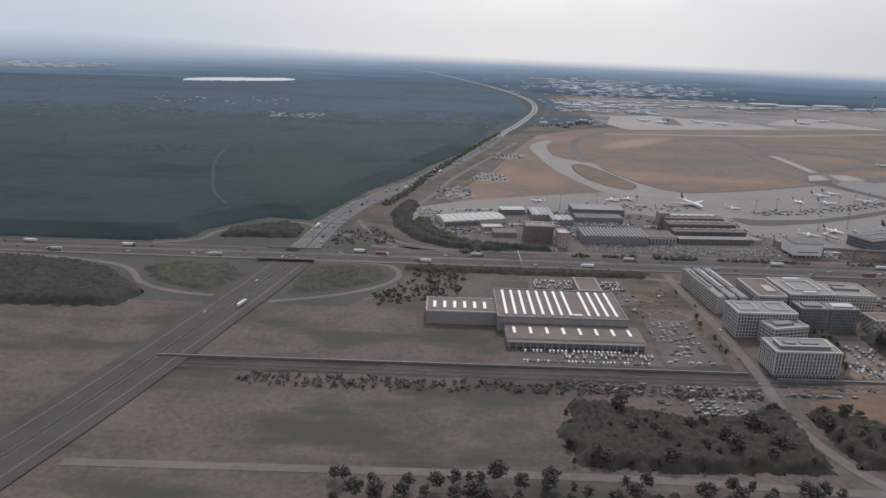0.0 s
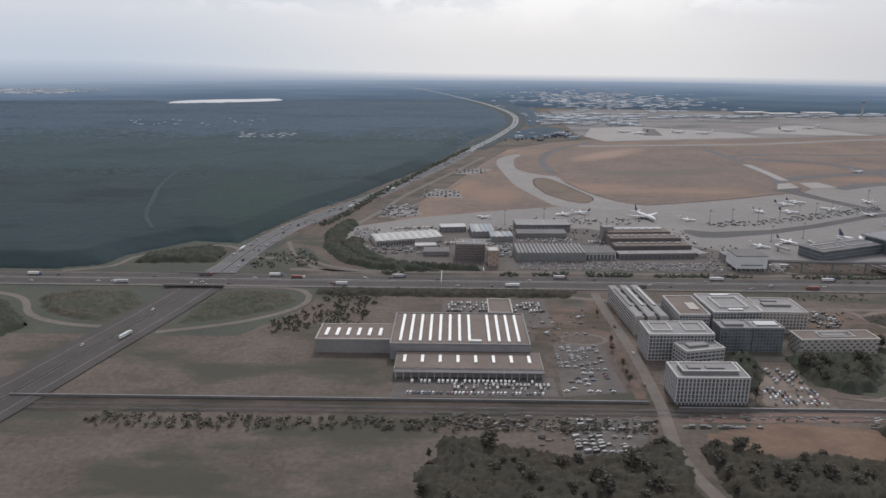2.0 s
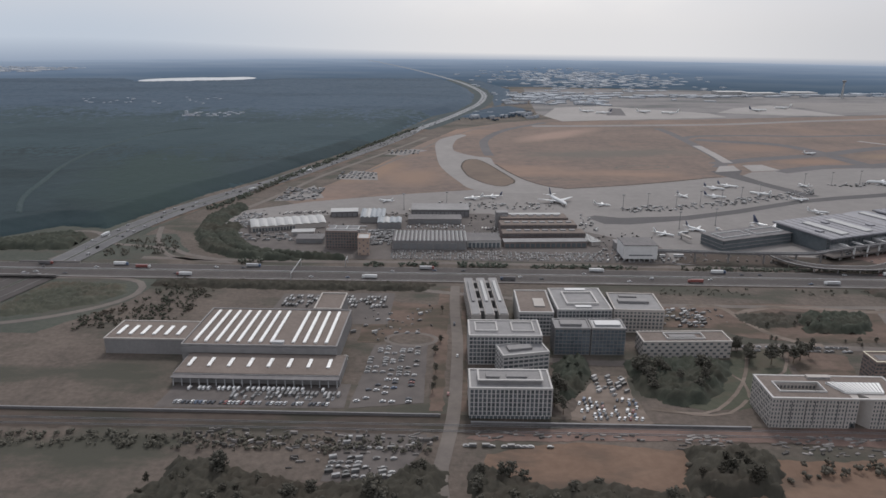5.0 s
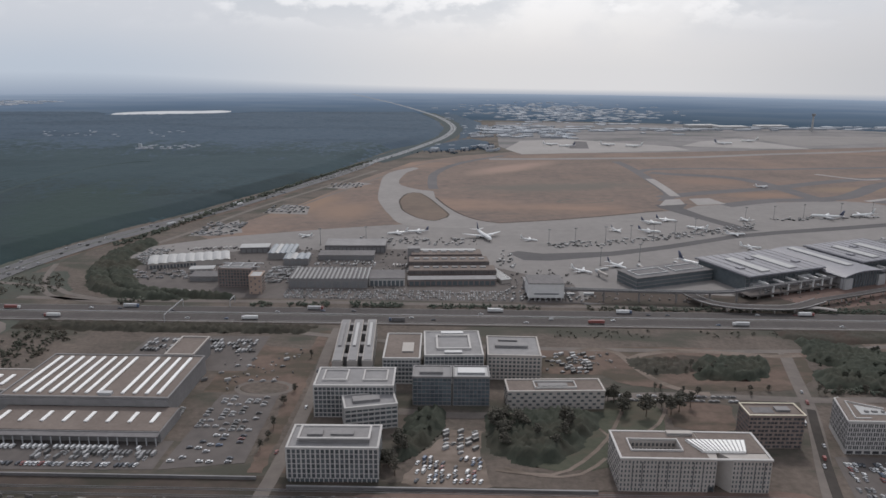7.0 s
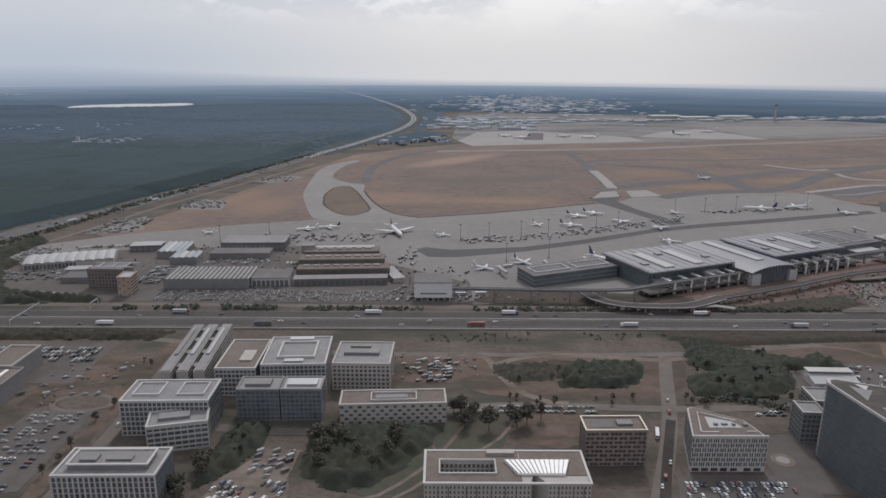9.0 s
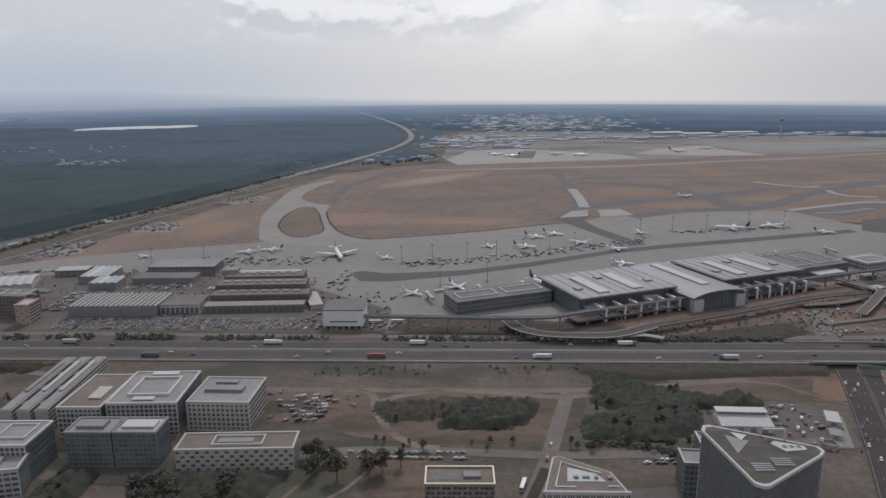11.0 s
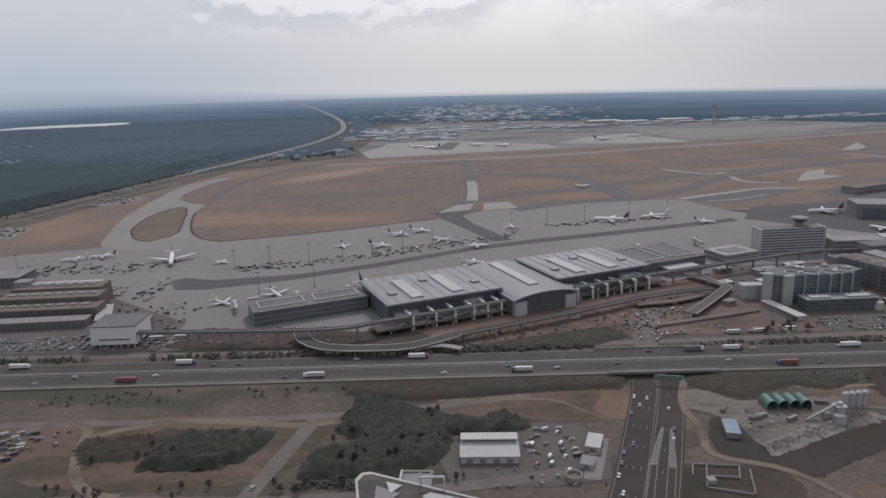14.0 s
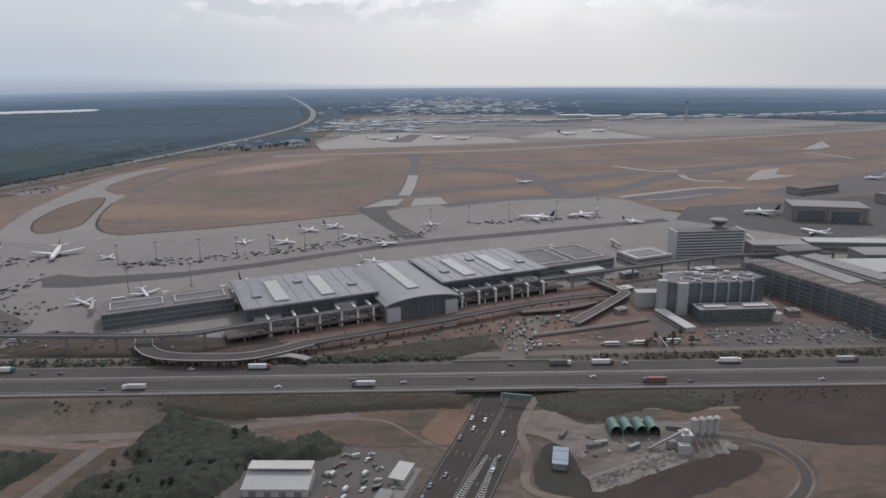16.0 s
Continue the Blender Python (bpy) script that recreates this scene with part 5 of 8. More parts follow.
canopy("roadside_thicket", [(61, 252), (100, 249), (148, 252), (165, 251), (166, 277), (169, 300), (160, 304), (146, 294), (125, 289), (99, 294), (77, 303), (62, 304), (66, 290), (54, 278), (58, 264)], 1.35, 4.6, M_leaf_thicket, "dull brown-green thicket between the roadside trees", slope=4.0, rough=1.0)
canopy("field_thicket", [(178, 256), (262, 256), (263, 286), (252, 290), (244, 286), (236, 291), (222, 294), (207, 289), (194, 295), (184, 303), (177, 299)], 1.35, 4.8, M_leaf_thicket, "dull brown-green thicket by the stubble field", slope=4.0, rough=1.0)
canopy("park_thicket", [(256, 398), (256, 369), (268, 353), (284, 356), (297, 372), (304, 385), (310, 399), (284, 399)], 1.35, 4.2, M_leaf_dark, "dark green undergrowth of the park trees", slope=5.0, rough=1.2)
canopy("office_thicket", [(218, 354), (226, 360), (237, 384), (238, 399), (224, 399), (219, 376)], 1.35, 3.8, M_leaf_dark, "dark green bushes behind the white office", slope=4.0, rough=1.2)
trees([(318, 392), (336, 390), (360, 405), (342, 409)], 7.5, "dark green tree on the lawn between the offices", "trees in the park", skip=0.3)
canopy("sandy_thicket", [(336, 464), (368, 467), (366, 446), (343, 443), (336, 452)], 1.35, 1.5, M_leaf_bank, "low brown-green thicket on sandy ground", slope=4.0, rough=0.9)
canopy("sandy_wood", [(367, 437), (398, 437), (409, 446), (413, 463), (378, 466), (370, 453)], 1.35, 3.6, M_leaf_dark, "small dark green wood on sandy ground", slope=4.0, rough=1.0)
canopy("street_thicket", [(255, 288), (290, 290), (298, 314), (284, 319), (264, 318)], 1.35, 4.6, M_leaf_thicket, "brown-green thicket beyond the field", slope=4.0, rough=1.0)
wood("railway_east_bushes", [(256, 296), (300, 298), (340, 306), (340, 312), (290, 308), (256, 306)], 3.4, 3.4, 1, M_leaf_mass, "dull brown-green bushes below the railway", 0.5)


# ---- buildings ----
def facade(b, ox, oy, length, angle, h, floors, bays, mats, pier=0.34, band=0.42, base=0.0, checker=None, fill=0.62, pane_name="window", tall=0.28):
    """Windows, piers and floor bands on one wall: it starts at (ox, oy) of b and runs at the angle, with the outside on its right."""
    wall, glass = mats
    frame_m = pose(ox, oy, 0, 0, 0, angle)
    fh, bw = (h - base) / floors, length / bays
    if checker:
        pane = mesh_of("pane", box(-bw * fill / 2, -0.10, -fh * tall, bw * fill / 2, 0.02, fh * tall), glass)
        for i in range(floors):
            for j in range(bays):
                if checker == "alternate" and (i + j) % 2:
                    continue
                dx = ((i * 7 + j * 3) % 5 - 2) * 0.08 * bw if checker == "shifted" else 0.0
                piece(pane_name, pane, b, frame_m @ pose((j + 0.5) * bw + dx, 0, base + (i + 0.5) * fh))
        return
    pane = mesh_of("pane", box(-bw / 2 + pier / 2, -0.06, -fh / 2 + band / 2, bw / 2 - pier / 2, 0.02, fh / 2 - band / 2), glass)
    pm = mesh_of("pier", box(-pier / 2, -0.34, base, pier / 2, 0.0, h), wall)
    bm = mesh_of("floor_band", box(0, -0.26, -band / 2, length, 0.0, band / 2), wall)
    for i in range(floors):
        for j in range(bays):
            piece(pane_name, pane, b, frame_m @ pose((j + 0.5) * bw, 0, base + (i + 0.5) * fh))
    for j in range(bays + 1):
        piece("pier", pm, b, frame_m @ pose(j * bw, 0, 0))
    for i in range(floors + 1):
        piece("floor_band", bm, b, frame_m @ pose(0, 0, min(max(base + i * fh, base + band / 2), h - band / 2)))


def roof_edge(b, w, d, h, mat, t=0.55, up=0.75):
    part("parapet", boxes([(-0.3, -0.36, h, w + 0.3, t, h + up), (-0.3, d - t, h, w + 0.3, d + 0.3, h + up), (-0.3, t, h, t, d - t, h + up), (w - t, t, h, w + 0.3, d - t, h + up)]), mat, b)


def office(x, y, w, d, h, rot, floors, bays, side_bays, mats, roof, label, group="", core=None, **kw):
    b = thing("office_building", pose(x, y, 0, 0, 0, rot), label, "office building", group)
    part("body", box(0, 0, 0, w, d, h), core or mats[0], b)
    part("roof", box(0.5, 0.5, h, w - 0.5, d - 0.5, h + 0.25), roof, b)
    facade(b, 0, 0, w, 0, h, floors, bays, mats, **kw)
    if side_bays:
        facade(b, 0, d, d, -90, h, floors, side_bays, mats, **kw)
        base = kw.get("base", 0.0)
        fh = (h - base) / floors
        for i in range(floors):
            part("window_band", box(w - 0.02, 0.6, base + (i + 0.26) * fh, w + 0.08, d - 0.6, base + (i + 0.76) * fh), mats[1], b)
    roof_edge(b, w, d, h, mats[0])
    return b


def plant(b, items, mat=None):
    """Roof plant: boxes of x, y, z, width, depth, height."""
    for x, y, z, w, d, h in items:
        p = part("plant_room", box(x, y, z, x + w, y + d, z + h, bevel=0.06), mat or M_grey_wall, b)
        part("louvre", boxes([(x + 0.2, y - 0.06, z + h * (0.3 + 0.2 * k), x + w - 0.2, y, z + h * (0.38 + 0.2 * k)) for k in range(3)]), M_steel, p)


WG = (M_white, M_glass)
GATE = "office buildings of the business park"
# white office with piers, next to the street
b = office(177.5, 339.5, 35, 17.5, 14.2, 1, 6, 19, 8, WG, M_roof_grey, "white office building with narrow piers and dark windows", GATE, M_glass_dark, base=1.6, pier=0.55, band=0.22)
column = mesh_of("column", box(0, -0.3, 0, 0.35, 0.1, 1.7, bevel=0.04), M_white)
for k in range(19):
    piece("column", column, b, pose(0.9 + 1.84 * k, 0, 0))
part("top_floor", box(4, 4.2, 14.4, 31, 13.5, 16.2), M_grey_wall, b)
part("top_frame", boxes([(3.4, 3.6, 16.2, 31.6, 4.4, 16.7), (3.4, 13.3, 16.2, 31.6, 14.1, 16.7), (3.4, 4.4, 16.2, 4.2, 13.3, 16.7), (30.8, 4.4, 16.2, 31.6, 13.3, 16.7)]), M_white, b)
plant(b, [(7, 6, 16.2, 6, 4, 0.9), (16, 6.5, 16.2, 9, 3, 0.7)])
# small white one behind
b = office(194, 377.5, 23, 12.5, 11.2, 14, 5, 9, 5, WG, M_roof_grey, "small white office building with wide window bands", GATE, M_glass_dark, band=0.8)
plant(b, [(4, 4, 11.4, 12, 5, 1.3)])
# long white one with two courts
b = office(177.8, 391.5, 36, 19.5, 15.2, 1.5, 7, 19, 9, WG, M_roof_grey, "white seven-storey office building with gridded windows", GATE, M_glass_dark)
for x0 in (3, 21.5):
    part("roof_court", boxes([(x0, 5, 15.4, x0 + 11.5, 5.7, 16.3), (x0, 16, 15.4, x0 + 11.5, 16.7, 16.3), (x0, 5.7, 15.4, x0 + 0.7, 16, 16.3), (x0 + 10.8, 5.7, 15.4, x0 + 11.5, 16, 16.3)]), M_white, b)
    part("court_floor", box(x0 + 0.7, 5.7, 15.25, x0 + 10.8, 16, 15.62), M_roof_grey, b)
# blue glass pair
b = office(222, 404.5, 18, 12.5, 14.2, 1, 7, 9, 5, (M_grey_wall, M_glass_blue), M_roof_grey, "blue-grey glass office block with a flat roof", GATE, M_glass_blue, pier=0.2, band=0.3)
plant(b, [(3, 3, 14.4, 11, 6, 1.4)])
b = office(241, 404.8, 17, 12.5, 14.2, 1, 7, 9, 5, (M_grey_wall, M_glass_blue), M_roof_pale, "blue-grey glass office block with pale roof plant", GATE, M_glass_blue, pier=0.2, band=0.3)
plant(b, [(2, 3, 14.4, 13, 6, 1.2)], M_metal)
# comb-shaped block with long fingers
b = thing("office_building", pose(179.5, 428, 0, 0, 0, 4), "grey comb-shaped office building with glazed roof strips", "office building", GATE)
for k in range(3):
    x0 = 7.6 * k
    part("wing", box(x0, 0, 0, x0 + 5.2, 60, 11.6), M_cream, b)
    part("wing_roof", box(x0 + 0.4, 0.5, 11.6, x0 + 4.8, 59.5, 12.0), M_roof_grey, b)
    part("roof_light", box(x0 + 1.6, 18, 12.0, x0 + 3.4, 52, 12.9, bevel=0.15), M_roof_pale if k else M_roof_grey, b)
    for z in range(6):
        part("window_band", box(x0 - 0.05, 0.6, 0.9 + 1.85 * z, x0 + 5.25, 59.4, 1.75 + 1.85 * z), M_glass, b)
for y0 in (8, 24, 40, 54):
    part("link", box(5.2, y0, 0, 15.3, y0 + 4, 10.6), M_grey_wall, b)
# brown-roofed one
b = office(205.5, 427.5, 18.5, 34, 13.4, 1, 6, 10, 15, WG, M_roof_brown, "white office building with a brown gravel roof", GATE, M_glass_dark, band=0.7)
plant(b, [(9, 8, 13.6, 6, 12, 0.8)], M_cream)
# white one round a court
b = office(226.5, 428.5, 29.5, 33, 14.8, 3, 7, 15, 15, WG, M_roof_grey, "white office building round a courtyard", GATE, M_glass_dark)
part("court", box(7, 8, 14.9, 23, 25, 15.2), M_roof_grey, b)
part("court_wall", boxes([(6, 7, 15.0, 24, 8, 16.2), (6, 25, 15.0, 24, 26, 16.2), (6, 8, 15.0, 7, 25, 16.2), (23, 8, 15.0, 24, 25, 16.2)]), M_white, b)
plant(b, [(9, 27.5, 15.0, 12, 3.5, 1.4), (10, 2, 15.0, 9, 3, 1.0)], M_metal)
b = office(258.5, 434.5, 27, 26, 13.0, -1, 6, 13, 12, (M_cream, M_glass), M_roof_grey, "pale grey office building with square windows", GATE, pier=0.8, band=0.8)
plant(b, [(4, 10, 13.2, 17, 5, 1.5), (6, 19, 13.2, 10, 3, 1.0)])
# flat checkered one
b = office(266.5, 401, 45.5, 13, 9.0, 3, 5, 24, 7, (M_cream, M_glass), M_roof_brown, "long cream building with a checkered window pattern", GATE, checker="alternate", fill=0.8)
part("roof_frame", boxes([(13, 3, 9.2, 33, 3.5, 10.1), (13, 10, 9.2, 33, 10.5, 10.1), (13, 3.5, 9.2, 13.5, 10, 10.1), (32.5, 3.5, 9.2, 33, 10, 10.1)]), M_white, b)
plant(b, [(15, 5, 9.2, 14, 3.5, 0.6)])
# big white one with a court and a white glass roof
b = thing("office_building", pose(304, 337, 0, 0, 0, 0), "big pale building with narrow windows, courtyard and white glazed roof", "office building", GATE)
part("body", boxes([(0, 0, 0, 33.5, 5.7, 13.8), (0, 13.6, 0, 33.5, 20.5, 13.8), (0, 5.7, 0, 5.5, 13.6, 13.8), (24.5, 5.7, 0, 33.5, 13.6, 13.8), (33.5, 0, 2.6, 36, 20.5, 13.8)]), M_cream, b)
part("entrance", box(33.5, 1.6, 0, 36, 20.4, 2.6), M_glass_dark, b)
part("body", prism([(36, 0), (37.6, 6.5), (42, 0), (42, 20.5), (36, 20.5)], 0, 13.8), M_cream, b)
part("body", box(42, 0, 0, 56.5, 20.5, 13.8), M_cream, b)
part("roof", boxes([(0.5, 0.5, 13.8, 33.3, 5.2, 14.05), (0.5, 14.1, 13.8, 33.3, 20, 14.05), (0.5, 5.2, 13.8, 5.0, 14.1, 14.05), (25, 5.2, 13.8, 33.3, 14.1, 14.05)]), M_roof_brown, b)
facade(b, 5.5, 13.6, 19, 0, 13.2, 6, 12, (M_cream, M_pane), checker="grid", fill=0.6, tall=0.3)
slit = mesh_of("window_slit", box(-0.16, -0.12, 1.6, 0.16, 0.02, 12.6), M_pane)
for x in (4.7, 8.3, 14.3, 17.9, 22.7, 27.5, 31.1, 45.6, 50.4, 54.0):
    piece("window_slit", slit, b, pose(x, 0, 0))
part("roof", box(33.8, 5, 13.8, 56, 20, 14.06), M_roof_brown, b)
facade(b, 0, 0, 36, 0, 13.4, 7, 26, (M_cream, M_glass), checker="grid", fill=0.38, tall=0.27)
facade(b, 42, 0, 14.5, 0, 13.4, 7, 11, (M_cream, M_glass), checker="grid", fill=0.38, tall=0.27)
facade(b, 0, 20.5, 20.5, -90, 13.4, 7, 12, (M_cream, M_pane), checker="shifted", fill=0.4)
facade(b, 56.5, 0, 20.5, 90, 13.4, 7, 12, (M_cream, M_pane), checker="shifted", fill=0.4)
roof_edge(b, 56.5, 20.5, 13.8, M_white, up=0.5)
part("court_wall", boxes([(5, 5.2, 14.0, 25, 5.7, 14.7), (5, 13.6, 14.0, 25, 14.1, 14.7), (5, 5.7, 14.0, 5.5, 13.6, 14.7), (24.5, 5.7, 14.0, 25, 13.6, 14.7)]), M_white, b)
part("court", box(5.5, 5.7, 0, 24.5, 13.6, 4.0), M_roof_brown, b)
glazed = part("glazed_roof", prism([(32, 4.8), (48.5, 4.8), (51, 13.4), (28, 13.4)], 14.0, 14.9), M_skylight, b)
glazing = bmesh.new()
for k in range(14):
    ribbon_bm([Vector((32 + 1.27 * k, 4.8)), Vector((28 + 1.77 * k, 13.4))], 0.22, 15.1, 0.2, bm=glazing)
part("glazing_bar", glazing, M_grey_wall, glazed)
plant(b, [(22, 17, 14.0, 10, 2.5, 1.3)], M_cream)
# brown checkered block
b = office(365, 370, 23.5, 11, 14.6, 1, 8, 13, 6, (M_tan, M_window_dark), M_roof_brown, "brown office block with a shifted window pattern", GATE, checker="shifted", fill=0.66, tall=0.27)
part("roof_well", box(3, 3, 14.86, 12, 8, 15.0), M_roof_dark, b)
part("gold_edge", boxes([(-0.2, -0.2, 15.3, 23.7, 0.3, 15.6), (-0.2, 10.7, 15.3, 23.7, 11.2, 15.6), (-0.2, 0.3, 15.3, 0.3, 10.7, 15.6), (23.2, 0.3, 15.3, 23.7, 10.7, 15.6)]), M_gold, b)
plant(b, [(13, 4, 14.8, 6, 3.5, 1.0)])
# slanted pale block
b = thing("office_building", pose(404.5, 366.5, 0), "pale office building with a slanted end and narrow windows", "office building", GATE)
part("body", prism([(0, 0), (28.5, 0), (24.6, 13.4), (8, 24), (5.4, 23)], 0, 14.5), M_white, b)
part("roof", prism([(0.7, 0.5), (27.4, 0.5), (24, 12.9), (8, 23.2), (6, 22.4)], 14.5, 14.8), M_roof_brown, b)
part("parapet", boxes([(-0.2, -0.2, 14.5, 28.6, 0.5, 15.3)]), M_white, b)
facade(b, 0, 0, 28.5, 0, 14.2, 6, 30, (M_white, M_window_dark), checker="shifted", fill=0.46, base=2.2, tall=0.37)
facade(b, 5.4, 23, 23.6, -103.2, 14.2, 6, 16, (M_white, M_window_dark), checker="shifted", fill=0.42, base=2.2, tall=0.37)
shop = mesh_of("shop_window", box(0, -0.1, 0.3, 2.6, 0.02, 1.6), M_window_dark)
for x in (0.8, 4.4, 8.0, 11.6, 15.4, 20.6, 24.4):
    piece("shop_window", shop, b, pose(x, 0, 0))
court = part("roof_terrace", prism([(8.6, 6.6), (21.6, 6.6), (19.2, 11.4), (9.8, 15.4)], 14.8, 15.0), M_roof_pale, b)
part("terrace_step", boxes([(4.4, 3.0, 14.8, 11, 3.5, 15.2), (21.8, 3.4, 14.8, 25.4, 3.9, 15.2)]), M_white, b)
part("terrace_wall", ribbon_bm([Vector((4.2, 3.2)), Vector((8.0, 18.6)), Vector((20.6, 11.6))], 0.5, 15.4, 0.6), M_white, b)
plant(b, [(11, 8.2, 15.0, 1.6, 1.2, 0.7), (14, 8.4, 15.0, 2.4, 1.0, 0.6), (18, 8, 15.0, 1.2, 1.2, 0.8), (22.4, 8, 14.8, 1.6, 1.6, 0.8)])
# tall triangular tower
b = thing("office_tower", pose(0, 0, 0), "tall dark triangular glass tower with a white roof edge", "office tower", GATE)
TRI = [(457.6, 375.5), (462.5, 344), (464.5, 342.6), (466.5, 343), (489, 360), (491, 362.4), (490.6, 365.2), (461.4, 379), (459, 378.6)]
part("body", prism(TRI, 0, 32), M_glass_dark, b)
for k in range(1, 17):
    cxt = sum(p[0] for p in TRI) / 9, sum(p[1] for p in TRI) / 9
    part("floor_band", prism([(cxt[0] + (x - cxt[0]) * 1.018, cxt[1] + (y - cxt[1]) * 1.018) for x, y in TRI], 1.95 * k - 0.1, 1.95 * k + 0.06), M_roof_dark, b)
part("roof_edge", prism([(cxt[0] + (x - cxt[0]) * 1.02, cxt[1] + (y - cxt[1]) * 1.02) for x, y in TRI], 32, 33.0), M_white, b)
part("roof_deck", prism([(cxt[0] + (x - cxt[0]) * 0.96, cxt[1] + (y - cxt[1]) * 0.945) for x, y in TRI], 33.0, 33.06), M_roof_felt, b)
for p in ((465, 350, 471, 357), (472, 353, 478, 358)):
    part("solar_row", boxes([(p[0], p[1] + 1.2 * k, 33.06, p[2], p[1] + 0.7 + 1.2 * k, 33.5) for k in range(4)]), M_roof_grey, b)
part("roof_panel", prism([(463.5, 372), (463.5, 360), (470, 368)], 33.06, 33.3), M_roof_grey, b)
part("roof_panel", prism([(466, 373.5), (470.5, 371.5), (467.5, 368)], 33.3, 33.5), M_white, b)
part("roof_pad", prism([(476, 366.5), (478, 368), (486, 365), (486, 362.6), (479, 361.5)], 33.06, 33.4), M_roof_pale, b)
part("roof_slot", boxes([(479 + 2.2 * k, 363.6, 33.4, 480.4 + 2.2 * k, 365.2, 33.46) for k in range(3)]), M_roof_dark, b)
part("roof_gantry", boxes([(475.2, 372.2, 32, 475.7, 372.7, 36.4), (481.6, 369.2, 32, 482.1, 369.7, 36.4), (475.2, 370.4, 35.9, 482.1, 371.0, 36.4)]), M_white, b)
for x, y, w, d, h, n in ((457, 388, 9, 10, 13, 6), (467, 398, 10, 13, 13, 6)):
    b = office(x, y, w, d, h, -4, n, max(5, int(w / 2)), max(4, int(d / 2)), (M_grey_wall, M_glass_dark), M_roof_grey, "grey stepped office block with white roof edges", GATE, M_glass_dark, band=0.5)
    part("white_edge", boxes([(-0.4, -0.5, h + 0.75, w + 0.4, 0.2, h + 1.05), (-0.4, 0.2, h + 0.75, 0.2, d, h + 1.05)]), M_white, b)

# ---- warehouse ----
b = thing("warehouse", pose(0, 0, 0), "large grey-brown warehouse with rows of white skylights", "warehouse")
part("hall", box(34, 389, 0, 112, 437, 9), M_grey_wall, b)
hall_roof = part("hall_roof", box(34.6, 389.6, 9, 111.4, 436.4, 9.3), M_roof_brown, b)
part("parapet", boxes([(33.8, 388.8, 9, 112.2, 389.6, 9.8), (33.8, 436.4, 9, 112.2, 437.2, 9.8), (33.8, 389.6, 9, 34.6, 436.4, 9.8), (111.4, 389.6, 9, 112.2, 436.4, 9.8)]), M_grey_wall, b)
strip = mesh_of("skylight", box(-0.85, 0, 0, 0.85, 41, 0.9, bevel=0.25), M_skylight)
for k in range(13):
    if k != 8:
        piece("skylight", strip, b, pose(39.5 + 5.55 * k, 392.5, 9.3))
part("annex", box(-9, 397, 0, 34, 420, 8), M_grey_wall, b)
part("annex_roof", box(-8.5, 397.5, 8, 33.8, 419.5, 8.25), M_roof_brown, b)
part("annex_parapet", boxes([(-9.2, 396.8, 8, 33.8, 397.5, 8.7), (-9.2, 419.5, 8, 33.8, 420.2, 8.7), (-9.2, 397.5, 8, -8.5, 419.5, 8.7)]), M_cream, b)
strip = mesh_of("skylight", box(-1.0, 0, 0, 1.0, 11, 0.8, bevel=0.25), M_skylight)
for k in range(6):
    piece("skylight", strip, b, pose(-4 + 6.2 * k, 402, 8.25))
part("low_hall", box(38, 367, 0, 117, 388.8, 4.8), M_grey_wall, b)
part("low_roof", box(38.5, 367.5, 4.8, 116.5, 388.8, 5.05), M_roof_brown, b)
part("front_canopy", box(38, 363.5, 4.0, 117, 367, 4.4), M_roof_dark, b)
part("dock_pillar", boxes([(39 + 4.05 * k, 363.8, 0, 39.4 + 4.05 * k, 364.2, 4.0) for k in range(20)]), M_metal, b)
strip = mesh_of("skylight", box(-0.9, 0, 0, 0.9, 9, 0.7, bevel=0.2), M_skylight)
for k in range(8):
    piece("skylight", strip, b, pose(43 + 9.6 * k, 374, 5.05))
part("high_band", box(34, 388.2, 5.6, 112, 389, 8.6), M_roof_grey, b)
part("rear_block", box(91, 437, 0, 106, 462, 9.6), M_grey_wall, b)
part("rear_roof", box(91.6, 437.6, 9.6, 105.4, 461.4, 9.8), M_roof_brown, b)
part("rear_parapet", boxes([(90.8, 436.8, 9.6, 106.2, 437.6, 10.5), (90.8, 461.4, 9.6, 106.2, 462.2, 10.5), (90.8, 437.6, 9.6, 91.6, 461.4, 10.5), (105.4, 437.6, 9.6, 106.2, 461.4, 10.5)]), M_cream, b)
part("roof_house", box(79, 391, 9.3, 85, 393.5, 10.6), M_metal, b)


# ---- cargo area ----
def gable(x0, x1, y0, y1, z0, z1, ridges):
    """A roof of several ridges that run front to back."""
    bm = bmesh.new()
    w = (x1 - x0) / ridges
    for k in range(ridges):
        a, c = x0 + w * k, x0 + w * (k + 1)
        m = (a + c) / 2
        f = [bm.verts.new(p) for p in ((a, y0, z0), (c, y0, z0), (m, y0, z1))]
        r = [bm.verts.new(p) for p in ((a, y1, z0), (c, y1, z0), (m, y1, z1))]
        bm.faces.new(f)
        bm.faces.new(r[::-1])
        bm.faces.new((f[1], r[1], r[2], f[2]))
        bm.faces.new((f[0], f[2], r[2], r[0]))
        bm.faces.new((f[0], r[0], r[1], f[1]))
    return bm


def doors(b, x0, x1, y, z1, n, mat, name="roller_door"):
    w = (x1 - x0) / n
    me = mesh_of(name, box(-w * 0.38, -0.08, 0, w * 0.38, 0.04, z1), mat)
    for k in range(n):
        piece(name, me, b, pose(x0 + w * (k + 0.5), y, 0))


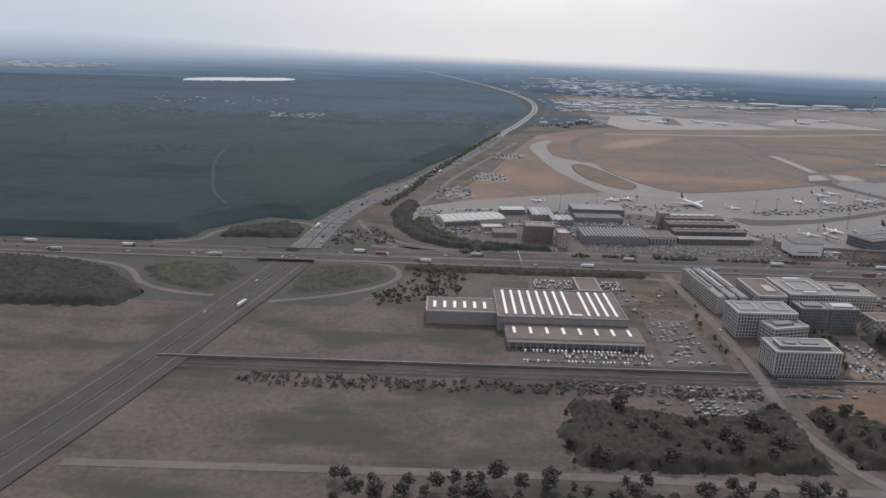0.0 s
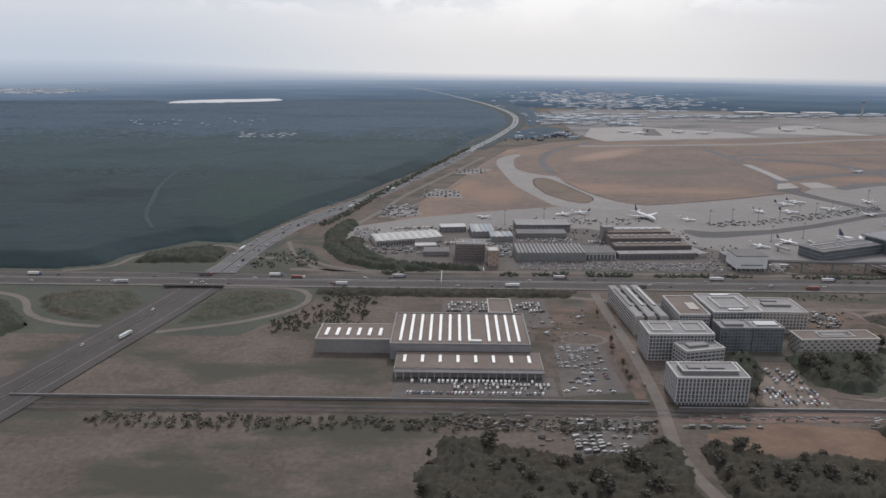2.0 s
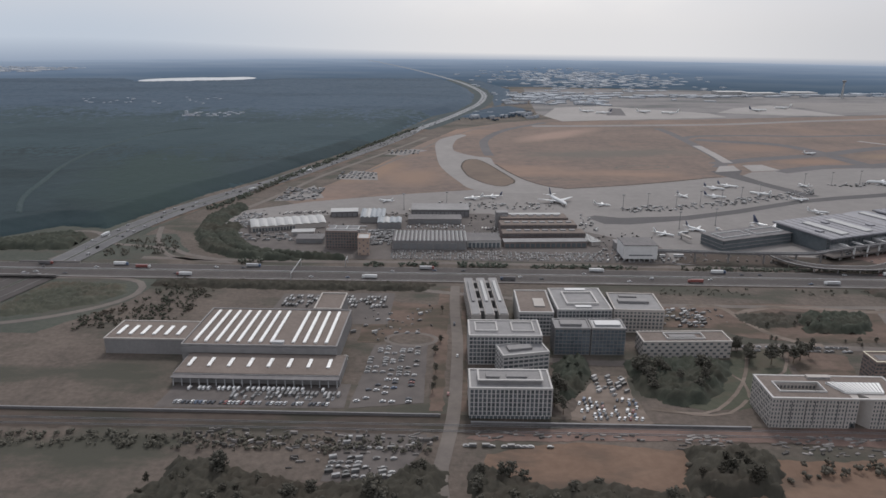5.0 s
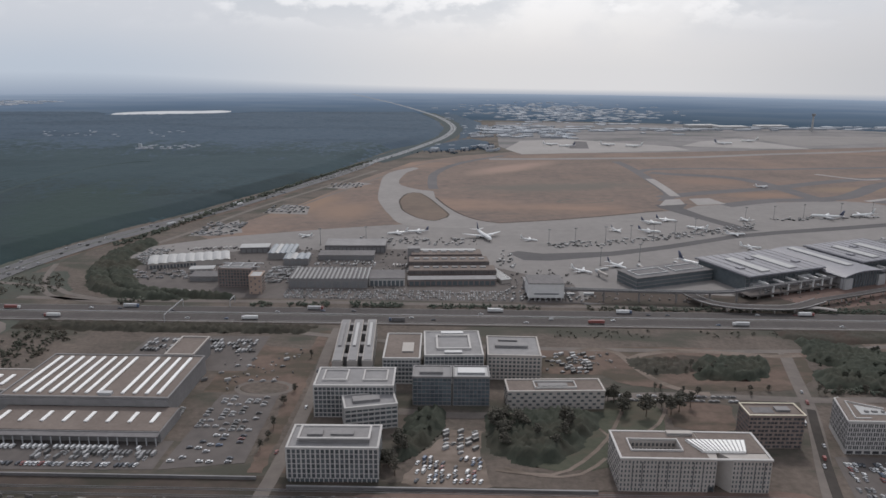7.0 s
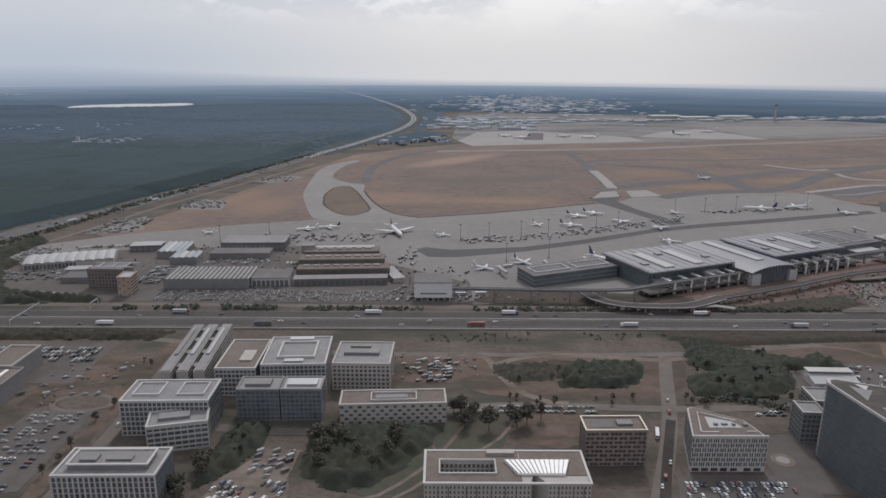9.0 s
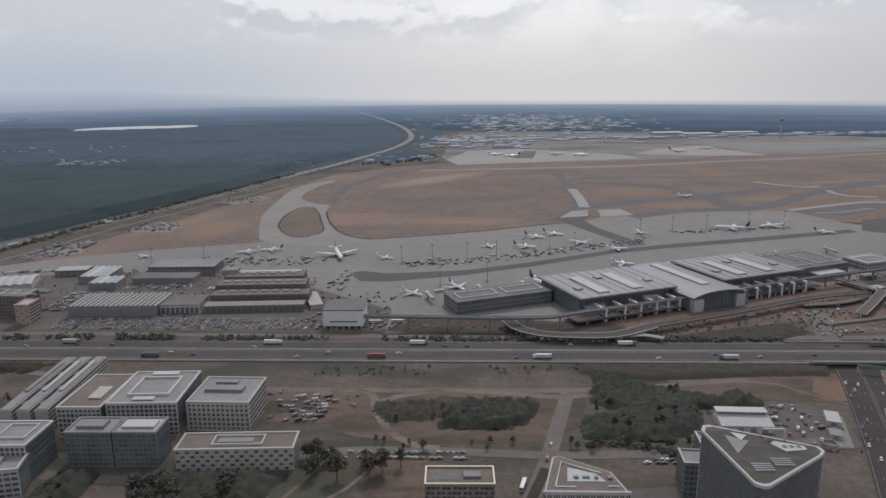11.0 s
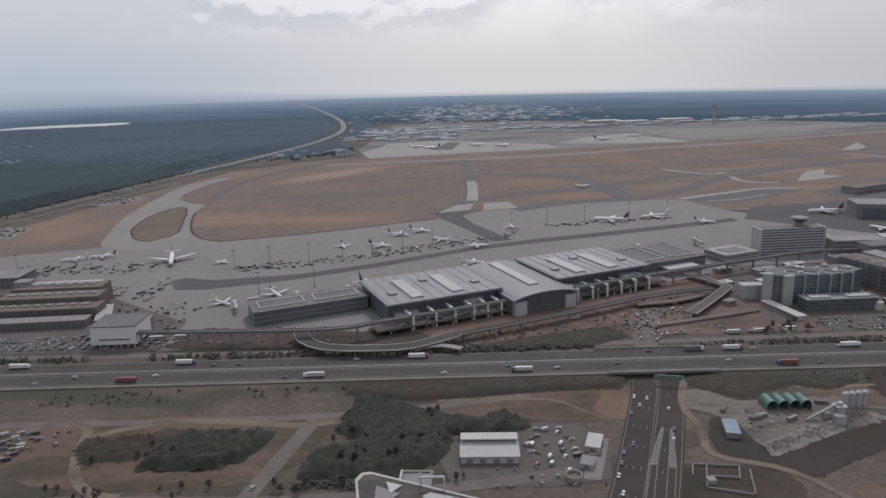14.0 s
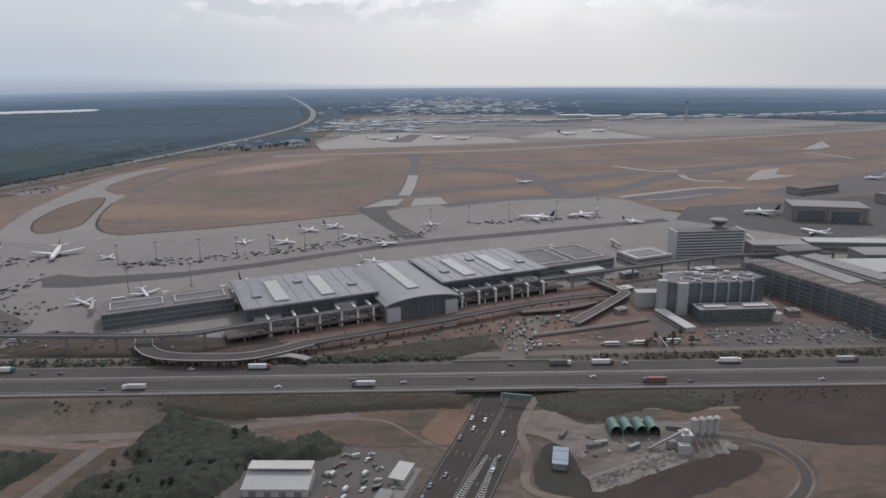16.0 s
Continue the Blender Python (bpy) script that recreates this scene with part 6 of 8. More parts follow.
CARGO = "buildings of the cargo area"
b = thing("tent_hall", pose(0, 627, 0, 0, 0, 18), "long pale tent-roofed hall with a scalloped edge", "hall", CARGO)
part("wall", box(0, 0, 0, 62, 26, 4.2), M_cream, b)
bm = bmesh.new()
wave = [[bm.verts.new((62 * i / 36, -0.8 + 27.6 * j / 6, 4.2 + 1.6 * math.sin(math.pi * j / 6) + 0.75 * abs(math.sin(math.pi * i / 4)))) for j in range(7)] for i in range(37)]
for i in range(36):
    for j in range(6):
        bm.faces.new((wave[i][j], wave[i + 1][j], wave[i + 1][j + 1], wave[i][j + 1]))
part("tent_roof", bm, M_roof_pale, b, "pale membrane roof")
doors(b, 1, 36, 0, 3.0, 14, M_glass, "bay_opening")


def shed(x, y, w, d, h, rot, label, wall, roof, ridges=0, rise=0.8, ndoors=0, name="hangar", door=None):
    b = thing(name, pose(x, y, 0, 0, 0, rot), label, name.replace("_", " "), CARGO)
    part("wall", box(0, 0, 0, w, d, h), wall, b)
    if ridges:
        # many ridges alternate pale and dark, painting in the weak ridge shading
        rw = (w + 0.6) / ridges
        for k in range(ridges):
            part("roof_ridge", gable(-0.3 + rw * k, -0.3 + rw * (k + 1), -0.3, d + 0.3, h + 0.01, h + rise, 1), M_roof_pale if (k % 2 if ridges > 8 else k in (1,)) else roof, b)
    else:
        part("roof", box(-0.4, -0.4, h, w + 0.4, d + 0.4, h + 0.35), roof, b)
        part("seam", boxes([(w * k / 12 - 0.08, -0.4, h + 0.35, w * k / 12 + 0.08, d + 0.4, h + 0.47) for k in range(13)]), roof, b)
    if ndoors:
        doors(b, 0.5, w - 0.5, 0, h * 0.72, ndoors, door or M_steel)
    return b


shed(57, 680, 24, 13, 4.6, 8, "hangar with a pale flat roof beside the apron", M_roof_dark, M_roof_pale, 0, 0, 5)
shed(86, 661, 21, 30, 5.2, 4, "blue-grey metal hangar with ribbed roof", M_grey_wall, M_roof_blue, 5, 1.0, 0)
shed(103, 643, 20, 18, 5.4, 4, "blue-grey metal hangar with ribbed roof", M_grey_wall, M_roof_blue, 4, 1.0, 4)
shed(129, 685, 52, 24, 6.4, 2, "long grey hangar with a ribbed roof by the apron", M_roof_dark, M_roof_grey, 0, 0, 14)
shed(128, 660, 46, 16, 4.2, 2, "low grey cargo shed among parked vehicles", M_grey_wall, M_roof_dark, 0, 0, 10)
shed(44, 597, 21, 14, 3.6, 2, "low dark shed in the cargo yard", M_grey_wall, M_roof_dark, 0, 0, 5)
shed(36, 618, 18, 9, 3.0, 8, "low white-roofed shed in the cargo yard", M_cream, M_roof_pale, 0, 0, 4)
shed(121, 584, 57, 28, 7.0, 2, "large warehouse with a dark striped sawtooth roof", M_grey_wall, M_roof_dark, 36, 0.9, 9, "warehouse")
shed(178.5, 591, 26, 22, 5.6, 4, "low white garage with tall dark openings", M_white, M_roof_dark, 0, 0, 8, "garage", M_glass_dark)
shed(207, 593, 65, 9, 4.4, 4, "long low shed with a pale grey roof and shopfronts", M_brown, M_roof_grey, 0, 0, 16, "long_shed", M_glass_dark)
b = thing("brown_block", pose(206.5, 607, 0, 0, 0, 3.5), "large brown-red brick block with stepped roofs and ribbed bands", "industrial building", CARGO)
for k, (y0, y1, h) in enumerate(((0, 14, 7.5), (14, 30, 10.5), (30, 46, 12.0))):
    part("tier", box(0 if k < 2 else 2, y0, 0, 66 - 4 * k, y1, h), M_red_brown, b)
    part("tier_roof", box(0.4 + (2 if k == 2 else 0), y0 + 0.4, h, 65.6 - 4 * k, y1 - 0.4, h + 0.2), M_roof_brown, b)
    facade(b, 0 if k < 2 else 2, y0, 66 - 4 * k - (2 if k == 2 else 0), 0, h, 1, 40, (M_red_brown, M_pane), base=h - 3.2, pier=0.6, band=0.5)
    for j in range(8 - k // 2):
        part("roof_monitor", box(4 + 7.2 * j, y0 + 6, h + 0.2, 8.5 + 7.2 * j, y0 + 9.5, h + 1.0), M_roof_grey, b)
part("pale_rear_roof", box(4, 41, 12.2, 54, 45.5, 12.8), M_roof_pale, b)
part("stair_tower", box(-1, 38, 0, 9, 47, 15), M_grey_wall, b)
b = office(70.5, 584, 24, 15.5, 13.6, 0, 6, 11, 7, (M_brown, M_glass), M_roof_grey, "brown office block with a framed roof", CARGO, pier=0.8, band=0.8)
part("roof_truss", boxes([(0, 2, 14.6, 30, 2.6, 15.3), (0, 12, 14.6, 30, 12.6, 15.3), (6, 2.6, 14.6, 6.6, 12, 15.3), (15, 2.6, 14.6, 15.6, 12, 15.3), (24, 2.6, 14.6, 24.6, 12, 15.3)]), M_metal, b)
b = office(97, 568.5, 8.5, 13, 12.6, 4, 6, 3, 5, (M_brick_tower, M_glass), M_roof_pale, "sandstone-coloured brick tower with a pale roof", CARGO, checker="alternate", fill=0.3)
b = thing("white_block", pose(292, 562, 0, 0, 0, 1), "white cubic building on stilts with a dark roof", "building", CARGO)
part("body", box(0, 0, 2.2, 24.5, 21, 12.0), M_white_bright, b)
part("roof", box(-0.2, -0.2, 12.0, 24.7, 21.2, 12.6), M_roof_dark, b)
part("ribbon_window", box(4, -0.12, 4.6, 21, 0.0, 5.4), M_glass, b)
for k in range(7):
    part("stilt", box(0.6 + 3.7 * k, 0.4, 0, 1.2 + 3.7 * k, 1.0, 2.2), M_white, b)
part("core", box(4, 5, 0, 21, 19, 2.2), M_glass_dark, b)
shed(276, 600, 8, 30, 3.0, 20, "row of pale cargo containers beside the block", M_cream, M_roof_pale, 0, 0, 0, "container_row")
shed(292, 588, 20, 10, 6.0, 2, "grey building with a square tower behind the white block", M_grey_wall, M_roof_grey)

# ---- terminal ----
T = pose(452, 586, 0, 0, 0, 22.8)
term = thing("terminal", T, "large airport terminal with grey metal roof and glass front", "airport terminal")
for x0, x1 in ((0, 72), (114, 184)):
    hall = part("hall", box(x0, 3, 0, x1, 52, 11.6), M_glass_dark, term, "dark glass hall")
    part("hall_roof", box(x0 - 1.5, -1.5, 11.6, x1 + 1.5, 55, 12.9, bevel=0.25), M_t2_roof, term)
    for f in (0.22, 0.58):
        sx = x0 + (x1 - x0) * f
        part("roof_light", box(sx, 4, 12.9, sx + 8, 42, 13.8, bevel=0.3), M_roof_pale, term, "pale raised roof light")
    part("roof_seam", boxes([(x0 + (x1 - x0) * k / 10 - 0.12, -1.5, 12.9, x0 + (x1 - x0) * k / 10 + 0.12, 55, 13.12) for k in range(11)]), M_roof_grey, term)
    for k, f in enumerate((0.08, 0.45, 0.84)):
        part("roof_unit", box(x0 + (x1 - x0) * f, 15 + 18 * (k % 2), 12.9, x0 + (x1 - x0) * f + 5, 20 + 18 * (k % 2), 13.9, bevel=0.1), M_t2_roof, term)
    part("mullion", boxes([(x0 + 3.6 * k, 2.8, 0, x0 + 0.25 + 3.6 * k, 3.0, 11.6) for k in range(int((x1 - x0) / 3.6) + 1)]), M_steel, term)
    part("transom", boxes([(x0, 2.75, z, x1, 3.0, z + 0.25) for z in (3.0, 6.0, 9.0)]), M_steel, term)
    part("stair_block", box(x0 + 4, -0.5, 0, x0 + 18, 3, 6.4), M_metal, term)
    part("stair_block", box(x0 + 48, -0.5, 5.2, x0 + 60, 3, 8.4), M_metal, term)
# arched middle hall
bm = bmesh.new()
arc = []
for k in range(15):
    u = -1 + 2 * k / 14
    arc.append((93 + 22.5 * u, 9.0 + 5.2 * math.sqrt(max(0.0, 1 - 0.86 * u * u)) - 1.9))
for y0, y1, lift in ((-20.5, 56, 0.0),):
    lo = [bm.verts.new((x, y0, z)) for x, z in arc]
    hi = [bm.verts.new((x, y1, z)) for x, z in arc]
    lo2 = [bm.verts.new((x, y0, z + 0.8)) for x, z in arc]
    hi2 = [bm.verts.new((x, y1, z + 0.8)) for x, z in arc]
    for i in range(14):
        bm.faces.new((lo2[i], lo2[i + 1], hi2[i + 1], hi2[i]))
        bm.faces.new((lo[i + 1], lo[i], hi[i], hi[i + 1]))
        bm.faces.new((lo[i], lo[i + 1], lo2[i + 1], lo2[i]))
        bm.faces.new((hi[i + 1], hi[i], hi2[i], hi2[i + 1]))
part("arched_roof", bm, M_t2_roof, term, "arched grey metal roof")
bm = bmesh.new()
top = [bm.verts.new((93 + (x - 93) * 0.93, -18, z)) for x, z in arc]
bot = [bm.verts.new((93 + (x - 93) * 0.93, -18, 0)) for x, z in arc]
for i in range(14):
    bm.faces.new((bot[i], bot[i + 1], top[i + 1], top[i]))
part("glass_gable", bm, M_glass_dark, term, "arched glass front")
part("gable_mullion", boxes([(93 + (x - 93) * 0.93 - 0.15, -18.4, 0, 93 + (x - 93) * 0.93 + 0.15, -18.0, z) for x, z in arc]), M_steel, term)
for x0 in (72.2, 112.8):
    part("side_wall", box(x0, -17.9, 0, x0 + 1.0, 3, 9.0), M_grey_wall, term)
for x0 in (72, 106.5):
    part("corner_block", box(x0, -20, 0, x0 + 7.5, -16, 8.2), M_metal, term)
part("roof_light", box(89, -6, 13.0, 96, 50, 13.95, bevel=0.3), M_roof_pale, term, "pale raised roof light")
for x0, x1, y0, y1 in ((-71, -2, 34, 58), (186, 246, 12, 58)):
    part("pier_wing", box(x0, y0, 0, x1, y1, 8.2), M_glass_dark, term)
    part("wing_roof", box(x0 - 0.5, y0 - 0.5, 8.2, x1 + 0.5, y1 + 0.5, 8.8), M_roof_dark, term)
    part("wing_band", boxes([(x0 - 0.15, y0 - 0.2, z, x1 + 0.15, y0, z + 0.45) for z in (2.4, 5.2)] + [(x0 - 0.2, y0, z, x0, y1, z + 0.45) for z in (2.4, 5.2)]), M_grey_wall, term)
    xm = (x0 + x1) / 2
    for a, c in ((x0 + 4, xm - 3), (xm + 3, x1 - 4)):
        part("roof_frame", boxes([(a, y0 + 5, 8.8, c, y0 + 5.6, 9.7), (a, y1 - 7, 8.8, c, y1 - 6.4, 9.7), (a, y0 + 5.6, 8.8, a + 0.6, y1 - 7, 9.7), (c - 0.6, y0 + 5.6, 8.8, c, y1 - 7, 9.7)]), M_metal, term)
        part("roof_well", box(a + 0.6, y0 + 5.6, 8.8, c - 0.6, y1 - 7, 8.95), M_roof_dark, term)
# white arms in front of the halls
arm_post, arm_beam = mesh_of("post", box(-0.5, -0.5, 0, 0.5, 0.5, 7.6), M_white_bright), mesh_of("beam", box(-0.6, -0.5, 7.0, 0.6, 13.5, 8.2), M_white_bright)
for u in (10, 24, 36, 48, 57, 66, 120, 131, 142, 153, 164, 175):
    a = thing("canopy_arm", T @ pose(u, -13, 0), "white cantilevered canopy frame in front of the terminal", "canopy", "canopy frames of the terminal")
    piece("post", arm_post, a, Matrix())
    piece("beam", arm_beam, a, Matrix())
# raised drive
drive = thing("terminal_drive", pose(0, 0, 0), "raised concrete approach drive on slim piers", "ramp", kind="structure")
DRIVE = [(404, 571), (409, 556), (422, 545), (445, 542), (466, 544), (490, 559), (548, 585), (600, 611), (630, 622), (655, 629)]
line = smooth_line(DRIVE[:6], 6.0)
part("deck", ribbon_bm(line, 8.0, 4.2, 0.7), M_road, drive)
for o in (4.0, -4.0):
    part("parapet", ribbon_bm(shifted(line, o), 0.25, 4.7, 0.5), M_white, drive)
post = mesh_of("pier", tube(bmesh.new(), 0, 0, 0, 3.5, 0.4, 0.4, 8), M_white)
for q in line[::2]:
    piece("pier", post, drive, pose(q.x, q.y, 0))
line = smooth_line(DRIVE[5:], 6.0)
part("deck", ribbon_bm(line, 4.8, 4.2, 0.7), M_road, drive)
for o in (2.4, -2.4):
    part("parapet", ribbon_bm(shifted(line, o), 0.25, 4.6, 0.45), M_grey_wall, drive)
for q in line[::2]:
    piece("pier", post, drive, pose(q.x, q.y, 0))
spur = smooth_line([(652, 666), (660, 650), (665.5, 638), (666, 633), (656, 620), (640, 601), (626, 585)], 4.0)
part("deck", ribbon_bm(spur, 6.0, 3.2, 0.7), M_lot, drive)
for o in (3.0, -3.0):
    part("parapet", ribbon_bm(shifted(spur, o), 0.3, 3.7, 0.55), M_white, drive)
for q in spur[::2]:
    piece("pier", post, drive, pose(q.x, q.y, -0.9))
part("deck", ribbon_bm(smooth_line([(600, 606), (628, 612), (646, 622)], 6.0), 5.0, 2.4, 0.7), M_street, drive)
part("deck", ribbon_bm(smooth_line([(598, 572), (632, 582), (668, 594)], 6.0), 4.0, 1.4, 1.3), M_street, drive)
part("deck", ribbon_bm(smooth_line([(466, 544), (482, 546), (492, 541)], 4.0), 4.0, 3.4, 0.6), M_concrete_pale, drive)
forecourt = thing("drive_apron", T, "wide raised forecourt deck before the terminal", "forecourt", kind="structure")
part("deck", box(-12, -15, 2.6, 72, 2.6, 3.2), M_lot, forecourt)
part("deck", box(114, -13, 2.6, 190, 2.6, 3.2), M_lot, forecourt)
for k in range(32):
    piece("pier", post, forecourt, pose(-10 + 6.3 * k, -13 if k % 2 else -6, -0.9))
# people mover track
track = thing("rail_track", pose(0, 0, 0), "dark elevated people-mover track on concrete piers", "elevated track", kind="structure")
line = smooth_line([(300, 566), (353, 563), (422, 562), (451, 573), (529, 606), (597, 638), (653, 661), (716, 685), (759, 698), (830, 702)], 7.0)
part("beam", ribbon_bm(line, 3.0, 8.2, 1.1), M_roof_dark, track)
for o in (1.5, -1.5):
    part("guide_rail", ribbon_bm(shifted(line, o), 0.25, 8.7, 0.5), M_steel, track)
post = mesh_of("pier", box(-0.5, -0.7, 0, 0.5, 0.7, 7.1), M_concrete, )
for q in line[::3]:
    piece("pier", post, track, pose(q.x, q.y, 0))

# ---- hotel quarter ----
HOTEL = "buildings beside the terminal"
b = thing("hotel", pose(0, 0, 0), "dark glass hotel in curved slabs with pale corners", "hotel", HOTEL)
HULL = [(680, 611), (684.5, 606.5), (693, 604.5), (701, 606.5), (716, 606), (731, 609), (742, 617), (738, 628), (700, 628), (684, 621)]
part("body", prism(HULL, 0, 17.3), M_glass_dark, b)
part("roof", prism([(711 + (x - 711) * 0.97, 616 + (y - 616) * 0.95) for x, y in HULL], 17.3, 17.7), M_roof_dark, b)
for x, y, w, d in ((677.5, 607.5, 5.2, 3.2), (687.0, 602.0, 5.6, 3.0), (668, 616, 14, 7)):
    part("pale_corner", box(x, y, 0, x + w, y + d, 18.6 if w < 6 else 9), M_roof_pale, b)
for z in range(1, 9):
    part("floor_line", prism([(711 + (x - 711) * 1.006, 616 + (y - 616) * 1.012) for x, y in HULL], 1.95 * z - 0.08, 1.95 * z + 0.08), M_steel, b)
for x, y, r in ((695, 611, 4.2), (706, 610.5, 4.6), (718, 611, 4.6), (729, 615, 4.8), (712, 622, 4.4)):
    bm = bmesh.new()
    for i in range(24):
        a0, a1 = 2 * math.pi * i / 24, 2 * math.pi * (i + 1) / 24
        q0, q1, q2, q3 = [bm.verts.new((x + s * math.cos(a), y + s * math.sin(a), 18.4)) for s, a in ((r, a0), (r, a1), (r - 0.5, a1), (r - 0.5, a0))]
        bm.faces.new((q0, q1, q2, q3))
        d0, d1 = bm.verts.new((q0.co.x, q0.co.y, 17.7)), bm.verts.new((q1.co.x, q1.co.y, 17.7))
        bm.faces.new((d0, d1, q1, q0))
    part("roof_ring", bm, M_metal, b)
for x, y, w in ((700.5, 605.6, 1.0), (708, 605.0, 1.2), (715.6, 604.9, 1.2), (723, 606.2, 1.2), (730.6, 608.0, 1.2)):
    part("fin", box(x, y, 0, x + w, y + 2.2, 17.6), M_roof_blue, b)
rr = random.Random(3)
for k in range(14):
    x, y = rr.uniform(696, 732), rr.uniform(610, 624)
    part("roof_unit", box(x, y, 17.9, x + rr.uniform(1.2, 3.5), y + rr.uniform(0.8, 2.2), 17.9 + rr.uniform(0.6, 1.6)), M_metal, b)
b = office(695, 590, 42, 9, 6.8, 2, 3, 24, 5, (M_green_dark, M_glass), M_roof_grey, "low dark green glass block with a white roof edge", HOTEL, M_green_dark, pier=0.2, band=0.4)
part("white_edge", boxes([(-0.4, -0.5, 7.5, 42.4, 0.1, 7.8), (-0.4, 8.9, 7.5, 42.4, 9.4, 7.8), (-0.4, 0.1, 7.5, 0.1, 8.9, 7.8), (41.9, 0.1, 7.5, 42.4, 8.9, 7.8)]), M_white, b)
plant(b, [(4, 3, 7.0, 12, 4, 0.9), (26, 3, 7.0, 14, 4, 1.0)], M_metal)
b = thing("long_building", pose(0, 0, 0), "long dark glass building with a roof of steel frames", "long building", HOTEL)
part("body", prism([(747, 654), (775, 590), (800, 520), (822, 526), (800, 600), (764, 662)], 0, 15), M_glass_dark, b)
for z in range(6):
    part("floor_band", prism([(746.6, 653.8), (774.6, 589.8), (799.6, 519.6), (822.4, 525.8), (800.4, 600.2), (764.2, 662.4)], 2.5 * z + 1.0, 2.5 * z + 1.35), M_steel, b)
part("roof", prism([(748, 654), (776, 590), (801, 521), (821, 526.5), (799, 600), (764, 661)], 15, 15.6), M_red_brown, b)
for k in range(16):
    t = k / 15
    x, y = 749 + (800 - 749) * t, 651 + (524 - 651) * t
    part("roof_frame", boxes([(x, y, 15.6, x + 0.4, y + 0.4, 17.4), (x + 9, y + 2, 15.6, x + 9.4, y + 2.4, 17.4), (x, y, 17.1, x + 9.4, y + 0.5, 17.5)]), M_metal, b)
    part("mullion", box(x - 1.0, y - 1.0, 0, x - 0.5, y - 0.5, 15), M_steel, b)
for k, (x0, y0, x1, y1) in enumerate(((768, 662, 784, 606), (787, 666, 806, 612))):
    b = thing("rear_block", pose(0, 0, 0), "pale-roofed block with striped floors behind the dark building", "building", HOTEL)
    part("body", prism([(x0, y0), (x1, y1), (x1 + 13, y1 + 5), (x0 + 13, y0 + 5)], 0, 15.5), M_grey_wall, b)
    part("roof", prism([(x0 + 0.3, y0), (x1 + 0.3, y1 + 0.3), (x1 + 12.6, y1 + 5), (x0 + 12.6, y0 + 4.8)], 15.5, 16.2), M_roof_grey, b)
    for z in range(7):
        part("floor_band", prism([(x0 - 0.4, y0), (x1 - 0.4, y1 - 0.5), (x1 + 13.3, y1 + 4.6), (x0 + 13.3, y0 + 5.2)], 2.2 * z + 0.8, 2.2 * z + 1.7), M_white, b)
b = thing("slab_block", pose(725, 717, 0, 0, 0, 4), "tall grey slab block with horizontal white bands", "office block", HOTEL)
part("body", box(0, 0, 0, 49, 12, 19.5), M_glass, b)
for z in range(9):
    part("floor_band", box(-0.4, -0.5, 1.2 + 2.1 * z, 49.4, 12.4, 2.2 + 2.1 * z), M_metal, b)
part("end_wall", box(-1.2, -0.8, 0, 0.0, 12.8, 20.6), M_metal, b)
part("end_wall", box(49, -0.8, 0, 50.2, 12.8, 20.6), M_metal, b)
part("roof", box(-0.4, -0.4, 19.5, 49.4, 12.4, 20.2), M_roof_dark, b)
b = thing("control_tower", pose(760, 731, 0), "old control tower with a round dark cab on a shaft", "control tower", HOTEL)
part("shaft", tube(bmesh.new(), 0, 0, 0, 23, 3.2, 2.8, 12), M_grey_wall, b)
part("cab", tube(tube(bmesh.new(), 0, 0, 23, 25.2, 4.2, 6.2, 16), 0, 0, 25.2, 26.2, 6.2, 5.6, 16), M_glass_dark, b)
part("cab_roof", tube(bmesh.new(), 0, 0, 26.2, 26.7, 6.4, 5.0, 16), M_roof_grey, b)
b = office(691, 697, 30, 22, 6.2, 22, 2, 14, 10, WG, M_roof_pale, "low white concourse block with a framed roof", HOTEL, M_glass_dark, band=0.6)
part("roof_frame", boxes([(4, 4 + 3 * k, 6.4, 26, 4.5 + 3 * k, 7.2) for k in range(5)]), M_white, b)
b = thing("pier_hangar", pose(871, 842, 0, 0, 0, -14), "wide grey hangar with dark door openings", "hangar", HOTEL)
part("body", box(0, 0, 0, 62, 30, 12.4), M_grey_wall, b)
part("roof", box(-0.6, -0.6, 12.4, 62.6, 30.6, 13.4), M_roof_grey, b)
for x0 in (5, 33):
    part("door_opening", box(x0, -0.25, 0, x0 + 22, 0.05, 9.4), M_glass_dark, b)
part("pillar", boxes([(x, -0.8, 0, x + 3.0, 0, 12.4) for x in (0.5, 29, 58)]), M_concrete, b)
for x, y, w, d, h, r, m in ((780, 716, 40, 16, 10, 0, M_roof_grey), (830, 735, 60, 14, 7, -6, M_roof_pale), (792, 690, 26, 14, 12, 10, M_roof_dark), (845, 690, 50, 20, 9, 0, M_roof_grey), (800, 640, 60, 30, 12, 0, M_roof_pale), (640, 668, 26, 9, 5, 22, M_roof_pale), (700, 650, 22, 8, 4, 20, M_roof_grey), (760, 672, 16, 10, 8, 20, M_roof_dark), (1000, 900, 80, 22, 9, 15, M_roof_dark), (940, 960, 60, 18, 7, 25, M_roof_brown)):
    b = thing("airport_building", pose(x, y, 0, 0, 0, r), "grey flat-roofed airport building with window bands", "airport building", "airport buildings by the apron")
    part("body", box(0, 0, 0, w, d, h), M_grey_wall, b)
    part("roof", box(-0.3, -0.3, h, w + 0.3, d + 0.3, h + 0.5), m, b)
    n = max(1, int(h / 3))
    for z in range(n):
        part("window_band", box(0.8, -0.1, h * (z + 0.4) / n, w - 0.8, 0.02, h * (z + 0.75) / n), M_glass, b)
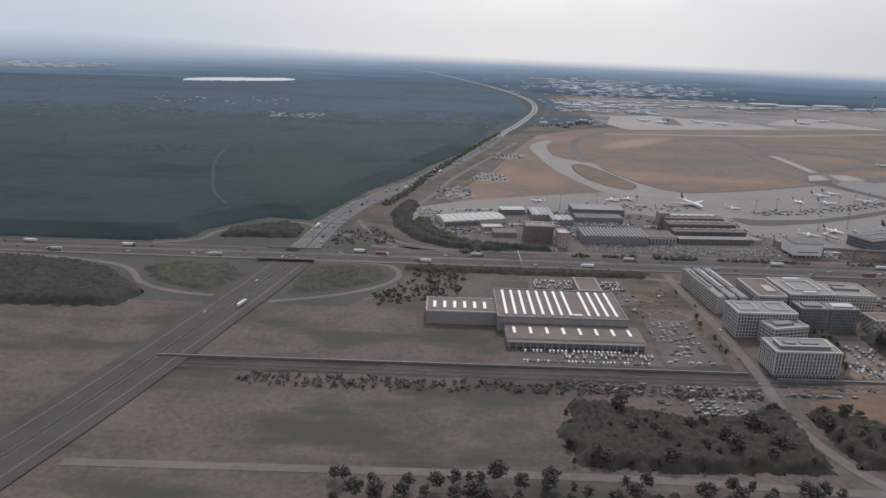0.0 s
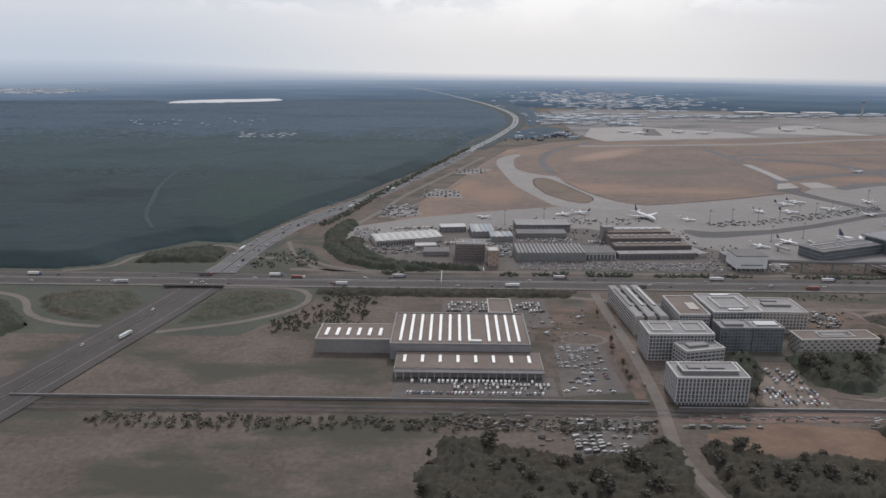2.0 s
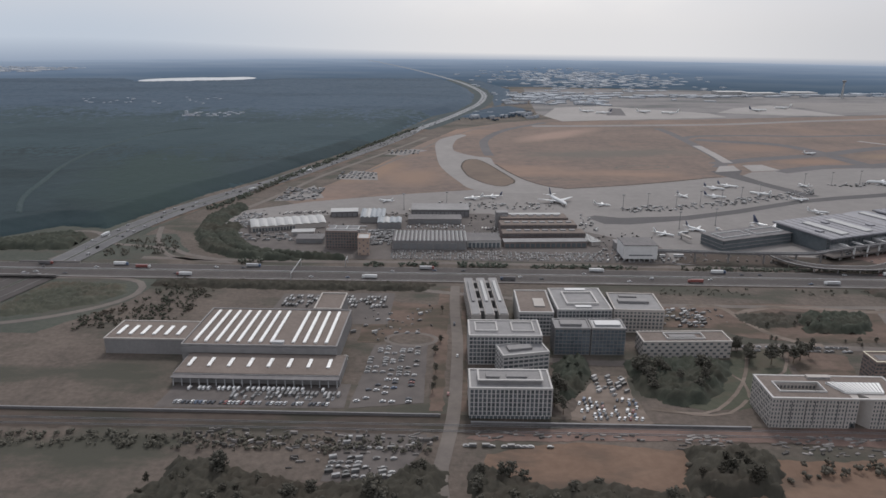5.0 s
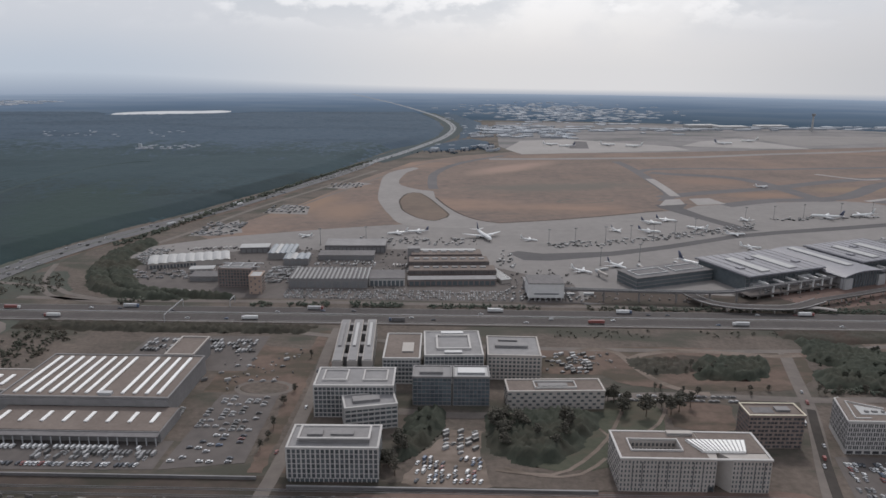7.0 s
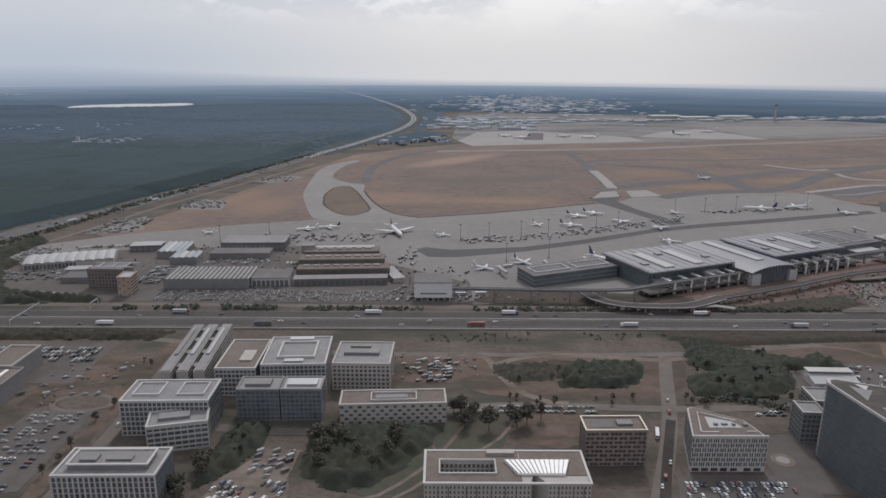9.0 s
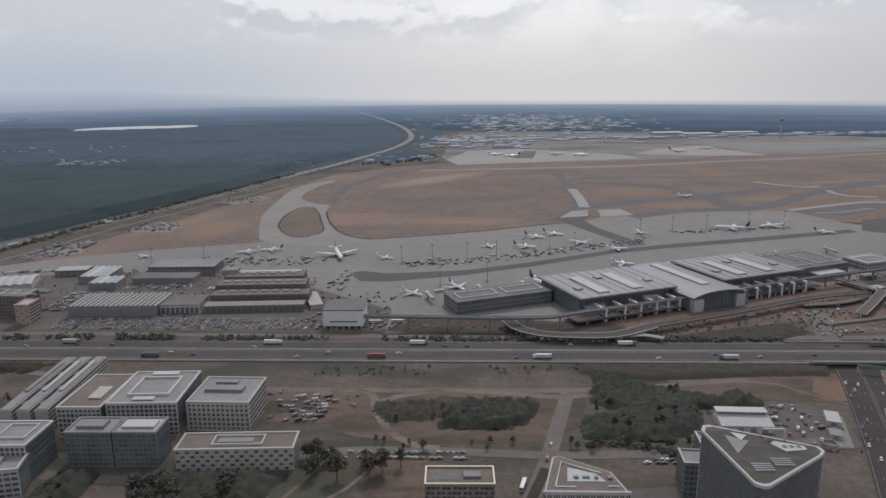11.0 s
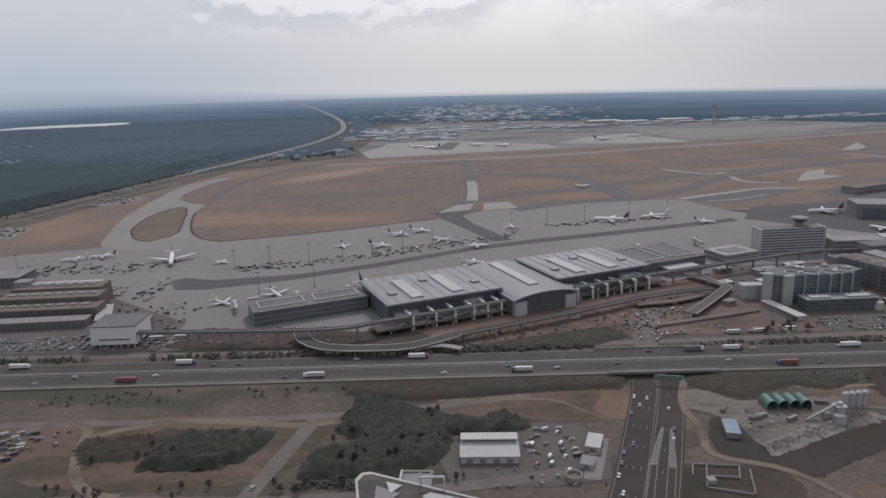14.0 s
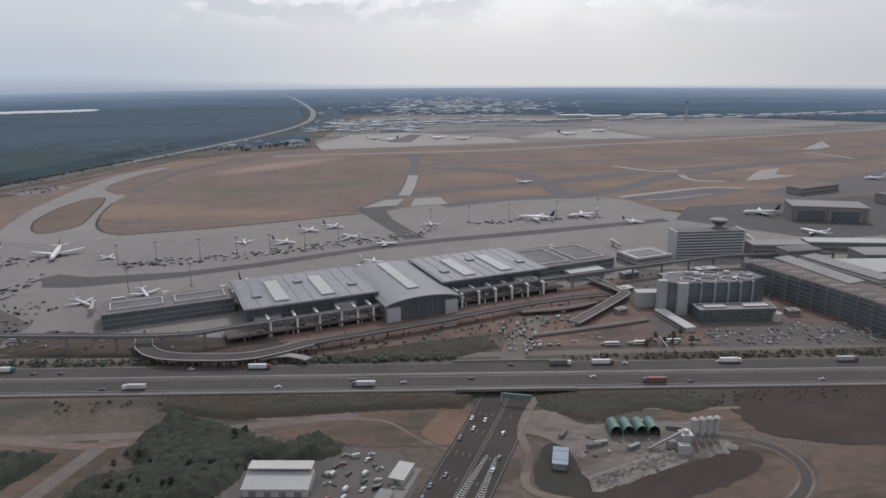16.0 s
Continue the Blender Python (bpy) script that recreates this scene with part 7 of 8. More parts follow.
for x, y, w, d, h, r in ((666, 640, 9, 6, 3.0, 22), (690, 636, 14, 7, 4.5, 15), (712, 640, 12, 6, 3.4, 8), (730, 650, 10, 8, 5.0, 12), (700, 664, 18, 7, 3.6, 20), (726, 676, 15, 6, 4.0, 14), (676, 672, 12, 5, 3.0, 22), (742, 640, 8, 6, 6.5, 10), (655, 604, 7, 4, 2.6, 30), (748, 598, 7, 5, 3.0, 5)):
    b = thing("service_building", pose(x, y, 0, 0, 0, r), "small flat-roofed service building on asphalt", "service building", "service buildings by the hotel")
    part("wall", box(0, 0, 0, w, d, h), M_grey_wall, b)
    part("roof", box(-0.25, -0.25, h, w + 0.25, d + 0.25, h + 0.35), (M_roof_pale, M_roof_grey, M_roof_dark)[int(x) % 3], b)
    part("window_band", box(0.6, -0.08, h * 0.4, w - 0.6, 0.0, h * 0.75), M_glass, b)
    part("roof_box", box(w * 0.3, d * 0.3, h + 0.35, w * 0.5, d * 0.6, h + 1.1), M_metal, b)
b = thing("bus_shelter", pose(675.5, 605, 0, 0, 0, -76), "long low white-roofed bus building", "bus station", HOTEL)
part("wall", box(0, 0, 0, 30, 5.5, 2.4), M_cream, b)
part("roof", box(-0.4, -0.4, 2.4, 30.4, 5.9, 2.9, bevel=0.1), M_white, b)
part("window", boxes([(0.8 + 3 * k, -0.08, 0.8, 3.2 + 3 * k, 0.0, 1.9) for k in range(10)]), M_glass, b)
b = thing("storage_tank", pose(738, 592, 0), "short pale round tank by the car park", "tank", HOTEL)
part("drum", tube(bmesh.new(), 0, 0, 0, 4.6, 2.6, 2.6, 14), M_cream, b)
part("lid", tube(bmesh.new(), 0, 0, 4.6, 5.1, 2.7, 0.6, 14), M_white, b)

# ---- gravel works and small shed ----
b = thing("white_shed", pose(488, 436.5, 0, 0, 0, -2), "white-walled shed with a sloping pale roof and clerestory", "shed")
part("hall", box(0, 0, 0, 21.5, 12, 2.9), M_white, b)
bm = bmesh.new()
slope = [bm.verts.new(p) for p in ((-0.4, -0.5, 2.9), (21.9, -0.5, 2.9), (21.9, 8, 4.3), (-0.4, 8, 4.3), (-0.4, -0.5, 3.2), (21.9, -0.5, 3.2), (21.9, 8, 4.6), (-0.4, 8, 4.6))]
for f in ((3, 2, 1, 0), (4, 5, 6, 7), (0, 1, 5, 4), (1, 2, 6, 5), (2, 3, 7, 6), (3, 0, 4, 7)):
    bm.faces.new([slope[i] for i in f])
low = part("low_roof", bm, M_roof_pale, b)
part("roof_rib", boxes([(1.0 + 2.1 * k, -0.5, 3.0, 1.12 + 2.1 * k, -0.3, 3.3) for k in range(10)]), M_grey_wall, low)
part("clerestory", box(0.4, 8, 2.9, 21.1, 12, 5.6), M_white, b)
part("high_roof", box(-0.1, 7.5, 5.6, 21.6, 12.5, 6.0), M_white, b)
part("clerestory_window", boxes([(0.8 + 2.0 * k, 7.88, 4.75, 2.6 + 2.0 * k, 7.98, 5.4) for k in range(10)]), M_glass, b)
part("side_door", boxes([(2 + 5 * k, -0.08, 0, 4.4 + 5 * k, 0.0, 2.1) for k in range(4)]), M_roof_grey, b)
for x, y, w, d, h, m in ((535.4, 443, 5.4, 10.5, 2.2, M_roof_pale), (531.2, 431.5, 4.6, 6, 1.8, M_roof_grey)):
    b = thing("yard_shed", pose(x, y, 0, 0, 0, -19), "low pale flat-roofed shed beside the wide road", "shed", "sheds on the gravel yard")
    part("wall", box(0, 0, 0, w, d, h), M_cream, b)
    part("roof", box(-0.2, -0.2, h, w + 0.2, d + 0.2, h + 0.25), m, b)
    part("door", box(w * 0.3, -0.06, 0, w * 0.7, 0.0, h * 0.8), M_steel, b)
sheet("yard_slab", [(540, 454), (546.5, 451.5), (537, 423.5), (531, 424.5)], 0.135, M_concrete, "pale concrete slab along the yard's edge", "yard")
b = thing("settling_tank", pose(527.5, 424.5, 0), "round pale concrete tank with brown water", "tank")
bm = bmesh.new()
ring = [[bm.verts.new((r * math.cos(k * math.pi / 12), r * math.sin(k * math.pi / 12), z)) for k in range(24)] for r, z in ((3.0, 0), (3.0, 2.2), (2.6, 2.2), (2.6, 1.2))]
for lo, hi in zip(ring, ring[1:]):
    for k in range(24):
        bm.faces.new((lo[k], lo[(k + 1) % 24], hi[(k + 1) % 24], hi[k]))
part("rim", bm, M_concrete_pale, b)
part("water", tube(bmesh.new(), 0, 0, 0.9, 1.2, 2.6, 2.6, 24), M_roof_brown, b)
WORKS = "structures of the gravel works"
for k in range(4):
    b = thing("green_shelter", pose(617.4 + 4.8 * k, 471, 0, 0, 0, 2) @ Matrix.Scale(0.9, 4), "green arched membrane shelter over a gravel bay", "shelter", WORKS)
    bm = bmesh.new()
    ring = [(2.5 - 2.5 * math.cos(math.pi * i / 10), 1.8 + 3.2 * math.sin(math.pi * i / 10)) for i in range(11)]
    ring = [(0, 0)] + ring + [(5, 0)]
    f = [bm.verts.new((x, 0, z)) for x, z in ring]
    r = [bm.verts.new((x, 8.5, z)) for x, z in ring]
    for i in range(len(ring) - 1):
        bm.faces.new((f[i], r[i], r[i + 1], f[i + 1]))
    bm.faces.new(r)
    part("membrane", bm, M_green, b)
    part("hoop", boxes([(0, y, 0, 0.2, y + 0.2, 1.9) for y in (0, 4, 8.3)] + [(4.8, y, 0, 5.0, y + 0.2, 1.9) for y in (0, 4, 8.3)]), M_steel, b)
for x, y in ((647.2, 467), (650.2, 467.4), (653.2, 467.8), (656.0, 468.2)):
    b = thing("silo", pose(x, y, 0), "pale grey cement silo on legs", "silo", WORKS)
    part("drum", tube(tube(bmesh.new(), 0, 0, 3.0, 9.2, 1.0, 1.0, 12), 0, 0, 1.6, 3.0, 0.4, 1.0, 12), M_roof_pale, b)
    part("top", tube(bmesh.new(), 0, 0, 9.2, 9.9, 1.3, 0.4, 12), M_metal, b)
    part("leg", boxes([(sx - 0.12, sy - 0.12, 0, sx + 0.12, sy + 0.12, 3.2) for sx in (-0.8, 0.8) for sy in (-0.8, 0.8)]), M_steel, b)
b = thing("mixing_plant", pose(641, 461, 0), "grey concrete mixing plant with a sloping conveyor", "mixing plant", WORKS)
part("tower", box(0, 0, 0, 3.2, 3.2, 6.0), M_roof_pale, b)
part("annex", box(-2.2, -3.4, 0, 2.0, -0.4, 3.8, bevel=0.1), M_roof_pale, b)
part("platform", boxes([(-0.6, -0.6, 6.0, 3.8, 3.8, 6.25), (0.6, 0.6, 6.25, 2.4, 2.4, 7.6)]), M_metal, b)
part("hopper", box(-5, 0.5, 0, -1.5, 3, 3.2, bevel=0.3), M_concrete_pale, b)
bm = bmesh.new()
belt = [bm.verts.new(p) for p in ((-12, 0, 0.3), (-12, 1.2, 0.3), (0, 2.2, 6.2), (0, 1.0, 6.2), (-12, 0, 0.9), (-12, 1.2, 0.9), (0, 2.2, 6.9), (0, 1.0, 6.9))]
for f in ((0, 1, 2, 3), (4, 7, 6, 5), (0, 3, 7, 4), (1, 5, 6, 2), (0, 4, 5, 1), (3, 2, 6, 7)):
    bm.faces.new([belt[i] for i in f])
part("conveyor", bm, M_steel, b)


def heap(x, y, r, h, mat, label, seed):
    q = random.Random(seed)
    bm = bmesh.new()
    top = bm.verts.new((x, y, h))
    prev = None
    rings = []
    for k in (0.35, 0.7, 1.0):
        rings.append([bm.verts.new((x + r * k * q.uniform(0.8, 1.2) * math.cos(i * 0.524), y + r * k * q.uniform(0.8, 1.2) * math.sin(i * 0.524), h * (1 - k) * q.uniform(0.85, 1.1) if k < 1 else 0.05)) for i in range(12)])
    for i in range(12):
        j = (i + 1) % 12
        bm.faces.new((top, rings[0][i], rings[0][j]))
        for a, c in zip(rings, rings[1:]):
            bm.faces.new((a[i], c[i], c[j], a[j]))
    return tagged(part("gravel_mound", bm, mat), label, "gravel mound", WORKS)


for i, (x, y, r, h) in enumerate(((648, 459, 3.6, 1.5), (655, 461, 3.4, 1.4), (604, 459, 2.0, 1.0), (660, 463, 2.6, 1.0), (622, 452, 2.2, 0.9))):
    heap(x, y, r, h, M_rubble if i % 4 else M_yard, "heap of pale gravel on the yard", i)
cells, high = 0.7, {}
for i in range(58):
    for j in range(36):
        x, y = 603 + i * cells, 436 + j * cells
        edge = min(1.0, max(0.0, 1.0 - abs((y - 441.5) - (x - 606) * 0.50) / 5.2)) * min(1.0, (x - 602) / 3.0, max(0.0, (643 - x) / 6.0))
        n1 = noise.noise(Vector((x * 0.42, y * 0.42, 1))) + 0.6 * noise.noise(Vector((x * 1.1, y * 1.1, 5)))
        high[i, j] = edge * (0.55 + 1.5 * n1)
bm = bmesh.new()
grid = {k: bm.verts.new((603 + k[0] * cells, 436 + k[1] * cells, 0.1 + max(-0.2, h) * 1.6)) for k, h in high.items()}
for i in range(57):
    for j in range(35):
        q = ((i, j), (i + 1, j), (i + 1, j + 1), (i, j + 1))
        if max(high[k] for k in q) > 0.04:
            bm.faces.new([grid[k] for k in q])
bmesh.ops.delete(bm, geom=[v for v in bm.verts if not v.link_faces], context="VERTS")
tagged(part("rubble_bank", bm, M_rubble), "long uneven bank of pale rubble on the yard", "rubble", WORKS)
b = thing("blue_shed", pose(592, 450, 0, 0, 0, -12), "small shed with a pale blue roof", "shed", WORKS)
part("wall", box(0, 0, 0, 5, 11, 2.2), M_grey_wall, b)
for k in range(4):
    part("roof_sheet", box(-0.3, -0.3 + 2.9 * k, 2.2 + 0.06 * (k % 2), 5.3, 2.5 + 2.9 * k, 2.55 + 0.06 * (k % 2)), M_blue_tarp, b)
for i, (x, y, r) in enumerate(((607, 463, 10), (610, 464.5, 14), (599, 470, 60), (628, 480, 5), (640, 476, -12), (622, 461, 30))):
    b = thing("container", pose(x, y, 0, 0, 0, r), "dark steel container on the gravel yard", "container", WORKS)
    part("body", box(0, 0, 0, 5.5, 1.5, 1.6, bevel=0.05), M_steel if i % 2 else M_roof_dark, b)
    part("rib", boxes([(0.3 + 0.5 * k, -0.05, 0.1, 0.5 + 0.5 * k, 0, 1.5) for k in range(10)]), M_steel, b)
b = thing("sign_gantry", pose(585, 498.6, 0, 0, 0, -14), "green road sign gantry over the road", "sign gantry")
for x in (-6.4, 6.1):
    part("leg", box(x, 0, 0, x + 0.35, 0.4, 4.6), M_metal, b)
part("beam", box(-6.4, 0, 4.1, 6.45, 0.4, 4.6), M_metal, b)
for x in (-4.1, 0, 4.1):
    sgn = part("sign", box(x - 1.95, -0.15, 2.9, x + 1.95, 0.0, 4.7), M_green, b)
    part("sign_bars", boxes([(x - 1.3, -0.2, 3.3 + 0.45 * k, x + 1.2 - 0.5 * k, -0.15, 3.42 + 0.45 * k) for k in range(3)]), M_line, sgn)
for x, y0, y1 in ((60, 510.5, 541.5), (663, 545, 558), (92, 540, 550)):
    b = thing("road_gantry", pose(x, y0, 0), "steel sign gantry across the road", "sign gantry")
    part("leg", boxes([(0, 0, 0, 0.35, 0.35, 5), (0, y1 - y0, 0, 0.35, y1 - y0 + 0.35, 5)]), M_metal, b)
    part("beam", box(0, 0, 4.7, 0.35, y1 - y0 + 0.35, 5.2), M_metal, b)
    part("sign", box(-0.1, (y1 - y0) * 0.15, 3.9, 0.0, (y1 - y0) * 0.42, 5.3), M_roof_grey, b)
    part("sign", box(-0.1, (y1 - y0) * 0.58, 3.9, 0.0, (y1 - y0) * 0.85, 5.3), M_roof_grey, b)


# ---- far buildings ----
def blocks(name, places, label, mat=M_town_hazed):
    verts, faces = [], []
    for x, y, w, d, h, a in places:
        c, s = math.cos(a), math.sin(a)
        base = len(verts)
        for z in (0.2, h):
            for px, py in ((-w / 2, -d / 2), (w / 2, -d / 2), (w / 2, d / 2), (-w / 2, d / 2)):
                verts.append((x + px * c - py * s, y + px * s + py * c, z))
        for f in ((4, 5, 6, 7), (0, 1, 5, 4), (1, 2, 6, 5), (2, 3, 7, 6), (3, 0, 4, 7)):
            faces.append([base + i for i in f])
    return soup(name, verts, faces, mat, label, "far buildings")


q = random.Random(21)
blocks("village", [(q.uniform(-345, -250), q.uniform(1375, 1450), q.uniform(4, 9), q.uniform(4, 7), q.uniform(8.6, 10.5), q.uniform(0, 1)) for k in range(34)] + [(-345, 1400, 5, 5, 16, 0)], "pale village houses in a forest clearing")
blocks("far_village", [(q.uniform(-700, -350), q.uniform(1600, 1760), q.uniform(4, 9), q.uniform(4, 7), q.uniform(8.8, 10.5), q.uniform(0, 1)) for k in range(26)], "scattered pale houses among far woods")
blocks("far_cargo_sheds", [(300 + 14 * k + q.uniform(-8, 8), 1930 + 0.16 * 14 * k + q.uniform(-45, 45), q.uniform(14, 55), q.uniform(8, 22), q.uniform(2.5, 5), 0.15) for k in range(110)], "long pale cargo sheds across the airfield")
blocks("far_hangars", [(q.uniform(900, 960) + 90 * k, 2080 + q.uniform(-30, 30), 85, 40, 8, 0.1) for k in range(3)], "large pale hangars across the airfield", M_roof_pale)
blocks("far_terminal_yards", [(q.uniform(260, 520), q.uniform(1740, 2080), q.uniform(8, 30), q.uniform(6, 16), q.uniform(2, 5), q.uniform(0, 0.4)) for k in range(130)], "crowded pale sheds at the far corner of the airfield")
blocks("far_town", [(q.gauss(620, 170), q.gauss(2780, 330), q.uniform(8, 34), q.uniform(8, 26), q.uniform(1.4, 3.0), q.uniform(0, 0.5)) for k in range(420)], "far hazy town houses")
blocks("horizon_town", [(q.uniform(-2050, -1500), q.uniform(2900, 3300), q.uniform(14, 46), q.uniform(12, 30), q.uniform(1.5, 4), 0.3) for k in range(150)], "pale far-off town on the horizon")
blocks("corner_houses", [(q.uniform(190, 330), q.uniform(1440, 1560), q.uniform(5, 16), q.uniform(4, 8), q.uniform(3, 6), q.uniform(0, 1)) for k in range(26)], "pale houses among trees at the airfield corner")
b = thing("radio_tower", pose(1180, 1990, 0), "slim pale tower far across the airfield", "tower")
part("shaft", tube(bmesh.new(), 0, 0, 0, 42, 3.0, 2.0, 10), M_roof_pale, b)
part("cab", tube(bmesh.new(), 0, 0, 42, 47, 4.5, 5.0, 10), M_roof_grey, b)


# ---- aircraft ----
def loft(rings):
    bm = bmesh.new()
    rows = [[bm.verts.new(p) for p in r] for r in rings]
    n = len(rows[0])
    for a, c in zip(rows, rows[1:]):
        for i in range(n):
            bm.faces.new((a[i], a[(i + 1) % n], c[(i + 1) % n], c[i]))
    bm.faces.new(rows[0][::-1])
    bm.faces.new(rows[-1])
    bmesh.ops.recalc_face_normals(bm, faces=bm.faces)
    for f in bm.faces:
        f.smooth = True
    return bm


def blade(root, tip, thick):
    """A wing: root and tip as (x of nose, x of tail, y, z)."""
    rings = []
    for (xa, xb, y, z), t in ((root, thick), (tip, thick * 0.35)):
        rings.append([(xa, y, z), (xa * 0.6 + xb * 0.4, y, z + t), (xb, y, z), (xa * 0.6 + xb * 0.4, y, z - t)])
    return loft(rings)


def airliner_meshes(fin_mat, engines):
    """An airliner one unit long, nose along x, standing on its wheels at the origin."""
    r = 0.046
    zc = 0.080
    prof = [(0.5, 0.10, -0.012), (0.485, 0.45, -0.008), (0.455, 0.78, -0.003), (0.41, 0.97, 0), (0.36, 1, 0), (-0.16, 1, 0), (-0.30, 0.82, 0.008), (-0.42, 0.45, 0.024), (-0.5, 0.12, 0.034)]
    body = loft([[(x, r * k * math.cos(a), zc + dz + r * k * math.sin(a)) for a in [2 * math.pi * i / 14 for i in range(14)]] for x, k, dz in prof])
    made = [("fuselage", mesh_of("fuselage", body, M_plane))]
    for s in (1, -1):
        made.append(("wing", mesh_of("wing", blade((0.15, -0.06, 0.03 * s, zc - 0.02), (-0.11, -0.16, 0.47 * s, zc + 0.015), 0.010), M_wing)))
        made.append(("tailplane", mesh_of("tailplane", blade((-0.37, -0.46, 0.015 * s, zc + 0.03), (-0.455, -0.49, 0.17 * s, zc + 0.045), 0.006), M_wing)))
    fin = loft([[(-0.34, 0, zc + 0.045), (-0.40, 0.007, zc + 0.045), (-0.47, 0, zc + 0.045), (-0.40, -0.007, zc + 0.045)], [(-0.455, 0, zc + 0.21), (-0.475, 0.003, zc + 0.21), (-0.505, 0, zc + 0.21), (-0.475, -0.003, zc + 0.21)]])
    made.append(("fin", mesh_of("fin", fin, fin_mat)))
    for y in engines:
        for s in (1, -1):
            e = loft([[(x, y * s + 0.024 * k * math.cos(a), zc - 0.043 + 0.024 * k * math.sin(a)) for a in [2 * math.pi * i / 10 for i in range(10)]] for x, k in ((0.13 - y * 0.5, 0.85), (0.11 - y * 0.5, 1.0), (0.06 - y * 0.5, 0.95), (0.01 - y * 0.5, 0.55))])
            made.append(("engine", mesh_of("engine", e, M_plane)))
    for x, y in ((0.40, 0), (-0.02, 0.06), (-0.02, -0.06)):
        made.append(("landing_gear", mesh_of("landing_gear", tube(bmesh.new(), x, y, 0, zc - 0.03, 0.012, 0.008, 6), M_tyre)))
    return made


FLEET = {"navy": airliner_meshes(M_fin_blue, (0.16,)), "red": airliner_meshes(M_fin_red, (0.16,)), "white": airliner_meshes(M_fin_white, (0.16,)), "jumbo": airliner_meshes(M_fin_blue, (0.15, 0.27))}
COLOUR = {"navy": "white airliner with a dark blue fin", "red": "white airliner with a red-brown fin", "white": "all-white airliner", "jumbo": "large white airliner with a dark fin"}
for x, y, heading, length, kind, where in (
        (268, 747, -72, 40, "navy", "taxiing on the apron"), (437, 652, -52, 36, "navy", "parked behind the terminal"), (507, 717, -22, 19, "white", "parked at the terminal"),
        (341, 634, -38, 19, "white", "parked beside the terminal wing"), (513, 768, 6, 20, "white", "parked across the apron"), (432, 777, -22, 22, "navy", "parked on the apron"),
        (445, 818, -28, 22, "navy", "parked on the apron"), (464, 831, -28, 22, "navy", "parked on the apron"), (484, 793, 140, 22, "white", "parked on the apron"),
        (549, 837, 95, 20, "white", "parked at a light mast"), (645, 855, 165, 33, "jumbo", "parked on the wide apron"), (690, 866, 195, 30, "white", "parked on the wide apron"),
        (856, 868, 178, 34, "navy", "parked near the pier hangar"), (864, 789, 118, 26, "white", "parked at the pier"), (728, 838, -30, 20, "navy", "parked beyond the slab block"),
        (186, 757, -160, 21, "white", "parked by the hangars"), (205, 765, -170, 21, "navy", "parked by the hangars"), (372, 650, -58, 22, "navy", "parked beside the terminal wing"),
        (310, 737, -25, 17, "white", "parked at a light mast"), (400, 780, -70, 18, "navy", "parked on the apron"), (960, 800, 160, 30, "white", "parked at the pier"),
        (440, 1590, 10, 34, "white", "parked on the far apron"), (470, 1560, 190, 36, "navy", "parked on the far apron"), (560, 1590, 20, 36, "white", "parked on the far apron"),
        (610, 1570, 170, 36, "white", "parked on the far apron"), (820, 1640, 0, 40, "jumbo", "parked on the far apron"), (900, 1700, 180, 38, "white", "parked on the far apron"),
        (660, 1060, 20, 22, "white", "taxiing between dry grass"), (1080, 1060, 185, 28, "white", "parked on the east apron"), (100, 742, 150, 17, "white", "parked by the cargo hangars")):
    a = thing("airliner", pose(x, y, 0.1, 0, 0, heading) @ Matrix.Scale(length, 4), COLOUR[kind] + ", " + where, "aircraft", "aircraft on the airfield")
    for nm, me in FLEET[kind]:
        piece(nm, me, a, Matrix())

# light masts and stands
mast_pole = mesh_of("pole", tube(bmesh.new(), 0, 0, 0, 15, 0.28, 0.16, 6), M_steel)
mast_head = mesh_of("lamp_head", box(-1.4, -0.4, 14.6, 1.4, 0.4, 15.3), M_steel)
mast_base = mesh_of("footing", box(-0.8, -0.8, 0, 0.8, 0.8, 0.6), M_concrete)
for x, y in ((326, 719), (351, 726), (380, 733), (405, 740), (428, 747), (452, 760), (476, 775), (549, 836), (583, 845), (665, 866), (620, 856), (705, 876), (360, 655), (395, 668), (120, 712), (160, 722)):
    m = thing("light_mast", pose(x, y, 0), "tall slim grey apron light mast", "light mast", "light masts of the apron")
    piece("pole", mast_pole, m, Matrix())
    piece("lamp_head", mast_head, m, Matrix())
    piece("footing", mast_base, m, Matrix())
cabin, tunnel, leg = mesh_of("cabin", box(-1.4, -1.4, 2.4, 1.4, 1.4, 5.0, bevel=0.15), M_metal), mesh_of("tunnel", box(-0.9, 0, 2.7, 0.9, 14, 4.6), M_cream), mesh_of("leg", boxes([(-0.4, 1.5, 0, 0.4, 2.3, 2.7)]), M_steel)
for x, y, r in ((352, 626, 20), (388, 642, 15), (420, 652, 25), (500, 696, 30), (540, 706, 20), (470, 672, 20), (588, 722, 15), (640, 744, 20), (690, 760, 10), (745, 760, 5), (800, 770, -5)):
    j = thing("jet_bridge", pose(x, y, 0, 0, 0, r + 180), "pale passenger boarding bridge on a steel leg", "boarding bridge", "boarding bridges")
    piece("cabin", cabin, j, Matrix())
    piece("tunnel", tunnel, j, Matrix())
    piece("leg", leg, j, Matrix())

# ---- vehicles ----
PAINTS = [M_car_white, M_car_white, M_car_silver, M_car_silver, M_car_dark, M_car_dark, M_car_dark, M_car_silver, M_car_white, M_car_red, M_car_blue]
WORDS = {M_car_white: "white", M_car_silver: "silver-grey", M_car_dark: "dark", M_car_red: "red", M_car_blue: "blue"}


def car_body(van):
    h = 0.62 if not van else 0.75
    return add_box(bmesh.new(), -1.45, -0.58, 0.18, 1.45, 0.58, h, bevel=0.10)


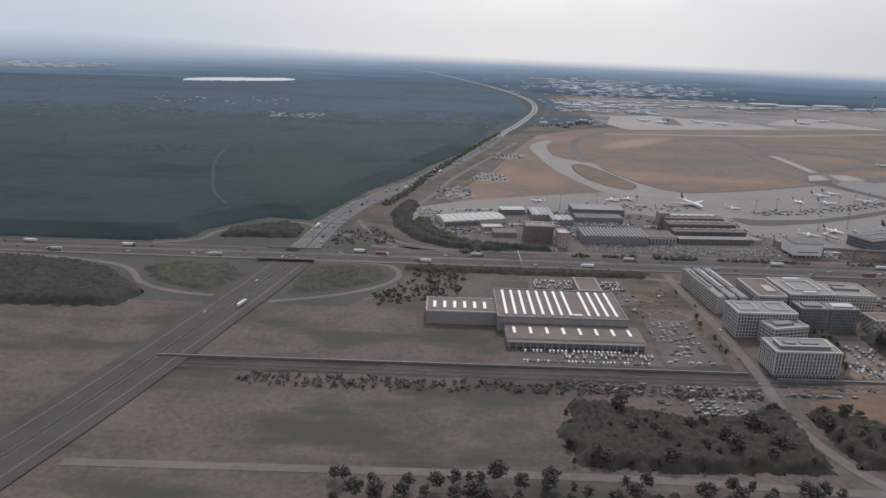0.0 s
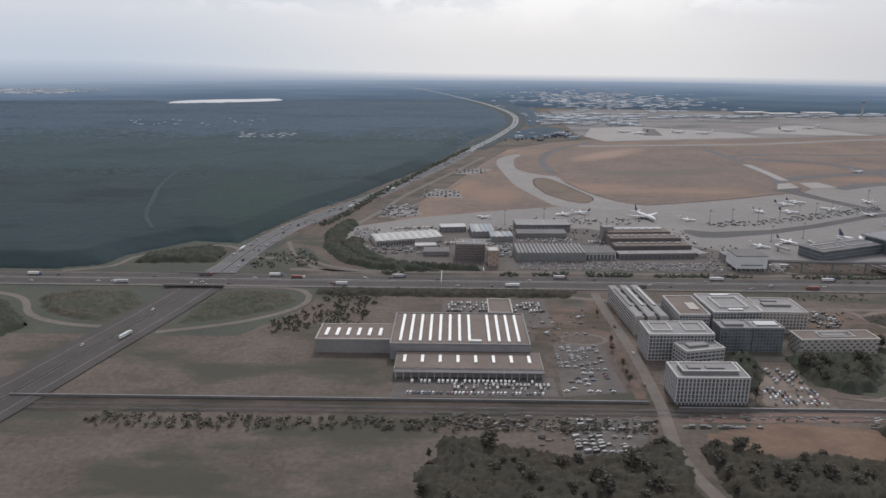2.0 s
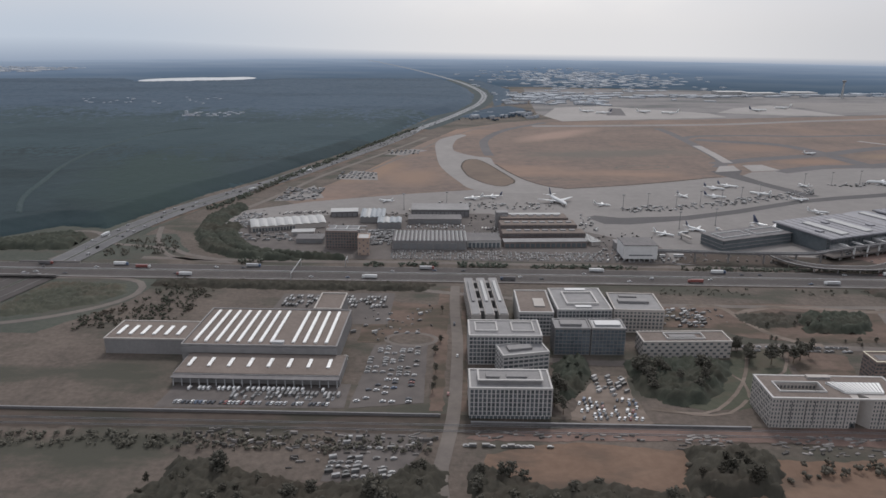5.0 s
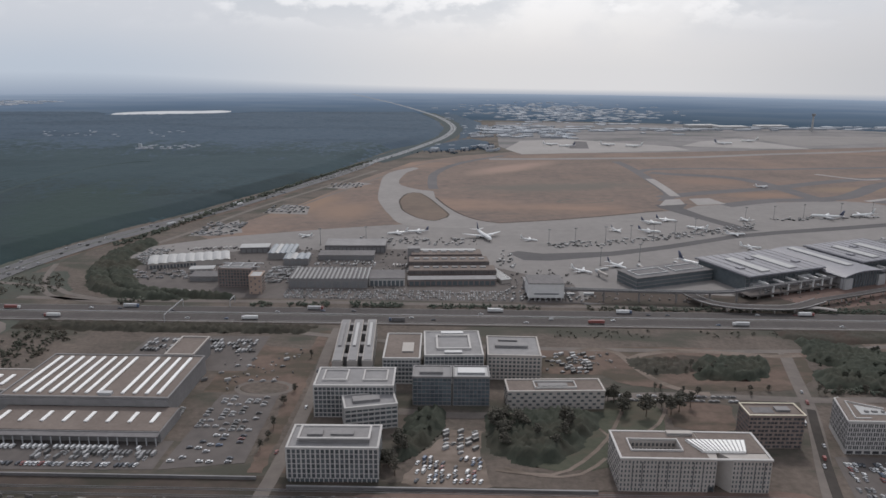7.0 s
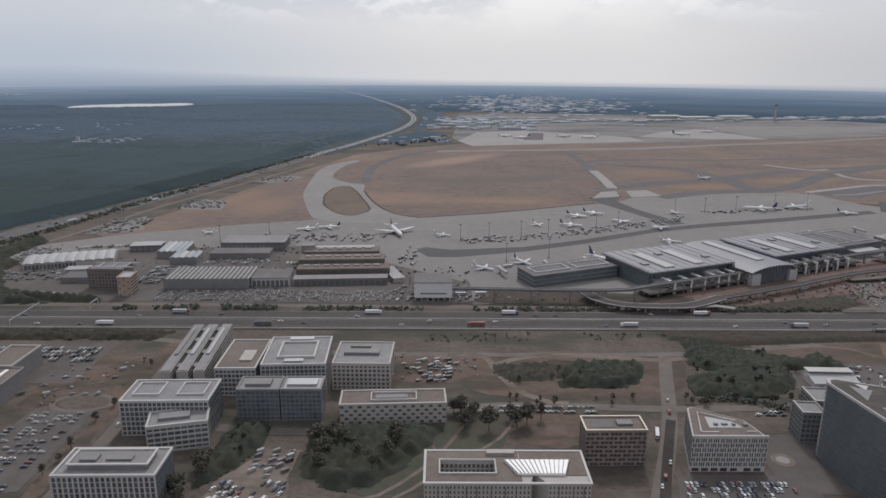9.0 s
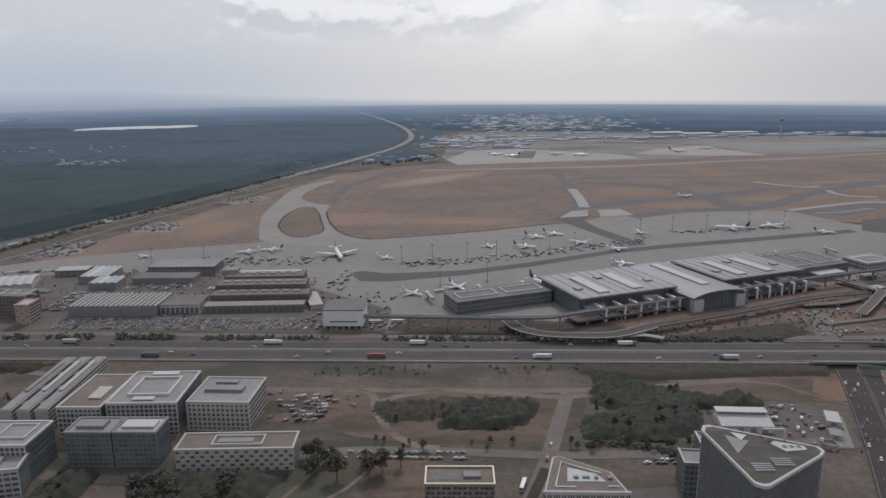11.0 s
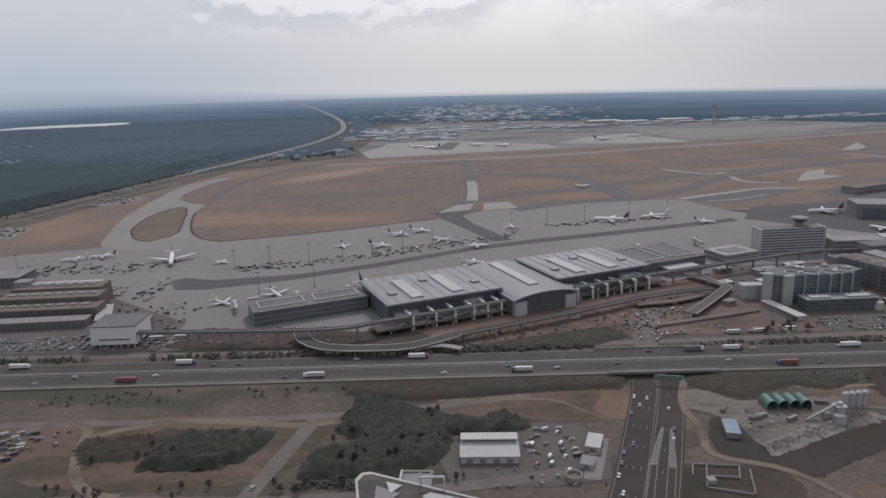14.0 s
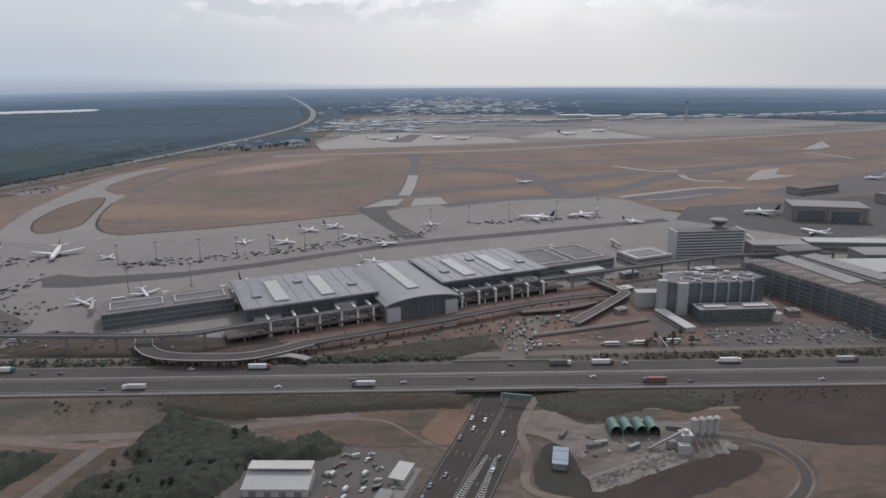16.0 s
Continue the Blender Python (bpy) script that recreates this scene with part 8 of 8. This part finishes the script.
def car_cabin(van):
    bm = bmesh.new()
    if van:
        x0, x1, y, z = -1.42, 0.75, 0.56, 1.35
        low = (-1.44, 1.15)
    else:
        x0, x1, y, z = -0.85, 0.35, 0.46, 0.95
        low = (-1.15, 0.72)
    zb = 0.6 if not van else 0.73
    vs = [bm.verts.new(p) for p in ((low[0], -0.54, zb), (low[1], -0.54, zb), (low[1], 0.54, zb), (low[0], 0.54, zb), (x0, -y, z), (x1, -y, z), (x1, y, z), (x0, y, z))]
    for f in ((4, 5, 6, 7), (0, 1, 5, 4), (1, 2, 6, 5), (2, 3, 7, 6), (3, 0, 4, 7)):
        bm.faces.new([vs[i] for i in f])
    return bm


def wheel_mesh():
    bm = bmesh.new()
    n = 8
    a = [bm.verts.new((0.24 * math.cos(6.283 * i / n), -0.09, 0.24 + 0.24 * math.sin(6.283 * i / n))) for i in range(n)]
    c = [bm.verts.new((0.24 * math.cos(6.283 * i / n), 0.09, 0.24 + 0.24 * math.sin(6.283 * i / n))) for i in range(n)]
    bm.faces.new(a)
    bm.faces.new(c[::-1])
    for i in range(n):
        bm.faces.new((a[(i + 1) % n], a[i], c[i], c[(i + 1) % n]))
    return mesh_of("wheel", bm, M_tyre)


WHEEL = wheel_mesh()
CARS = {}
for p in set(PAINTS):
    for van in (False, True):
        roof_top = mesh_of("roof", box(-1.4 if van else -0.83, -0.5 if van else -0.43, 1.35 if van else 0.95, 0.72 if van else 0.33, 0.5 if van else 0.43, 1.42 if van else 1.0), p)
        CARS[p, van] = (mesh_of("body", car_body(van), p), mesh_of("cabin", car_cabin(van), p if van else M_glass), roof_top)
rc = random.Random(77)
LOOSE = []


def car(x, y, heading, where, group, van=False, paint=None, z=0.0):
    p = paint or rc.choice(PAINTS)
    body, cab, top = CARS[p, van]
    c = thing("van" if van else "car", pose(x, y, z, 0, 0, heading), WORDS[p] + (" delivery van " if van else " car ") + where, "van" if van else "car", group)
    piece("body", body, c, Matrix())
    piece("cabin", cab, c, Matrix())
    piece("roof", top, c, Matrix())
    for wx in (-0.9, 0.9):
        for wy in (-0.5, 0.5):
            piece("wheel", WHEEL, c, pose(wx, wy, 0))
    return c


def rows(x0, x1, y0, y1, dx, dy, heading, fill, z=0.12, jitter=0.2, loose=True, van=0.0, where="", group="", paint=None):
    y = y0
    while y <= y1:
        x = x0
        while x <= x1:
            if rc.random() < fill:
                px, py = x + rc.uniform(-jitter, jitter), y + rc.uniform(-jitter, jitter)
                h = heading + rc.uniform(-3, 3)
                v = rc.random() < van
                if loose:
                    LOOSE.append((px, py, z, h, v))
                else:
                    car(px, py, h, where, group, v, paint, z)
            x += dx
        y += dy


# cargo containers and trailers among the sheds
CRATES = []
for words, mat in (("white", M_white), ("grey", M_roof_grey), ("pale", M_cream), ("dark grey", M_roof_dark)):
    CRATES.append((words, mesh_of("shell", box(-2.6, -0.65, 0.0, 2.6, 0.65, 1.4, bevel=0.04), mat), mesh_of("door", box(2.6, -0.58, 0.25, 2.66, 0.58, 1.42), M_steel)))
spots = [(126 + 7.5 * k, 708 + 0.7 * k, 84) for k in range(9)] + [(14 + 4.2 * k, 690 + 0.8 * k, 70) for k in range(9)] + [(206 + 5.6 * (k % 7), 628 + 6.5 * (k // 7), 4) for k in range(14)]
spots += [(192 + 2.6 * k, 646, 88) for k in range(10)] + [(62 + 2.4 * k, 638, 80) for k in range(7)] + [(252 + 3.0 * (k % 6), 618 + 8 * (k // 6), 75) for k in range(12)] + [(18 + 5.6 * k, 578 - 1.0 * k, 172) for k in range(9)]
for x, y, turn in spots:
    if rc.random() < 0.82:
        words, shell, door = rc.choice(CRATES)
        b = thing("cargo_container", pose(x + rc.uniform(-0.4, 0.4), y + rc.uniform(-0.4, 0.4), 0.12, 0, 0, turn + rc.uniform(-4, 4)), words + " cargo container standing in the cargo yard", "container", "containers in the cargo yard")
        piece("shell", shell, b, Matrix())
        piece("door", door, b, Matrix())


# nearest ones as things
rows(127, 154, 352, 374, 3.9, 2.6, 12, 0.42, loose=False, where="parked in the asphalt car park", group="cars in the car park")
rows(46, 116, 348.5, 348.5, 1.9, 2, 78, 0.85, loose=False, where="parked in a row by the railway", group="cars in the van yard")
rows(48, 112, 361, 361, 2.3, 2, 84, 0.8, loose=False, van=1.0, where="parked before the warehouse", group="vans in the van yard", paint=M_car_white)
rows(227, 253, 341, 358, 2.5, 3.2, 70, 0.62, loose=False, van=0.3, where="parked beside the park", group="cars by the park")
rows(238, 251, 362, 379, 3.2, 3.4, 40, 0.4, van=0.5)
rows(399, 440, 347, 357.5, 1.65, 3.5, 88, 0.5, loose=False, where="parked in the office car park", group="cars in the office car park")
rows(450, 462, 410.6, 413, 2.2, 2.4, 10, 0.6, 0.0, loose=False, where="parked beside the street trees", group="cars by the street")
rows(516, 530, 430, 462, 5.5, 4.6, 60, 0.5, loose=False, van=0.35, where="parked on the gravel yard", group="cars on the gravel yard")
# the rest joined
rows(124, 148, 296, 310, 3.4, 3.0, 20, 0.6, van=0.4)
rows(128, 158, 315, 325, 4.5, 3.4, 5, 0.4, van=0.5)
rows(176, 212, 318, 318, 2.6, 3, 4, 0.6, van=0.2)
rows(298, 314, 444, 470, 3.2, 4.0, 30, 0.5, van=0.4, jitter=0.6)
rows(320, 378, 412.5, 417, 2.4, 4.4, 3, 0.6)
rows(396, 440, 331, 340, 1.7, 4.4, 88, 0.7)
rows(514, 534, 440, 464, 4.6, 4.0, 20, 0.3, van=0.4, jitter=1.2)
rows(588, 606, 556, 578, 3.2, 4.0, 70, 0.26, van=0.2, z=0.2, jitter=0.5)
rows(604, 628, 596, 626, 4.2, 4.8, 40, 0.4, van=0.3, jitter=0.8)
rows(128, 154, 378, 410, 3.9, 2.6, 12, 0.42)
rows(66, 128, 466, 484, 2.1, 4.6, 80, 0.6, van=1.0)
rows(70, 118, 353.5, 357, 2.0, 3.4, 82, 0.6, van=0.6)
rows(112, 116.5, 368, 398, 3, 1.7, 0, 0.6)
rows(114, 160, 428, 470, 6, 9, 30, 0.2, van=0.4)
rows(268, 320, 448, 472, 4.5, 5, 20, 0.25, van=0.5)
rows(122, 276, 562, 580, 1.9, 4.2, 88, 0.62)
rows(276, 330, 562, 590, 2.4, 4.6, 60, 0.4, van=0.3)
rows(98, 118, 596, 640, 3.2, 2.2, 25, 0.6, van=0.5)
rows(120, 176, 618, 640, 2.6, 4.6, 86, 0.5, van=0.3)
rows(128, 178, 646, 658, 2.4, 4.6, 86, 0.55, van=0.4)
rows(-10, 40, 604, 622, 3.0, 4.2, 30, 0.4, van=0.4)
rows(-24, -6, 640, 690, 3.2, 2.3, 10, 0.5)
rows(210, 266, 654, 676, 2.2, 4.4, 80, 0.5, van=0.4)
rows(692, 786, 560, 578, 1.9, 4.3, 85, 0.42, jitter=0.7)
rows(742, 785, 578, 586, 1.9, 4.0, 85, 0.3, jitter=0.7)
rows(-8, 30, 745, 800, 3.6, 4.4, 20, 0.5, van=0.9)
rows(34, 74, 852, 892, 5, 5.5, 15, 0.55, van=0.9)
rows(72, 118, 1026, 1058, 6, 6, 15, 0.5, van=0.9)
rows(586, 600, 552, 600, 2.6, 3.4, 75, 0.3, van=0.15, z=0.2)
rows(600, 690, 561, 569, 4.5, 4, 0, 0.3, van=0.2)
LOOSE = [c for c in LOOSE if not (205 < c[0] < 275 and 605 < c[1] < 653)]
# clutter along the line of masts
for k in range(190):
    t = rc.random()
    LOOSE.append((318 + 235 * t + rc.uniform(-9, 9), 717 + 100 * t * (0.45 + 0.55 * t) + rc.uniform(-10, 10), 0.1, rc.uniform(0, 360), rc.random() < 0.5))
for k in range(60):
    t = rc.random()
    LOOSE.append((580 + 130 * t, 842 + 30 * t + rc.uniform(-9, 9), 0.1, rc.uniform(0, 360), rc.random() < 0.5))
for k in range(70):
    t, s = rc.random(), rc.uniform(-13, -4)
    q = T @ Vector((-8 + 190 * t, s, 3.2))
    LOOSE.append((q.x, q.y, 3.2, 22.8 + rc.uniform(-8, 8), rc.random() < 0.2))
for k in range(60):
    LOOSE.append((rc.uniform(150, 260), rc.uniform(716, 740), 0.1, rc.uniform(0, 360), rc.random() < 0.6))
for k in range(26):
    LOOSE.append((rc.uniform(276, 290), rc.uniform(640, 700), 0.1, rc.uniform(40, 80), rc.random() < 0.5))
far_line = smooth_line(A5, 14.0)
for k in range(150):
    i = 34 + int(115 * rc.random() ** 1.3)
    side_off = rc.choice((3.0, 5.8, 8.6, -3.0, -5.8, -8.6))
    p, nx = far_line[i], far_line[i + 1]
    d = (nx - p).normalized()
    LOOSE.append((p.x - d.y * side_off, p.y + d.x * side_off, 0.5, math.degrees(math.atan2(d.y, d.x)), rc.random() < 0.45))
cv, cf = [], []
for x, y, z, h, v in LOOSE:
    c, s = math.cos(radians(h)), math.sin(radians(h))
    L, W, H = (1.55, 0.62, 1.35) if v else (1.45, 0.58, 0.62)
    shapes = [(-L, L, W, 0.12, H)] + ([] if v else [(-0.95, 0.5, 0.48, 0.62, 0.98)])
    for xa, xb, w, z0, z1 in shapes:
        k0 = len(cv)
        for zz, kx in ((z0, 1.0), (z1, 0.9 if not v else 0.97)):
            for px, py in ((xa * kx, -w * kx), (xb * kx, -w * kx), (xb * kx, w * kx), (xa * kx, w * kx)):
                cv.append((x + px * c - py * s, y + px * s + py * c, z + zz))
        for f in ((4, 5, 6, 7), (0, 1, 5, 4), (1, 2, 6, 5), (2, 3, 7, 6), (3, 0, 4, 7)):
            cf.append([k0 + i for i in f])
soup("parked_vehicles", cv, cf, M_car_mix, "crowded parked cars, vans and airport vehicles", "parked vehicles")

# moving traffic as it stands
lorry_box = {m: mesh_of("trailer", box(-5.2, -0.8, 0.7, 3.2, 0.8, 2.5, bevel=0.06), m) for m in (M_car_white, M_car_silver, M_car_red, M_roof_dark)}
lorry_cab = {m: mesh_of("cab", box(3.4, -0.78, 0.4, 5.0, 0.78, 2.2, bevel=0.18), m) for m in (M_car_white, M_car_red, M_car_blue)}
lorry_bed = mesh_of("chassis", box(-5.2, -0.7, 0.4, 4.6, 0.7, 0.7), M_steel)


def lorry(x, y, heading, z, box_mat, cab_mat):
    word = {M_car_white: "white", M_car_silver: "grey", M_car_red: "red", M_roof_dark: "dark"}[box_mat]
    o = thing("lorry", pose(x, y, z, 0, 0, heading), "articulated lorry with a " + word + " box trailer on the motorway", "lorry", "lorries on the motorway")
    piece("trailer", lorry_box[box_mat], o, Matrix())
    piece("cab", lorry_cab[cab_mat], o, Matrix())
    piece("chassis", lorry_bed, o, Matrix())
    for wx in (-4.2, -3.4, -2.6, 2.4, 4.2):
        for wy in (-0.72, 0.72):
            piece("wheel", WHEEL, o, pose(wx, wy, 0) @ Matrix.Scale(1.25, 4))


lanes = ((516.6, 180, 0.55), (519.4, 180, 0.55), (522.2, 180, 0.55), (530.8, 0, 0.55), (533.6, 0, 0.55), (536.4, 0, 0.55))
for k, (x, lane) in enumerate(((-330, 5), (-300, 0), (-250, 4), (-176, 0), (-120, 5), (-66, 5), (-48, 3), (-14, 0), (28, 5), (112, 0), (150, 5), (205, 0), (268, 5), (330, 0), (352, 5), (420, 0), (470, 5), (520, 0), (610, 5), (630, 5), (648, 0), (690, 5), (745, 5))):
    y, h, z = lanes[lane]
    lorry(x, y, h, z, (M_car_white, M_car_silver, M_car_white, M_car_silver, M_roof_dark, M_car_white, M_car_red)[k % 7], (M_car_white, M_car_red, M_car_blue)[k % 3])
for k in range(46):
    y, h, z = rc.choice(lanes)
    car(-380 + 25.5 * k + rc.uniform(-8, 8), y + rc.uniform(-0.3, 0.3), h, "driving on the motorway", "cars on the motorway", rc.random() < 0.12, None, z)
road_line = smooth_line(A5, 14.0)
for k in range(30):
    i = 26 + int(rc.random() * 74)
    side = rc.choice((4.2, 7.6, -4.2, -7.6))
    p, nx = road_line[i], road_line[i + 1]
    d = (nx - p).normalized()
    h = math.degrees(math.atan2(d.y, d.x)) + (180 if side > 0 else 0)
    x, y = p.x - d.y * side, p.y + d.x * side
    if 505 < y < 545:
        continue
    if k % 4 == 0 and y < 1000:
        lorry(x, y, h, 0.5, (M_car_white, M_car_silver)[k % 2], M_car_white)
    else:
        car(x, y, h, "driving on the bending motorway", "cars on the bending motorway", False, None, 0.5)
for k in range(14):
    i = 3 + k % 12
    p, nx = base[i], base[i + 1]
    d = (nx - p).normalized()
    side = rc.choice((-9.8, -7.0, -4.4, 4.8, 7.6))
    car(p.x - d.y * side, p.y + d.x * side, math.degrees(math.atan2(d.y, d.x)) + (0 if side < 0 else 180), "driving on the underpass road", "cars on the underpass road", False, None, 0.14)
for x, y, h in ((411, 412, -100), (399, 372, -105), (394, 362, 75), (391, 356, -105), (414, 424, 75), (168, 360, 90), (172, 400, 90), (170, 440, 270)):
    car(x, y, h, "driving on the street", "cars on the streets", rc.random() < 0.3, None, 0.15)
bus_body = mesh_of("body", box(-3.7, -0.78, 0.3, 3.7, 0.78, 1.95, bevel=0.12), M_car_white)
bus_glass = mesh_of("window_band", box(-3.5, -0.8, 1.0, 3.72, 0.8, 1.6), M_glass)
for x, y, h in ((640, 560, 4), (655, 561, 4), (672, 563, 4), (400, 393, -105), (360, 640, 20), (560, 590, 23), (336, 575, 2), (322, 574, 2)):
    o = thing("bus", pose(x, y, 0.15, 0, 0, h), "white bus with a dark window band", "bus", "buses round the terminal")
    piece("body", bus_body, o, Matrix())
    piece("window_band", bus_glass, o, Matrix())
    for wx in (-2.4, 2.6):
        for wy in (-0.7, 0.7):
            piece("wheel", WHEEL, o, pose(wx, wy, 0))

# heaps of stored material by the railway and small site clutter
qs = random.Random(9)


def clutter(name, spots, label, long=1.0):
    verts, faces = [], []
    for x0, x1, y0, y1, n, hmax in spots:
        for k in range(n):
            x, y, a = qs.uniform(x0, x1), qs.uniform(y0, y1), qs.uniform(0, 3.14) if long == 1.0 else qs.gauss(0.05, 0.25)
            w, d, h = qs.uniform(0.3, 1.3) * long, qs.uniform(0.2, 0.7) / long ** 0.5, qs.uniform(0.2, hmax)
            c, s, k0 = math.cos(a), math.sin(a), len(verts)
            for z, f in ((0.1, 1.0), (0.1 + h, 0.85)):
                for px, py in ((-w, -d), (w, -d), (w, d), (-w, d)):
                    verts.append((x + f * (px * c - py * s), y + f * (px * s + py * c), z))
            faces += [[k0 + i for i in f] for f in ((4, 5, 6, 7), (0, 1, 5, 4), (1, 2, 6, 5), (2, 3, 7, 6), (3, 0, 4, 7))]
    return soup(name, verts, faces, M_clutter, label, "clutter")


clutter("railway_clutter", [(60, 166, 314, 327, 110, 1.4), (180, 260, 324, 330, 50, 0.8), (262, 284, 318, 329, 36, 0.6), (300, 346, 316, 331, 70, 0.6), (104, 160, 300, 316, 30, 1.2)], "stacked sleepers, pallets and scrap along the railway", 1.35)
clutter("site_clutter", [(118, 160, 418, 470, 36, 1.0), (268, 330, 446, 476, 40, 1.2), (602, 640, 456, 482, 34, 0.9), (500, 540, 420, 460, 26, 1.2), (330, 420, 560, 590, 60, 1.2), (664, 760, 600, 690, 110, 1.2), (470, 640, 560, 600, 60, 0.8)], "scattered site materials and small machines on bare ground")
clutter("apron_equipment", [(150, 262, 720, 745, 40, 1.4), (-20, 60, 640, 700, 60, 1.4), (180, 206, 600, 690, 70, 1.6), (104, 128, 655, 700, 40, 1.4), (0, 118, 600, 660, 130, 1.5), (180, 206, 560, 590, 30, 1.2), (272, 330, 590, 640, 70, 1.5)], "loading equipment and pallets beside the hangars")
